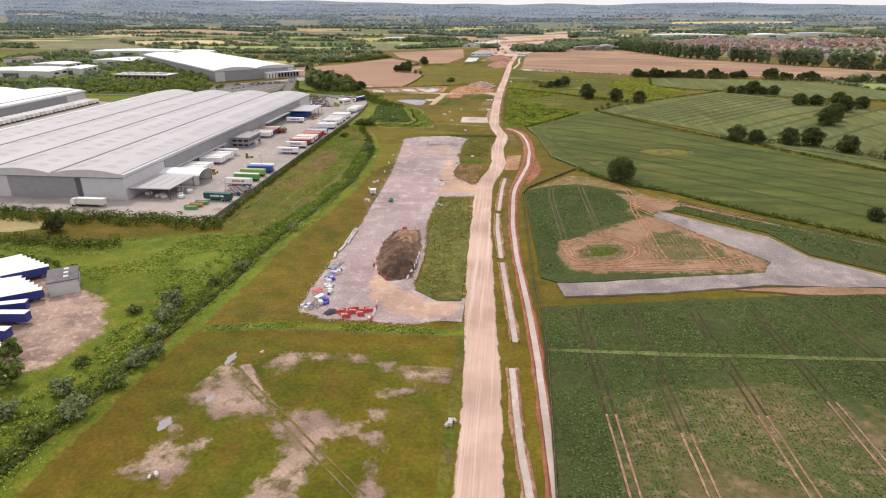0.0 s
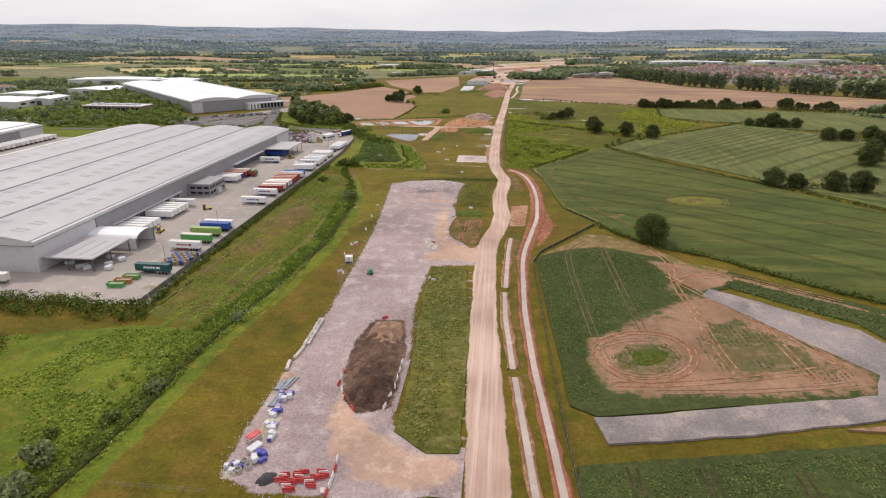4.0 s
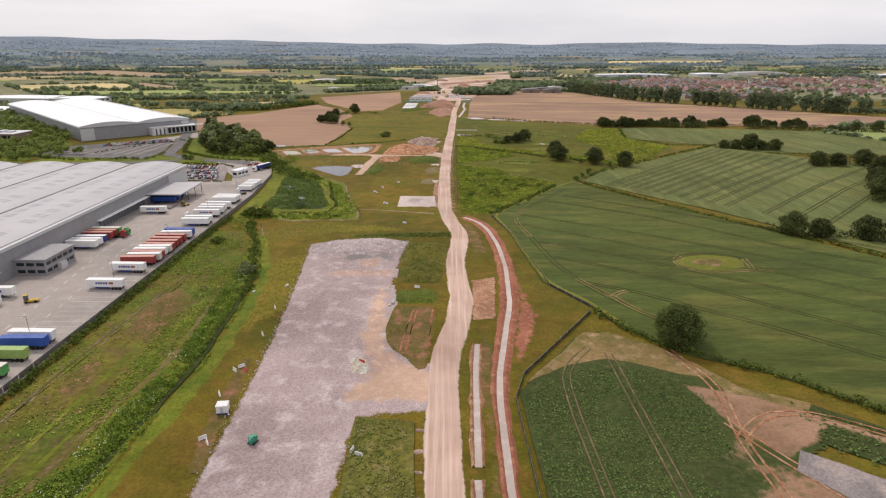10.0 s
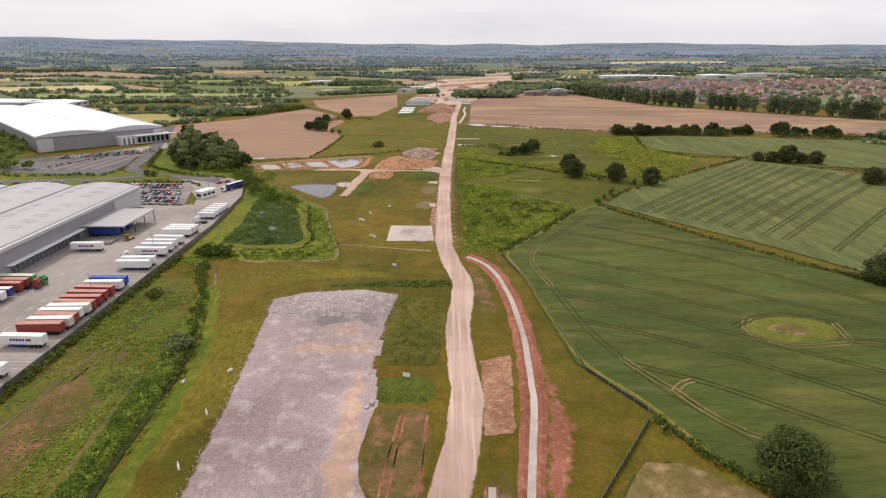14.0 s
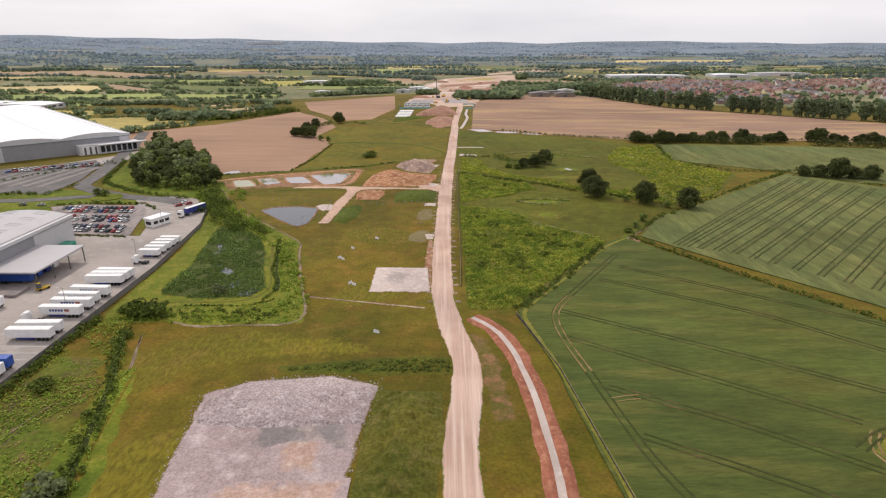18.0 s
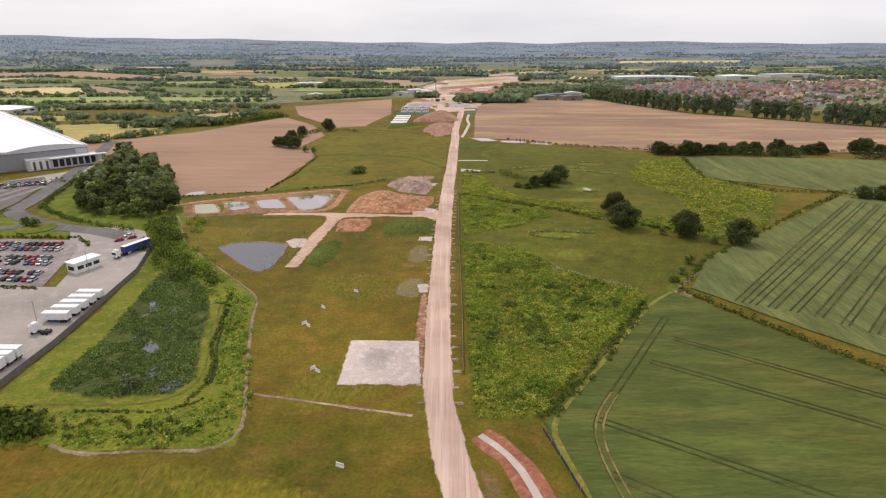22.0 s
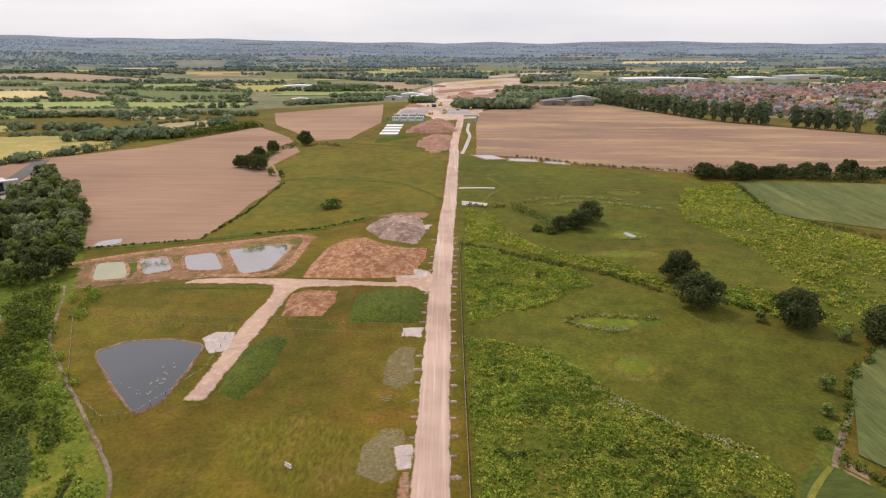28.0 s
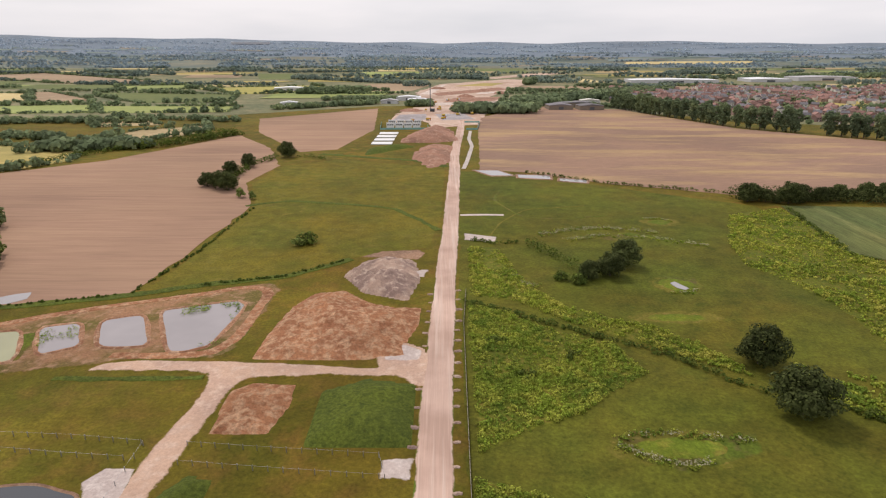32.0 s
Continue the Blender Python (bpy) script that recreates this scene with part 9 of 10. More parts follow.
for street in range(105):
    sx, sy = G.uniform(300, 1150), G.uniform(1290, 1790)
    if sx < 1640 - sy * 0.98 or (1430 < sy < 1500 and sx > 520) or (sy > 1700 and sx < 480):
        continue
    ang = G.choice([0.15, 1.72]) + G.uniform(-0.35, 0.35)
    roof = int(G.choice([1, 1, 2]))
    for k in range(int(G.integers(5, 11))):
        cx, cy = sx + math.cos(ang) * k * 10.5, sy + math.sin(ang) * k * 10.5
        ca, sa = math.cos(ang + 1.5708 * (G.random() < 0.25)), math.sin(ang + 1.5708 * (G.random() < 0.25))
        w, d, h, r = G.uniform(3.6, 4.8), G.uniform(3.4, 4.2), G.uniform(4.8, 5.6), G.uniform(2.6, 3.4)
        b = len(hv)
        for x, y, z in ((-w, -d, 0), (w, -d, 0), (w, d, 0), (-w, d, 0), (-w, -d, h), (w, -d, h), (w, d, h), (-w, d, h), (-w, 0, h + r), (w, 0, h + r)):
            hv.append((cx + x * ca - y * sa, cy + x * sa + y * ca, z))
        hf += [tuple(b + q for q in f) for f in ((0, 1, 5, 4), (2, 3, 7, 6), (1, 2, 6, 9, 5), (3, 0, 4, 8, 7), (4, 5, 9, 8), (6, 7, 8, 9))]
        hm += [3 if k % 3 == 0 else 0] * 4 + [roof, roof]
vh = to_mesh("village_houses", hv, hf)
for m in (BRICK, TILE_RED, TILE_GREY, CREAM):
    vh.materials.append(m)
vh.polygons.foreach_set("material_index", hm)
tagged(part("village_houses", vh), "close-packed red-brick houses of a distant village", "houses", kind="stuff")
for x, y, w, d, h, t, rm, lb in ((452, 1965, 210, 60, 7, 0, ROOF_WHITE, "long pale-roofed distribution shed"), (755, 2000, 100, 70, 7, 0, ROOF_WHITE, "long pale-roofed distribution shed"), (900, 2050, 160, 60, 9, 5, ROOF_GREY, "long grey-roofed factory beyond the village"),
                                  (1250, 1900, 120, 60, 9, 5, ROOF_WHITE, "pale-roofed factory beyond the village"), (150, 1345, 34, 26, 6, 5, TILE_GREY, "dark-roofed farm shed by a tan field"), (192, 1340, 34, 24, 6, 5, TILE_GREY, "dark-roofed farm shed by a tan field"), (170, 1380, 60, 18, 6, 5, TILE_GREY, "dark-roofed farm shed by a tan field"),
                                  (215, 1440, 30, 14, 5, 0, CREAM, "pale farm building among trees"), (-330, 1700, 60, 25, 6, 10, ROOF_WHITE, "pale depot building among trees"), (-240, 1400, 26, 10, 5, 12, ROOF_WHITE, "white farm building among trees"), (-75, 1490, 40, 16, 6, 0, ROOF_WHITE, "white site building on the works"),
                                  (-52, 1440, 36, 16, 6, 8, ROOF_WHITE, "white site building on the works"), (-95, 1440, 26, 14, 5, -5, ROOF_GREY, "grey site building on the works")):
    plain_shed(x, y, w, d, h, t, rm, CLAD_PALE if rm is not TILE_GREY else TIMBER, lb, 2.0)

# site compound at the head of the haul road
RED_SOIL = natural("reddish_spoil", (0.33, 0.175, 0.12), (0.25, 0.135, 0.095), (0.40, 0.25, 0.18), 0.05, 0.25, 0.9, contrast=0.4, bump=0.8, bump_d=0.5)
PALE_WORKS = natural("pale_stone_works", (0.60, 0.50, 0.44), (0.52, 0.42, 0.36), (0.66, 0.57, 0.52), 0.03, 0.1, 0.4, contrast=0.25)
GREY_WORKS = natural("grey_stone_works", (0.36, 0.32, 0.32), (0.29, 0.26, 0.26), (0.42, 0.38, 0.38), 0.03, 0.1, 0.4, contrast=0.25)
sheet("ploughed_field", [(-216, 1740), (-166, 1930), (-77, 1955), (-23, 1896), (-60, 1700), (-140, 1690)], 0.5, F_TAN, "bare orange-tan field beside the works", "field", amp=0)
for pts, mt, lb in (([(-42, 1618), (0, 1900), (10, 1900), (-20, 1610)], PALE_WORKS, "pale stone road on the earthworks"), ([(-7, 1582), (136, 1743), (120, 1800), (-20, 1640)], RED_SOIL, "reddish stripped ground on the earthworks"), ([(20, 1840), (97, 1956), (150, 1960), (110, 1850)], F_OLIVE, "grassed strip on the earthworks"),
                    ([(-40, 1400), (60, 1425), (100, 1470), (-50, 1440)], PALE_WORKS, "pale stone hardstanding on the earthworks"), ([(-10, 1290), (30, 1290), (40, 1230), (0, 1220)], GREY_WORKS, "grey stone hardstanding in the compound"), ([(-60, 1210), (-18, 1225), (-20, 1290), (-56, 1280)], GREY_WORKS, "grey stone hardstanding in the compound"),
                    ([(0, 1450), (85, 1480), (105, 1560), (20, 1540)], RED_SOIL, "reddish stripped ground on the earthworks"), ([(60, 1620), (130, 1660), (140, 1700), (70, 1660)], PALE_WORKS, "pale stone road on the earthworks")):
    sheet("earthworks", pts, 0.62, mt, lb, "earthworks", 8, 3)
for x, y, h in ((-30, 1500, 4), (40, 1560, 5), (80, 1700, 4), (-10, 1760, 5), (30, 1340, 3), (-44, 1330, 3), (110, 1640, 4)):
    mound("spoil_heap", [(x - 14, y - 8), (x + 10, y - 12), (x + 18, y + 4), (x + 4, y + 14), (x - 12, y + 10)], h, RED_SOIL, "small reddish heap on the earthworks", cell=2.5, rough_amp=0.8, base=0.4, seed=x)
mound("spoil_heap", [(-39, 1054), (-32, 1100), (-20, 1140), (-10, 1160), (6, 1145), (12, 1114), (14.5, 1062), (-10, 1050)], 7.0, RED_SOIL, "broad reddish spoil heap", cell=4, rough_amp=0.8)
mound("spoil_heap", [(-24, 976), (-18, 1020), (-6, 1042), (9, 1030), (7, 956), (-7, 930)], 4.0, RED_SOIL, "low reddish-brown spoil heap", cell=4, rough_amp=0.8, seed=3)
mound("grass_mound", [(-62, 985), (-40, 1010), (-22, 1028), (-40, 1030), (-64, 1012)], 3.5, WEEDS, "green bund below the site compound", cell=4, seed=4)
for i in range(4):
    s = thing("covered_bed", pose(-64.5 + i * 0.3, 1039 + i * 21.5, 0), "long white sheeted bed on the ground", "sheeted bed", "white sheeted beds")
    box("sheet", 0, 19, 0, 13, 0, 0.8, WHITE, s, bevel=0.2)
for i in range(8):
    c = thing("site_cabin", pose(-60 + (i % 4) * 9.5, 1150 + (i // 4) * 26, 0), "white modular site cabin in a compound", "cabin", "site cabins")
    box("body", 0, 8, 0, 4, 0, 5.4, WHITE, c, bevel=0.1)
    box("roof", -0.2, 8.2, -0.2, 4.2, 5.4, 5.7, CLAD_PALE, c)
    for k in range(3):
        box("window", 0.8 + k * 2.4, 2.4 + k * 2.4, -0.08, 0.1, 3.4, 4.6, GLASS, c)
TEAL_F = plain("teal_hoarding", (0.22, 0.42, 0.39), 0.5, 0.0, 0.05)
for x0, y0, x1, y1 in ((-66, 1140, -14, 1142), (-14, 1142, -16, 1170), (26, 1139, 38, 1140), (38, 1140, 44, 1200), (26, 1200, 44, 1200), (-66, 1140, -70, 1200)):
    L = math.hypot(x1 - x0, y1 - y0)
    f = thing("site_hoarding", pose(x0, y0, 0, 0, 0, math.degrees(math.atan2(y1 - y0, x1 - x0))), "teal site hoarding on the ground", "hoarding")
    n = max(2, int(L / 6))
    for k in range(n):
        box("panel", L * k / n, L * (k + 1) / n - 0.15, -0.06, 0.06, 0, 2.0, TEAL_F, f)
rig = thing("piling_rig", pose(-13, 1322, 0.3), "tall dark piling rig on the works", "rig")
box("tracks", -3, 3, -2.4, 2.4, 0, 1.2, BLACK, rig)
box("cab", -2.6, 3.2, -1.8, 1.8, 1.2, 3.8, CLAD_DARK, rig, bevel=0.2)
box("mast", -3.4, -2.4, -0.6, 0.6, 0.4, 34, CLAD_DARK, rig)
for i in range(18):
    v = thing("dumper", pose(-35 + (i * 37) % 80, 1180 + (i * 53) % 330, 0.3, 0, 0, i * 50), "yellow earth-moving dumper on the works", "dumper", "dumpers on the works")
    box("skip", -3.2, 1.2, -1.5, 1.5, 1.2, 2.9, YELLOW, v, bevel=0.25)
    box("cab", 1.4, 2.9, -1.2, 1.2, 1.0, 3.1, ORANGE_P if i % 2 else WHITE, v, bevel=0.1)
    for x in (-2.2, -0.6, 2.1):
        for s in (-1.3, 1.3):
            part("wheel", LORRY_WHEEL, v, m=pose(x, s, 0.5))

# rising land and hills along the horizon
# Distance haze is put into the base colour as pale blue-grey.
HILLSIDE_HAZED = natural("hazed_far_hillside", (0.178, 0.214, 0.256), (0.158, 0.193, 0.235), (0.205, 0.236, 0.268), 0.003, 0.012, 0.06, contrast=0.25, speck=(0.54, 0.66), stretch=(0.35, 1, 1), bump=0)
hx = np.arange(-4400, 4401, 80)
hy = np.concatenate([np.arange(2980, 4700, 70), [4705, 4760]])
X, Y = np.meshgrid(hx, hy)
Y = Y - np.abs(X) * 0.05
Hz = hill_z(X, Y) - 0.4 + 0.9 * (Y + np.abs(X) * 0.05 > 2990)
Hz[-1] -= 30
n = len(hx)
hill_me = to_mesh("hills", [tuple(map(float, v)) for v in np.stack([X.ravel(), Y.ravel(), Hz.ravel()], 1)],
                  [(j * n + i, j * n + i + 1, (j + 1) * n + i + 1, (j + 1) * n + i) for j in range(len(hy) - 1) for i in range(n - 1)], HILLSIDE_HAZED, True)
# Nearer slopes get a thinner, greener tint of the same painted haze.
hill_me.materials.append(natural("hazed_lower_hillside", (0.150, 0.182, 0.145), (0.125, 0.158, 0.135), (0.185, 0.21, 0.15), 0.004, 0.014, 0.06, contrast=0.3, speck=(0.54, 0.66), stretch=(0.35, 1, 1), bump=0))
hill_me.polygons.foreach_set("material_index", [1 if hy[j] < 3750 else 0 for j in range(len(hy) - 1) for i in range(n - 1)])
tagged(part("hills", hill_me), "low hills along the horizon, haze in their colour", "hills", kind="structure")
shed = thing("distribution_shed", pose(-1180, 4330, float(hill_z(-1180, 4330)) + 2), "long white distribution shed far off", "warehouse")
box("wall", -110, 110, 0, 60, 0, 12, CLAD_PALE, shed)
box("roof", -112, 112, -2, 62, 12, 15, ROOF_WHITE, shed, bevel=0.6)

# ---------- small things along the works
CONC = natural("cast_concrete", (0.50, 0.46, 0.42), (0.43, 0.40, 0.37), (0.56, 0.52, 0.48), 0.3, 1.2, 5, contrast=0.15, bump=0.1, per_object=0.15)
BAG_BLUE = plain("blue_woven_bag", (0.10, 0.10, 0.42), 0.7, 0.0, 0.15, 2)
BAG_WHITE = plain("white_woven_bag", (0.66, 0.66, 0.68), 0.7, 0.0, 0.12, 2)
BAG_LILAC = plain("lilac_sheet", (0.36, 0.30, 0.55), 0.6, 0.0, 0.15, 2)
PIPE_GREY = plain("grey_plastic_pipe", (0.34, 0.36, 0.39), 0.5, 0.0, 0.1)
BAR_RED = plain("red_plastic_barrier", (0.55, 0.06, 0.06), 0.5, 0.0, 0.1)
BAR_WHITE = plain("white_plastic_barrier", (0.75, 0.73, 0.72), 0.5, 0.0, 0.08)
TEAL_M = plain("green_machine_paint", (0.02, 0.27, 0.17), 0.4, 0.0, 0.1)
WOOD_PALE = plain("pale_pallet_wood", (0.42, 0.32, 0.20), 0.85, 0.0, 0.15, 2)
WIRE = plain("fence_wire", (0.17, 0.16, 0.14), 0.7, 0.0, 0.05)
POST = plain("weathered_post", (0.34, 0.29, 0.23), 0.85, 0.0, 0.12, 2)
SILT = plain("black_silt_membrane", (0.05, 0.045, 0.05), 0.7, 0.0, 0.15)


def solid(name, boxes, mat, bevel=0.0):
    """One mesh of several boxes."""
    bm = bmesh.new()
    for b in boxes:
        box_bm(*b, bm=bm)
    if bevel:
        bmesh.ops.bevel(bm, geom=list(bm.edges), offset=bevel, segments=1, affect="EDGES")
    me = bpy.data.meshes.new(name)
    bm.to_mesh(me)
    bm.free()
    me.materials.append(mat)
    return me


def shared(name, me, x, y, z, turn, label, category, group="", s=1.0):
    ob = part(name, me, m=pose(x, y, z, 0, 0, turn))
    ob.scale = (s, s, s)
    return tagged(ob, label, category, group)


def along(line, step):
    out = []
    for (x1, y1), (x2, y2) in zip(line, line[1:]):
        L = math.hypot(x2 - x1, y2 - y1)
        n = max(1, round(L / step))
        for i in range(n):
            out.append((x1 + (x2 - x1) * i / n, y1 + (y2 - y1) * i / n, math.degrees(math.atan2(y2 - y1, x2 - x1))))
    out.append((line[-1][0], line[-1][1], out[-1][2]))
    return out


# concrete blocks along the edge of the platform
BLOCK = solid("concrete_block", [(-0.78, 0.78, -0.4, 0.4, 0, 0.75)], CONC, 0.04)
BLOCK2 = solid("concrete_block", [(-0.78, 0.78, -0.4, 0.4, 0, 0.75), (-0.3, 0.3, -0.12, 0.12, 0.75, 0.87)], CONC, 0.03)
for line in ([(-53.6, 227), (-53.5, 211)], [(-52.7, 227), (-52.6, 212)], [(-53.4, 209), (-53.8, 204)], [(-54.6, 201), (-54.2, 198)]):
    for x, y, a in along(line, 1.65):
        shared("concrete_block", BLOCK if rnd.random() < 0.6 else BLOCK2, x + rnd.uniform(-0.08, 0.08), y, 0.24, a + rnd.uniform(-4, 4), "pale precast concrete block on the stone platform", "concrete block", "concrete blocks along the platform")


def bag_mesh(mat, s, seed):
    """A bulk bag: bulging sides, a slumped top."""
    bm = bmesh.new()
    bmesh.ops.create_cube(bm, size=s)
    bmesh.ops.subdivide_edges(bm, edges=list(bm.edges), cuts=2, use_grid_fill=True)
    r = random.Random(seed)
    for v in bm.verts:
        d = 1 - abs(v.co.z) / s
        v.co.x *= 1 + 0.22 * d
        v.co.y *= 1 + 0.22 * d
        v.co += Vector((r.uniform(-1, 1), r.uniform(-1, 1), r.uniform(-1, 0.6))) * 0.07 * s
        v.co.z += s / 2 + 0.05
    me = bpy.data.meshes.new("bulk_bag")
    bm.to_mesh(me)
    bm.free()
    me.materials.append(mat)
    return me


BAGS = {"white": [bag_mesh(BAG_WHITE, 1.0, i) for i in range(2)], "blue": [bag_mesh(BAG_BLUE, 0.95, 5 + i) for i in range(2)], "lilac": [bag_mesh(BAG_LILAC, 0.9, 9)]}
for cx, cy, n, sx, sy, kinds in ((-50.2, 184.5, 9, 1.4, 3.2, ("lilac", "blue", "white")), (-50.4, 178.5, 7, 1.5, 2.2, ("white", "lilac", "blue")), (-47.6, 162.4, 6, 1.5, 1.5, ("blue", "white", "blue")), (-52.2, 159, 6, 1.6, 1.6, ("white", "blue", "white")),
                                  (-49.6, 173, 6, 1.4, 1.8, ("white", "white", "lilac")), (-47, 169, 4, 1.1, 1.2, ("white", "blue", "white"))):
    for i in range(n):
        k = kinds[i % 3]
        shared("bulk_bag", rnd.choice(BAGS[k]), cx + rnd.uniform(-sx, sx), cy + rnd.uniform(-sy, sy), 0.22, rnd.uniform(0, 90), {"white": "slumped white bulk bag among site materials", "blue": "blue woven bulk bag among site materials", "lilac": "lilac wrapped bundle among site materials"}[k], "bulk bag", "bulk bags on the platform", rnd.uniform(0.8, 1.25))


def pipe_mesh(length, r, mat, wall=0.05):
    bm = bmesh.new()
    n = 12
    ring = []
    for x in (0, length):
        for rr in (r, r - wall):
            ring.append([bm.verts.new((x, math.cos(k * 6.2832 / n) * rr, r + math.sin(k * 6.2832 / n) * rr)) for k in range(n)])
    for a, b in ((0, 2), (3, 1), (1, 0), (2, 3)):
        for k in range(n):
            bm.faces.new((ring[a][k], ring[a][(k + 1) % n], ring[b][(k + 1) % n], ring[b][k]))
    bmesh.ops.recalc_face_normals(bm, faces=bm.faces)
    me = bpy.data.meshes.new("pipe")
    bm.to_mesh(me)
    bm.free()
    me.materials.append(mat)
    return me


PIPE = pipe_mesh(6.0, 0.24, PIPE_GREY)
for cx, cy, n, turn in ((-53.9, 187.5, 4, 84), (-52.2, 188, 3, 80), (-52.8, 180.5, 4, 86)):
    for i in range(n):
        shared("drain_pipe", PIPE, cx + i * 0.55, cy, 0.24, turn + rnd.uniform(-3, 3), "grey plastic drain pipe lying in a stack", "pipe", "drain pipes on the platform")
RING = pipe_mesh(0.9, 0.75, CONC, 0.12)
for x, y in ((-50.4, 160.6), (-49, 159.2), (-50.6, 157.8), (-48.6, 161)):
    r = part("manhole_ring", RING, m=pose(x, y, 0.25, 0, -90, 0) @ Matrix.Translation((0, 0, -0.75)))
    tagged(r, "pale concrete manhole ring lying ready", "concrete ring", "manhole rings")
for x, y, a, roof in ((-51.6, 168.4, 60, BAR_RED), (-49.7, 164.6, 62, BAG_WHITE)):
    c = thing("storage_box", pose(x, y, 0.25, 0, 0, a), "white and red storage box among site materials", "storage box")
    box("body", -1.6, 1.6, -0.9, 0.9, 0, 1.1, BAR_WHITE, c, bevel=0.06)
    box("lid", -1.65, 1.65, -0.95, 0.95, 1.1, 1.3, roof, c, bevel=0.05)
    box("band", -1.63, 1.63, -0.93, 0.93, 0.4, 0.6, BAR_RED, c)
mound("waste_heap", [(-46, 155), (-45, 158), (-42.5, 158.2), (-42, 155.4), (-44, 154)], 1.2, SILT, "black heap of scrap sheeting", cell=0.5, rough_amp=0.7, base=0.22)
mound("waste_heap", [(-54, 161), (-50, 162), (-50, 156), (-53, 156)], 0.9, CHALK, "mixed heap of pale site waste", cell=0.5, rough_amp=0.8, base=0.22, seed=3)
mound("waste_heap", [(-52, 176), (-48, 177), (-46.5, 171), (-49, 168), (-52, 170)], 0.8, CHALK, "mixed heap of pale site waste", cell=0.5, rough_amp=0.8, base=0.22, seed=7)
mound("waste_heap", [(-54.6, 196), (-52, 197), (-51, 192), (-54, 191)], 0.8, SAND, "small heap of sand on the platform", cell=0.5, rough_amp=0.3, base=0.22, seed=9)
mound("soil_ridge", [(-38.2, 204), (-36, 205.5), (-34, 204), (-35, 198), (-37.5, 199)], 0.9, SOIL_DARK, "dark lumps of soil beside a heap", cell=0.5, rough_amp=0.6, base=0.2, seed=4)

mound("rubble_heap", [(-29.6, 305.6), (-26.1, 307.4), (-23, 301.2), (-24, 297), (-28, 298)], 1.0, CHALK, "low heap of broken rubble on the platform", cell=0.5, rough_amp=0.7, base=0.22, seed=15)

# plastic barriers
BARRIER = {}
for k, mat in (("red", BAR_RED), ("white", BAR_WHITE)):
    bm = bmesh.new()
    prof = [(-0.25, 0), (0.25, 0), (0.2, 0.25), (0.09, 0.4), (0.07, 1.0), (-0.07, 1.0), (-0.09, 0.4), (-0.2, 0.25)]
    a = [bm.verts.new((-1, y, z)) for y, z in prof]
    b = [bm.verts.new((1, y, z)) for y, z in prof]
    bm.faces.new(a)
    bm.faces.new(b[::-1])
    for i in range(8):
        bm.faces.new((a[i], a[i - 1], b[i - 1], b[i]))
    bmesh.ops.recalc_face_normals(bm, faces=bm.faces)
    BARRIER[k] = bpy.data.meshes.new("barrier")
    bm.to_mesh(BARRIER[k])
    bm.free()
    BARRIER[k].materials.append(mat)


def barrier(k, x, y, a, z=0.25):
    shared("plastic_barrier", BARRIER[k], x, y, z, a, k + " plastic site barrier on the ground", "barrier", "plastic site barriers")


for cx, cy, n in ((-38.8, 154.8, 6), (-37, 157.6, 6), (-34.6, 156.4, 6), (-32.8, 158.6, 4), (-40.4, 157, 4)):
    for i in range(n):
        barrier("red" if i % 5 != 2 else "white", cx + rnd.uniform(-0.8, 0.8), cy + (i - n / 2) * 0.55, rnd.uniform(-9, 9) + 4, 0.25)
for k, (x, y, a) in enumerate(along([(-30.5, 153.2), (-30.5, 158), (-30.9, 163)], 2.1)):
    barrier("white" if k % 3 else "red", x, y, a)
for k, (x, y, a) in enumerate(along([(-32, 181.5), (-35.4, 186), (-38.0, 192), (-38.6, 201), (-39.4, 212), (-39.2, 222), (-37, 227.5), (-33, 230.3)], 3.4)):
    if rnd.random() < 0.75:
        barrier("white" if k % 2 else "red", x + rnd.uniform(-0.3, 0.3), y, a + rnd.uniform(-14, 14))
for k, (x, y, a) in enumerate(along([(-24.4, 183), (-23.4, 192), (-23.4, 204)], 4.5)):
    barrier("white", x, y, a + rnd.uniform(-10, 10))
for cx, cy, z, ks in ((-59.5, 299.5, 0.0, "rww"), (-61, 321, 0.0, "w"), (-57.5, 279, 0.0, "ww"), (-58, 267, 0.0, "ww"), (-62.4, 287, 0.0, "w"), (-27.2, 302.6, 0.7, "rw"), (-22.6, 262.5, 0.26, "ww"), (-45.8, 513.3, 0.0, "ww"), (-43.7, 527.4, 0.0, "w"),
                      (-34.4, 541.4, 0.0, "w"), (-37, 485, 0.0, "ww"), (-24.2, 446, 0.0, "w"), (-13.7, 356, 1.6, "w"), (-62.5, 341, 0.0, "w")):
    for i, c in enumerate(ks):
        t = i * 1.7
        barrier("red" if c == "r" else "white", cx + math.cos(t) * 1.5, cy + math.sin(t) * 1.6, i * 97 + cx, z)
for x, y, s in ((-2.9, 108.6, 1.3), (-2.0, 109.6, 0.8), (-3.6, 107.9, 0.9), (-56, 132.5, 0.7), (-59.6, 87, 0.9), (-60.6, 86.2, 0.6), (-62, 361, 1.0), (-72.7, 355, 0.9), (-20.4, 345, 1.2), (-21.4, 343, 0.9), (-31.4, 153.8, 1.0)):
    shared("stone_block", BLOCK, x, y, 0.0, x * 31, "pale block of broken concrete in the grass", "concrete block", "stray concrete blocks", s)

# white welfare cabin, small green roller, storage frame
cab = thing("site_cabin", pose(-57.2, 279.3, 0.1, 0, 0, 6), "small white site cabin with a dark base", "cabin")
box("body", -1.6, 1.6, -1.4, 1.4, 0.45, 2.7, WHITE, cab, bevel=0.06)
box("roof", -1.7, 1.7, -1.5, 1.5, 2.7, 2.85, BAR_WHITE, cab)
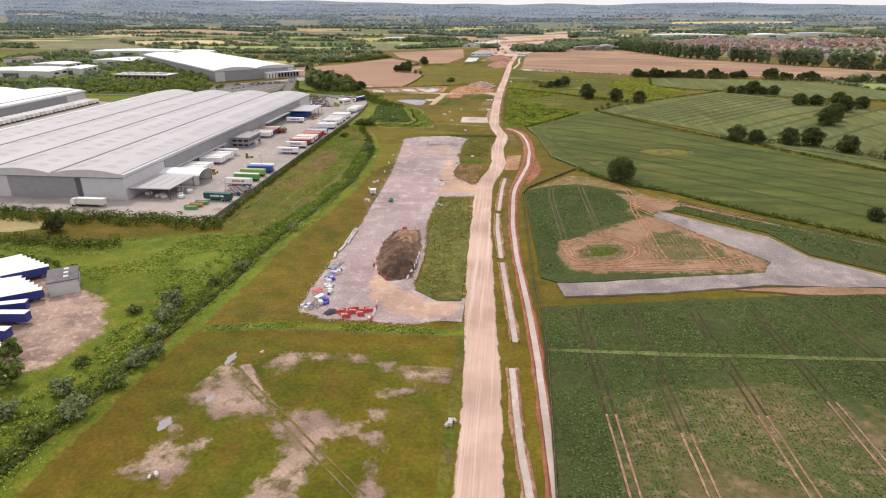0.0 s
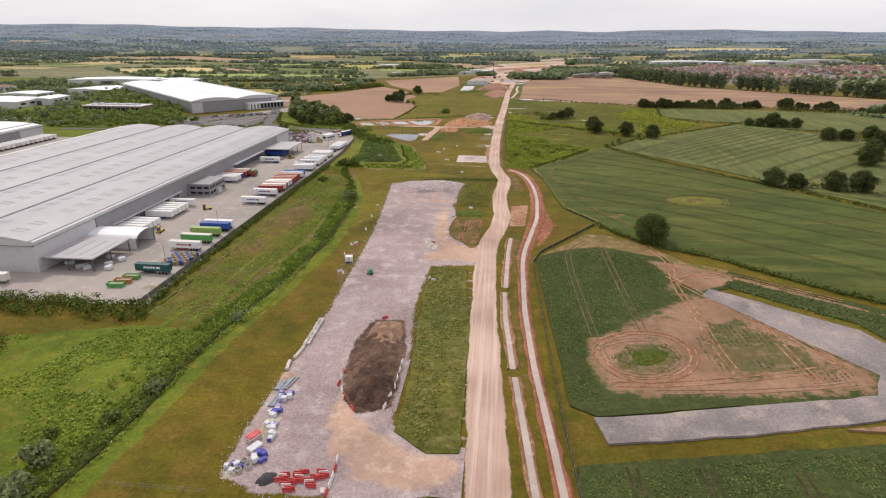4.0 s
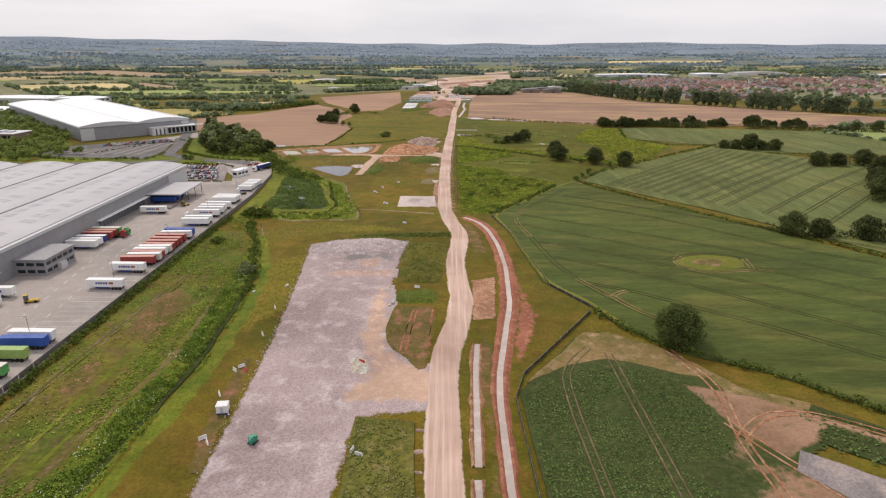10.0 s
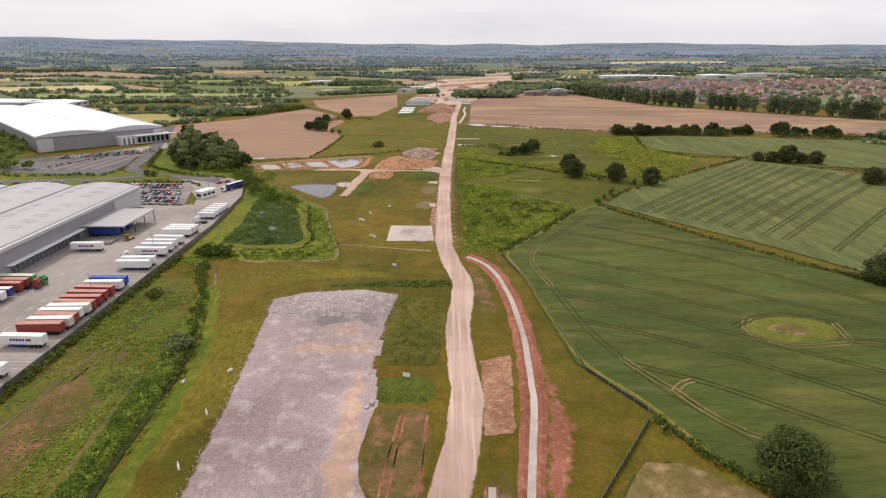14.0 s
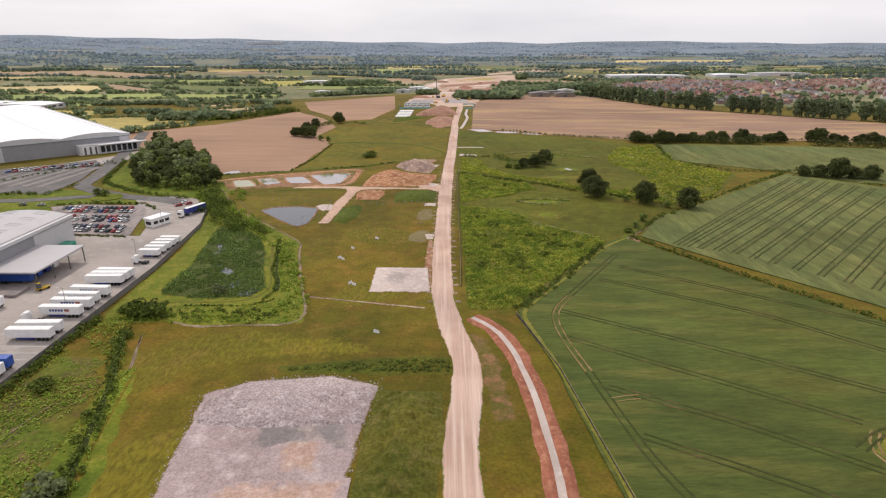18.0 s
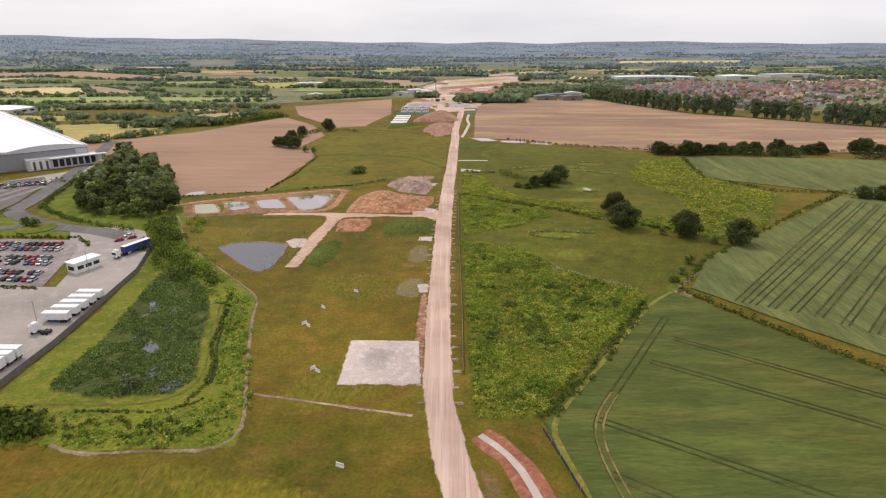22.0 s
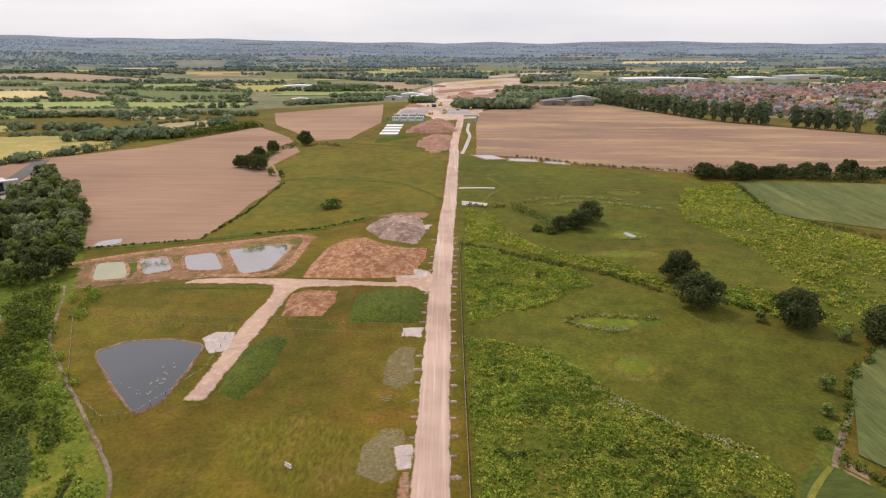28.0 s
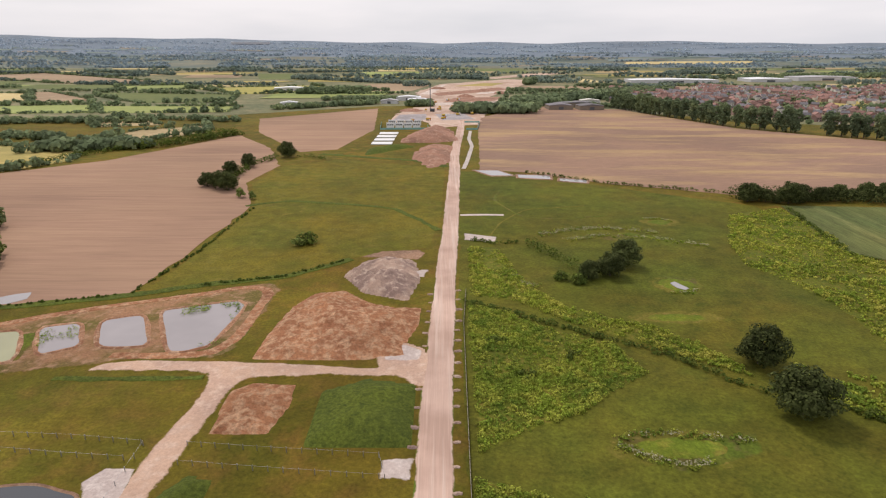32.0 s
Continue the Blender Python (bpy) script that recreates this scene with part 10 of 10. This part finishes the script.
box("base", -1.5, 1.5, -1.3, 1.3, 0.0, 0.45, NAVY, cab)
box("door", -0.45, 0.45, -1.45, -1.38, 0.5, 2.4, CLAD_PALE, cab)
cab.scale = (0.85, 0.85, 0.85)
rol = thing("site_machine", pose(-46, 267, 0.28, 0, 0, 70), "small green tracked machine with a canopy", "machine")
box("body", -1.3, 1.5, -0.75, 0.75, 0.5, 1.5, TEAL_M, rol, bevel=0.12)
box("hood", 0.3, 1.7, -0.65, 0.65, 1.5, 1.9, TEAL_M, rol, bevel=0.1)
for s in (-0.95, 0.95):
    box("track", -1.4, 1.4, s - 0.2, s + 0.2, 0, 0.55, BLACK, rol, bevel=0.15)
for x in (-1.1, 0.2):
    for s in (-0.6, 0.6):
        box("canopy_post", x - 0.04, x + 0.04, s - 0.04, s + 0.04, 1.5, 2.5, BLACK, rol)
box("canopy", -1.3, 0.4, -0.75, 0.75, 2.5, 2.62, TEAL_M, rol)
box("boom", 1.5, 2.7, -0.14, 0.14, 0.9, 1.2, YELLOW, rol)
rol.scale = (0.75, 0.75, 0.75)
for x, y, z in ((-13.9, 566, 0.1), (-5.9, 127, 0.1)):
    fr = thing("pipe_frame", pose(x, y, z, 0, 0, 20), "small steel trestle frame in the grass", "frame")
    for i in range(3):
        box("rail", -1.4, 1.4, -0.9 + i * 0.9, -0.82 + i * 0.9, 0.7, 0.8, STEEL, fr)
    for a in (-1.3, 1.3):
        for b in (-0.86, 0.92):
            box("leg", a - 0.05, a + 0.05, b - 0.05, b + 0.05, 0, 0.75, STEEL, fr)

# fences: posts, rails and wires
POST_ME = solid("post", [(-0.08, 0.08, -0.08, 0.08, -0.1, 1.25)], POST)
PALE_POST = solid("post", [(-0.07, 0.07, -0.07, 0.07, -0.1, 1.35)], STEEL)


def fence(line, step, label, post=None, height=1.15, wires=(0.5, 1.1), thick=0.03, mat=None, z=0.12, sheet_mat=None):
    f = thing("fence", pose(line[0][0], line[0][1], z), label, "fence")
    ox, oy = line[0]
    for x, y, a in along(line, step):
        part("post", post or POST_ME, f, m=pose(x - ox, y - oy, 0, 0, 0, a))
    for w in wires:
        bm = bmesh.new()
        for (x1, y1), (x2, y2) in zip(line, line[1:]):
            L = math.hypot(x2 - x1, y2 - y1)
            g = box_bm(0, L, -thick, thick, w - thick, w + thick)
            g.transform(pose(x1 - ox, y1 - oy, 0, 0, 0, math.degrees(math.atan2(y2 - y1, x2 - x1))))
            me = bpy.data.meshes.new("wire")
            g.to_mesh(me)
            g.free()
            bm.from_mesh(me)
        part("wire", bm, f, mat=mat or WIRE)
    if sheet_mat:
        bm = bmesh.new()
        for (x1, y1), (x2, y2) in zip(line, line[1:]):
            L = math.hypot(x2 - x1, y2 - y1)
            g = box_bm(0, L, -0.03, 0.03, 0, height)
            g.transform(pose(x1 - ox, y1 - oy, 0, 0, 0, math.degrees(math.atan2(y2 - y1, x2 - x1))))
            me = bpy.data.meshes.new("membrane")
            g.to_mesh(me)
            g.free()
            bm.from_mesh(me)
        part("membrane", bm, f, mat=sheet_mat)
    return f


fence([(17.5, 20), (20.5, 140), (18.5, 185), (17.4, 235), (16.4, 285), (20, 297), (48, 338)], 5, "post and wire fence with black silt membrane beside crops", thick=0.025, height=0.8, sheet_mat=SILT)
fence([(49, 342), (38, 362), (31, 424), (23, 459)], 5, "post and wire fence with black silt membrane along wheat", thick=0.025, height=0.8, sheet_mat=SILT)
fence([(4.9, 484), (5.6, 521), (6.2, 598), (7.3, 673), (9, 700)], 4, "low black silt fence beside the haul road", height=0.7, wires=(0.75,), thick=0.05, mat=POST, sheet_mat=SILT)
fence([(-123, 616), (-98, 571), (-82, 558), (-75, 560), (-65.7, 581.5), (-67, 612)], 4.5, "pale post and wire fence round the pond", post=PALE_POST, wires=(1.1,), thick=0.014, mat=STEEL)
fence([(-56.5, 605.6), (-33.2, 603.1), (-12.8, 601.2)], 3.5, "pale post and wire fence across the grass", post=PALE_POST, wires=(1.1,), thick=0.014, mat=STEEL)
fence([(-102, 615.7), (-84.6, 614.6), (-67.6, 612.5)], 3.5, "pale post and wire fence across the grass", post=PALE_POST, wires=(1.1,), thick=0.014, mat=STEEL)
fence([(-98, 610.2), (-83.2, 608.4), (-68.9, 607.1)], 3.5, "pale post and wire fence across the grass", post=PALE_POST, wires=(1.1,), thick=0.014, mat=STEEL)
fence([(-57, 612), (-37.6, 610), (-13.5, 608), (-11.6, 601)], 3.5, "pale post and wire fence across the grass", post=PALE_POST, wires=(1.1,), thick=0.014, mat=STEEL)
fence([(-76, 142.4), (-50, 144), (-2, 145)], 4, "post and wire fence along the weedy drain", thick=0.018)
fence([(-76, 151.6), (-55, 151.3)], 4, "post and wire fence along the weedy drain", thick=0.018)

# stone grips that drain the haul road
GRIPS = []
for i in range(3):
    bm = bmesh.new()
    n, rr = 7, random.Random(i)
    rows = []
    for k in range(n + 1):
        f = k / n
        w, h = 0.55 + 0.35 * math.sin(f * 3.1) + rr.uniform(-0.12, 0.12), 0.12 + 0.32 * math.sin(f * 3.0) + rr.uniform(-0.06, 0.06)
        yy = rr.uniform(-0.2, 0.2)
        rows.append([bm.verts.new((f * 3.2, yy + s * w, hh)) for s, hh in ((-1, -0.1), (-0.5, h * 0.8), (0, h), (0.5, h * 0.75), (1, -0.1))])
    for p, q in zip(rows, rows[1:]):
        for k in range(4):
            bm.faces.new((p[k], q[k], q[k + 1], p[k + 1]))
    bmesh.ops.recalc_face_normals(bm, faces=bm.faces)
    me = bpy.data.meshes.new("stone_ridge")
    bm.to_mesh(me)
    bm.free()
    me.materials.append(SOIL_PINK)
    GRIPS.append(me)
ry, rx = [p[1] for p in ROAD_LINE], [p[0] for p in ROAD_LINE]
for y0, y1, side in ((470, 702, -1), (470, 702, 1), (166, 276, -1)):
    y = y0
    while y < y1:
        x = float(np.interp(y, ry, rx)) + side * (3.9 if y > 400 else 4.5)
        if not (side < 0 and (596 < y < 606 or 640 < y < 652)):
            shared("stone_ridge", rnd.choice(GRIPS), x, y, 0.1, (0 if side > 0 else 180) + rnd.uniform(-14, 14), "short ridge of pale stone draining the haul road", "stone ridge", "stone ridges along the haul road", rnd.uniform(0.5, 0.85))
        y += rnd.uniform(6.6, 8.6)
sheet("clay_strip", [(-7.4, 478), (-6.2, 478), (-6.3, 500), (-6.4, 525), (-6.8, 548), (-8.6, 547), (-9.2, 525), (-9.6, 505), (-9.0, 488)], 0.14, ORANGE, "ragged strip of bare orange clay by the road", "ground", 1.5, 0.9)

# ---------- warehouse yard
wall = [(-117.8, 232), (-118, 300), (-118, 400), (-118, 500), (-123, 560), (-131, 590)]
FENCE_DARK = plain("dark_fence_panel", (0.17, 0.155, 0.15), 0.8, 0.0, 0.15)
yf = thing("yard_fence", pose(-117.8, 232, 0), "dark grey panel fence along the lorry yard", "fence")
PANEL = solid("fence_panel", [(0.03, 5.97, -0.03, 0.03, 0.1, 2.1)], FENCE_DARK)
for (x1, y1), (x2, y2) in zip(wall, wall[1:]):
    L = math.hypot(x2 - x1, y2 - y1)
    n = round(L / 6)
    for i in range(n):
        part("fence_panel", PANEL, yf, m=pose(x1 + (x2 - x1) * i / n + 117.8, y1 + (y2 - y1) * i / n - 232, 0, 0, 0, math.degrees(math.atan2(y2 - y1, x2 - x1))))
LAMP_POLE = pipe_mesh(9.0, 0.09, STEEL, 0.03)
for x, y in ((-128, 268), (-128.5, 315), (-129, 364), (-129, 412), (-129, 460), (-131, 512), (-142, 560)):
    lp = thing("lamp_post", pose(x, y, 0.3), "slim grey lamp post in the lorry yard", "lamp post", "lamp posts in the yard")
    part("pole", LAMP_POLE, lp, m=pose(0.09, 0, 0, 0, -90, 0))
    box("arm", -1.6, 0.1, -0.06, 0.06, 8.9, 9.05, STEEL, lp)
    box("lamp_head", -2.2, -1.3, -0.2, 0.2, 8.82, 9.02, CLAD_PALE, lp, bevel=0.04)
for x, y in ((-167, 266), (-156, 261), (-154, 273), (-149, 271), (-159.5, 262.6), (-151, 266), (-147.5, 262)):
    for i in range(3):
        shared("wrapped_bale", BAGS["white"][i % 2], x + rnd.uniform(-1.2, 1.2), y + rnd.uniform(-1.2, 1.2), 0.3, rnd.uniform(0, 90), "white wrapped bale standing in the yard", "bale", "wrapped bales", 1.4)
for x, y, mat, c in ((-133.5, 253.9, GREEN, "green"), (-134.4, 250, ORANGE_P, "orange"), (-135, 246.4, GREEN, "green")):
    sk = thing("skip", pose(x, y, 0.2, 0, 0, 4), c + " open steel waste skip", "skip")
    v = [(-2.6, -1.1, 0.1), (2.6, -1.1, 0.1), (2.6, 1.1, 0.1), (-2.6, 1.1, 0.1), (-3.1, -1.25, 1.7), (3.1, -1.25, 1.7), (3.1, 1.25, 1.7), (-3.1, 1.25, 1.7),
         (-2.5, -1.0, 0.2), (2.5, -1.0, 0.2), (2.5, 1.0, 0.2), (-2.5, 1.0, 0.2), (-3.0, -1.15, 1.7), (3.0, -1.15, 1.7), (3.0, 1.15, 1.7), (-3.0, 1.15, 1.7)]
    fs = [(3, 2, 1, 0), (8, 9, 10, 11)]
    for i in range(4):
        j = (i + 1) % 4
        fs += [(i, j, j + 4, i + 4), (i + 8, i + 12, j + 12, j + 8), (i + 4, j + 4, j + 12, i + 12)]
    part("shell", to_mesh("shell", v, fs, mat), sk)
    box("load", -2.7, 2.7, -1.05, 1.05, 0.2, 1.3, CHALK, sk)
mound("waste_heap", [(-125, 249), (-118.6, 249), (-118.4, 244), (-124.6, 245)], 1.3, CHALK, "mixed heap of yard waste", cell=0.6, rough_amp=0.9, base=0.25, seed=12)
PALLETS = [solid("pallet_stack", [(-0.6, 0.6, -0.5, 0.5, k * 0.16, k * 0.16 + 0.11) for k in range(n)], mat) for n, mat in ((10, WOOD_PALE), (14, WOOD_PALE), (12, BLUE))]
for i in range(42):
    shared("pallet_stack", PALLETS[(i * 7) % 3], -129 + (i % 7) * 1.4, 268 + (i // 7) * 1.9 + (i % 7) * 0.15, 0.3, rnd.uniform(-4, 4), ("stack of blue pallets in the yard" if (i * 7) % 3 == 2 else "stack of pale wooden pallets in the yard"), "pallets", "pallet stacks")
for x, y, a, mat in ((-148.7, 345.5, 20, YELLOW), (-153, 307.5, 90, YELLOW), (-150, 480, 60, YELLOW)):
    sh = thing("yard_shunter", pose(x, y, 0.3, 0, 0, a), "small yellow yard shunter with a black cab", "shunter")
    box("chassis", -2.4, 2.2, -1.0, 1.0, 0.5, 1.05, mat, sh, bevel=0.06)
    box("cab", -2.2, -0.9, -0.9, 0.3, 1.05, 2.9, CLAD_DARK, sh, bevel=0.08)
    box("cab_roof", -2.25, -0.85, -0.95, 0.35, 2.9, 3.0, mat, sh)
    for xx in (-1.6, 1.3):
        for s in (-0.9, 0.9):
            part("wheel", LORRY_WHEEL, sh, m=pose(xx, s, 0.5))
MARK = plain("white_road_paint", (0.66, 0.65, 0.63), 0.7, 0.0, 0.2)
DASH = solid("lane_mark", [(-1.6, 1.6, -0.12, 0.12, -0.01, 0.006)], MARK)
for off in (0.0, 8.5):
    for x, y, a in along([(-142, 282), (-143, 318), (-145, 342), (-154, 402), (-154.4, 435)], 7.5):
        ob = part("lane_mark", DASH, m=pose(x + off, y, 0.312, 0, 0, a))
        tagged(ob, "white dashed lane mark on concrete", "lane mark", "lane marks in the yard")
BAY = solid("bay_line", [(-7, 7, -0.07, 0.07, -0.01, 0.006)], MARK)
for y in list(np.arange(322, 374, 4.0)) + list(np.arange(428, 440, 4.0)):
    tagged(part("bay_line", BAY, m=pose(-128, float(y), 0.312, 0, 0, 0)), "thin white parking bay line on concrete", "bay line", "bay lines in the yard")
gc = thing("storage_container", pose(-171, 523.5, 0.3, 0, 0, 4), "dark green steel storage container beside the warehouse", "container")
box("body", 0, 4.6, 0, 5.5, 0, 2.8, TEAL_M, gc, bevel=0.05)
for k in range(5):
    box("rib", 0.2 + k * 0.9, 0.6 + k * 0.9, -0.05, 0.0, 0.2, 2.6, TEAL_M, gc)

# office cabin in the lorry park
oc = thing("office_cabin", pose(-136, 157, 0.15, 0, 0, 125), "two-storey white office cabin with a grey roof", "cabin")
box("body", 0, 11.5, -8.5, 0, 0, 4.6, CLAD_PALE, oc, bevel=0.05)
box("roof", -0.3, 11.8, -8.8, 0.3, 4.6, 4.95, TILE_GREY, oc)
for z in (0.9, 3.1):
    for k in range(4):
        box("window", 0.9 + k * 2.7, 2.5 + k * 2.7, -0.06, 0.06, z, z + 1.0, GLASS, oc)
        box("window", 0.9 + k * 2.7, 2.5 + k * 2.7, -8.56, -8.44, z, z + 1.0, GLASS, oc)
for k in range(3):
    box("roof_unit", 1.5 + k * 3.4, 2.9 + k * 3.4, -6, -4.6, 4.95, 5.5, CLAD_PALE, oc)

# white umbels and reeds by the water
UMBEL = natural("white_umbels", (0.5, 0.5, 0.42), (0.36, 0.38, 0.28), (0.55, 0.55, 0.48), 0.2, 0.6, 2, contrast=0.2, island=0.2, bump=0)
um = np.concatenate([scatter([(-85, 225), (-76, 228), (-75, 262), (-77, 330), (-79, 372), (-84, 372), (-83, 310), (-84, 262)], 0.5), scatter([(-104, 60), (-84, 62), (-80, 140), (-84, 216), (-96, 214), (-110, 160)], 0.14), scatter([(-150, 190), (-110, 214), (-86, 214), (-88, 180), (-120, 170)], 0.08)])
um = um[clump_value(um, 0.09, 2.0) > 0.12]
up = np.concatenate([um, G.uniform(1.0, 1.7, (len(um), 1))], 1)
tagged(part("cow_parsley", quad_mesh("cow_parsley", *quads(up, np.array([[0, -0.2, 1.0]]) + G.normal(size=(len(um), 3)) * 0.2, 0.3), UMBEL)), "white flowering umbels along the brook", "wild flowers", kind="stuff")

# stones spilled along the border of the platform
edge_pts = rough_outline(YARD, 0.34, 0.9, 3)
edge_pts = [p for p in edge_pts if p[0] < -7]
sv, sf = [], []
for k, (x, y) in enumerate(edge_pts):
    cx, cy, r = x + G.normal() * 0.8, y + G.normal() * 0.8, G.uniform(0.06, 0.22)
    a = G.uniform(0, 6.28)
    c, s_, h = math.cos(a) * r, math.sin(a) * r, r * G.uniform(0.7, 1.3)
    i = len(sv)
    sv += [(cx + c, cy + s_, 0.05), (cx - s_, cy + c, 0.05), (cx - c, cy - s_, 0.05), (cx + s_, cy - c, 0.05), (cx + c * 0.5, cy + s_ * 0.5, 0.15 + h), (cx - s_ * 0.6, cy + c * 0.6, 0.12 + h), (cx - c * 0.5, cy - s_ * 0.4, 0.15 + h * 0.8), (cx + s_ * 0.6, cy - c * 0.6, 0.1 + h)]
    sf += [(i + 4, i + 5, i + 6, i + 7)] + [(i + m, i + (m + 1) % 4, i + 4 + (m + 1) % 4, i + 4 + m) for m in range(4)]
tagged(part("loose_stones", to_mesh("loose_stones", sv, sf, GRAVEL_RIM)), "pale loose stones spilled along the platform edge", "stones", kind="stuff")

SCRAP = plain("grey_scrap_wood", (0.30, 0.26, 0.21), 0.85, 0.0, 0.2)
BOARD = solid("floating_board", [(-0.7, 0.7, -0.3, 0.3, -0.03, 0.05)], SCRAP)
for k in range(26):
    x, y = (-76 + rnd.uniform(-2.5, 1.5), 575 + rnd.uniform(-8, 10)) if k < 16 else (-85 + rnd.uniform(-9, 6), 572 + rnd.uniform(-3, 3))
    if inside_many(np.array([[x, y]]), [(-100, 591), (-84, 598), (-72.5, 595), (-72, 567), (-75, 563), (-79, 566)])[0]:
        shared("floating_board", BOARD, x, y, 0.21, rnd.uniform(0, 180), "pale scrap board floating on the pond", "board", "boards on the pond", rnd.uniform(0.3, 0.9))
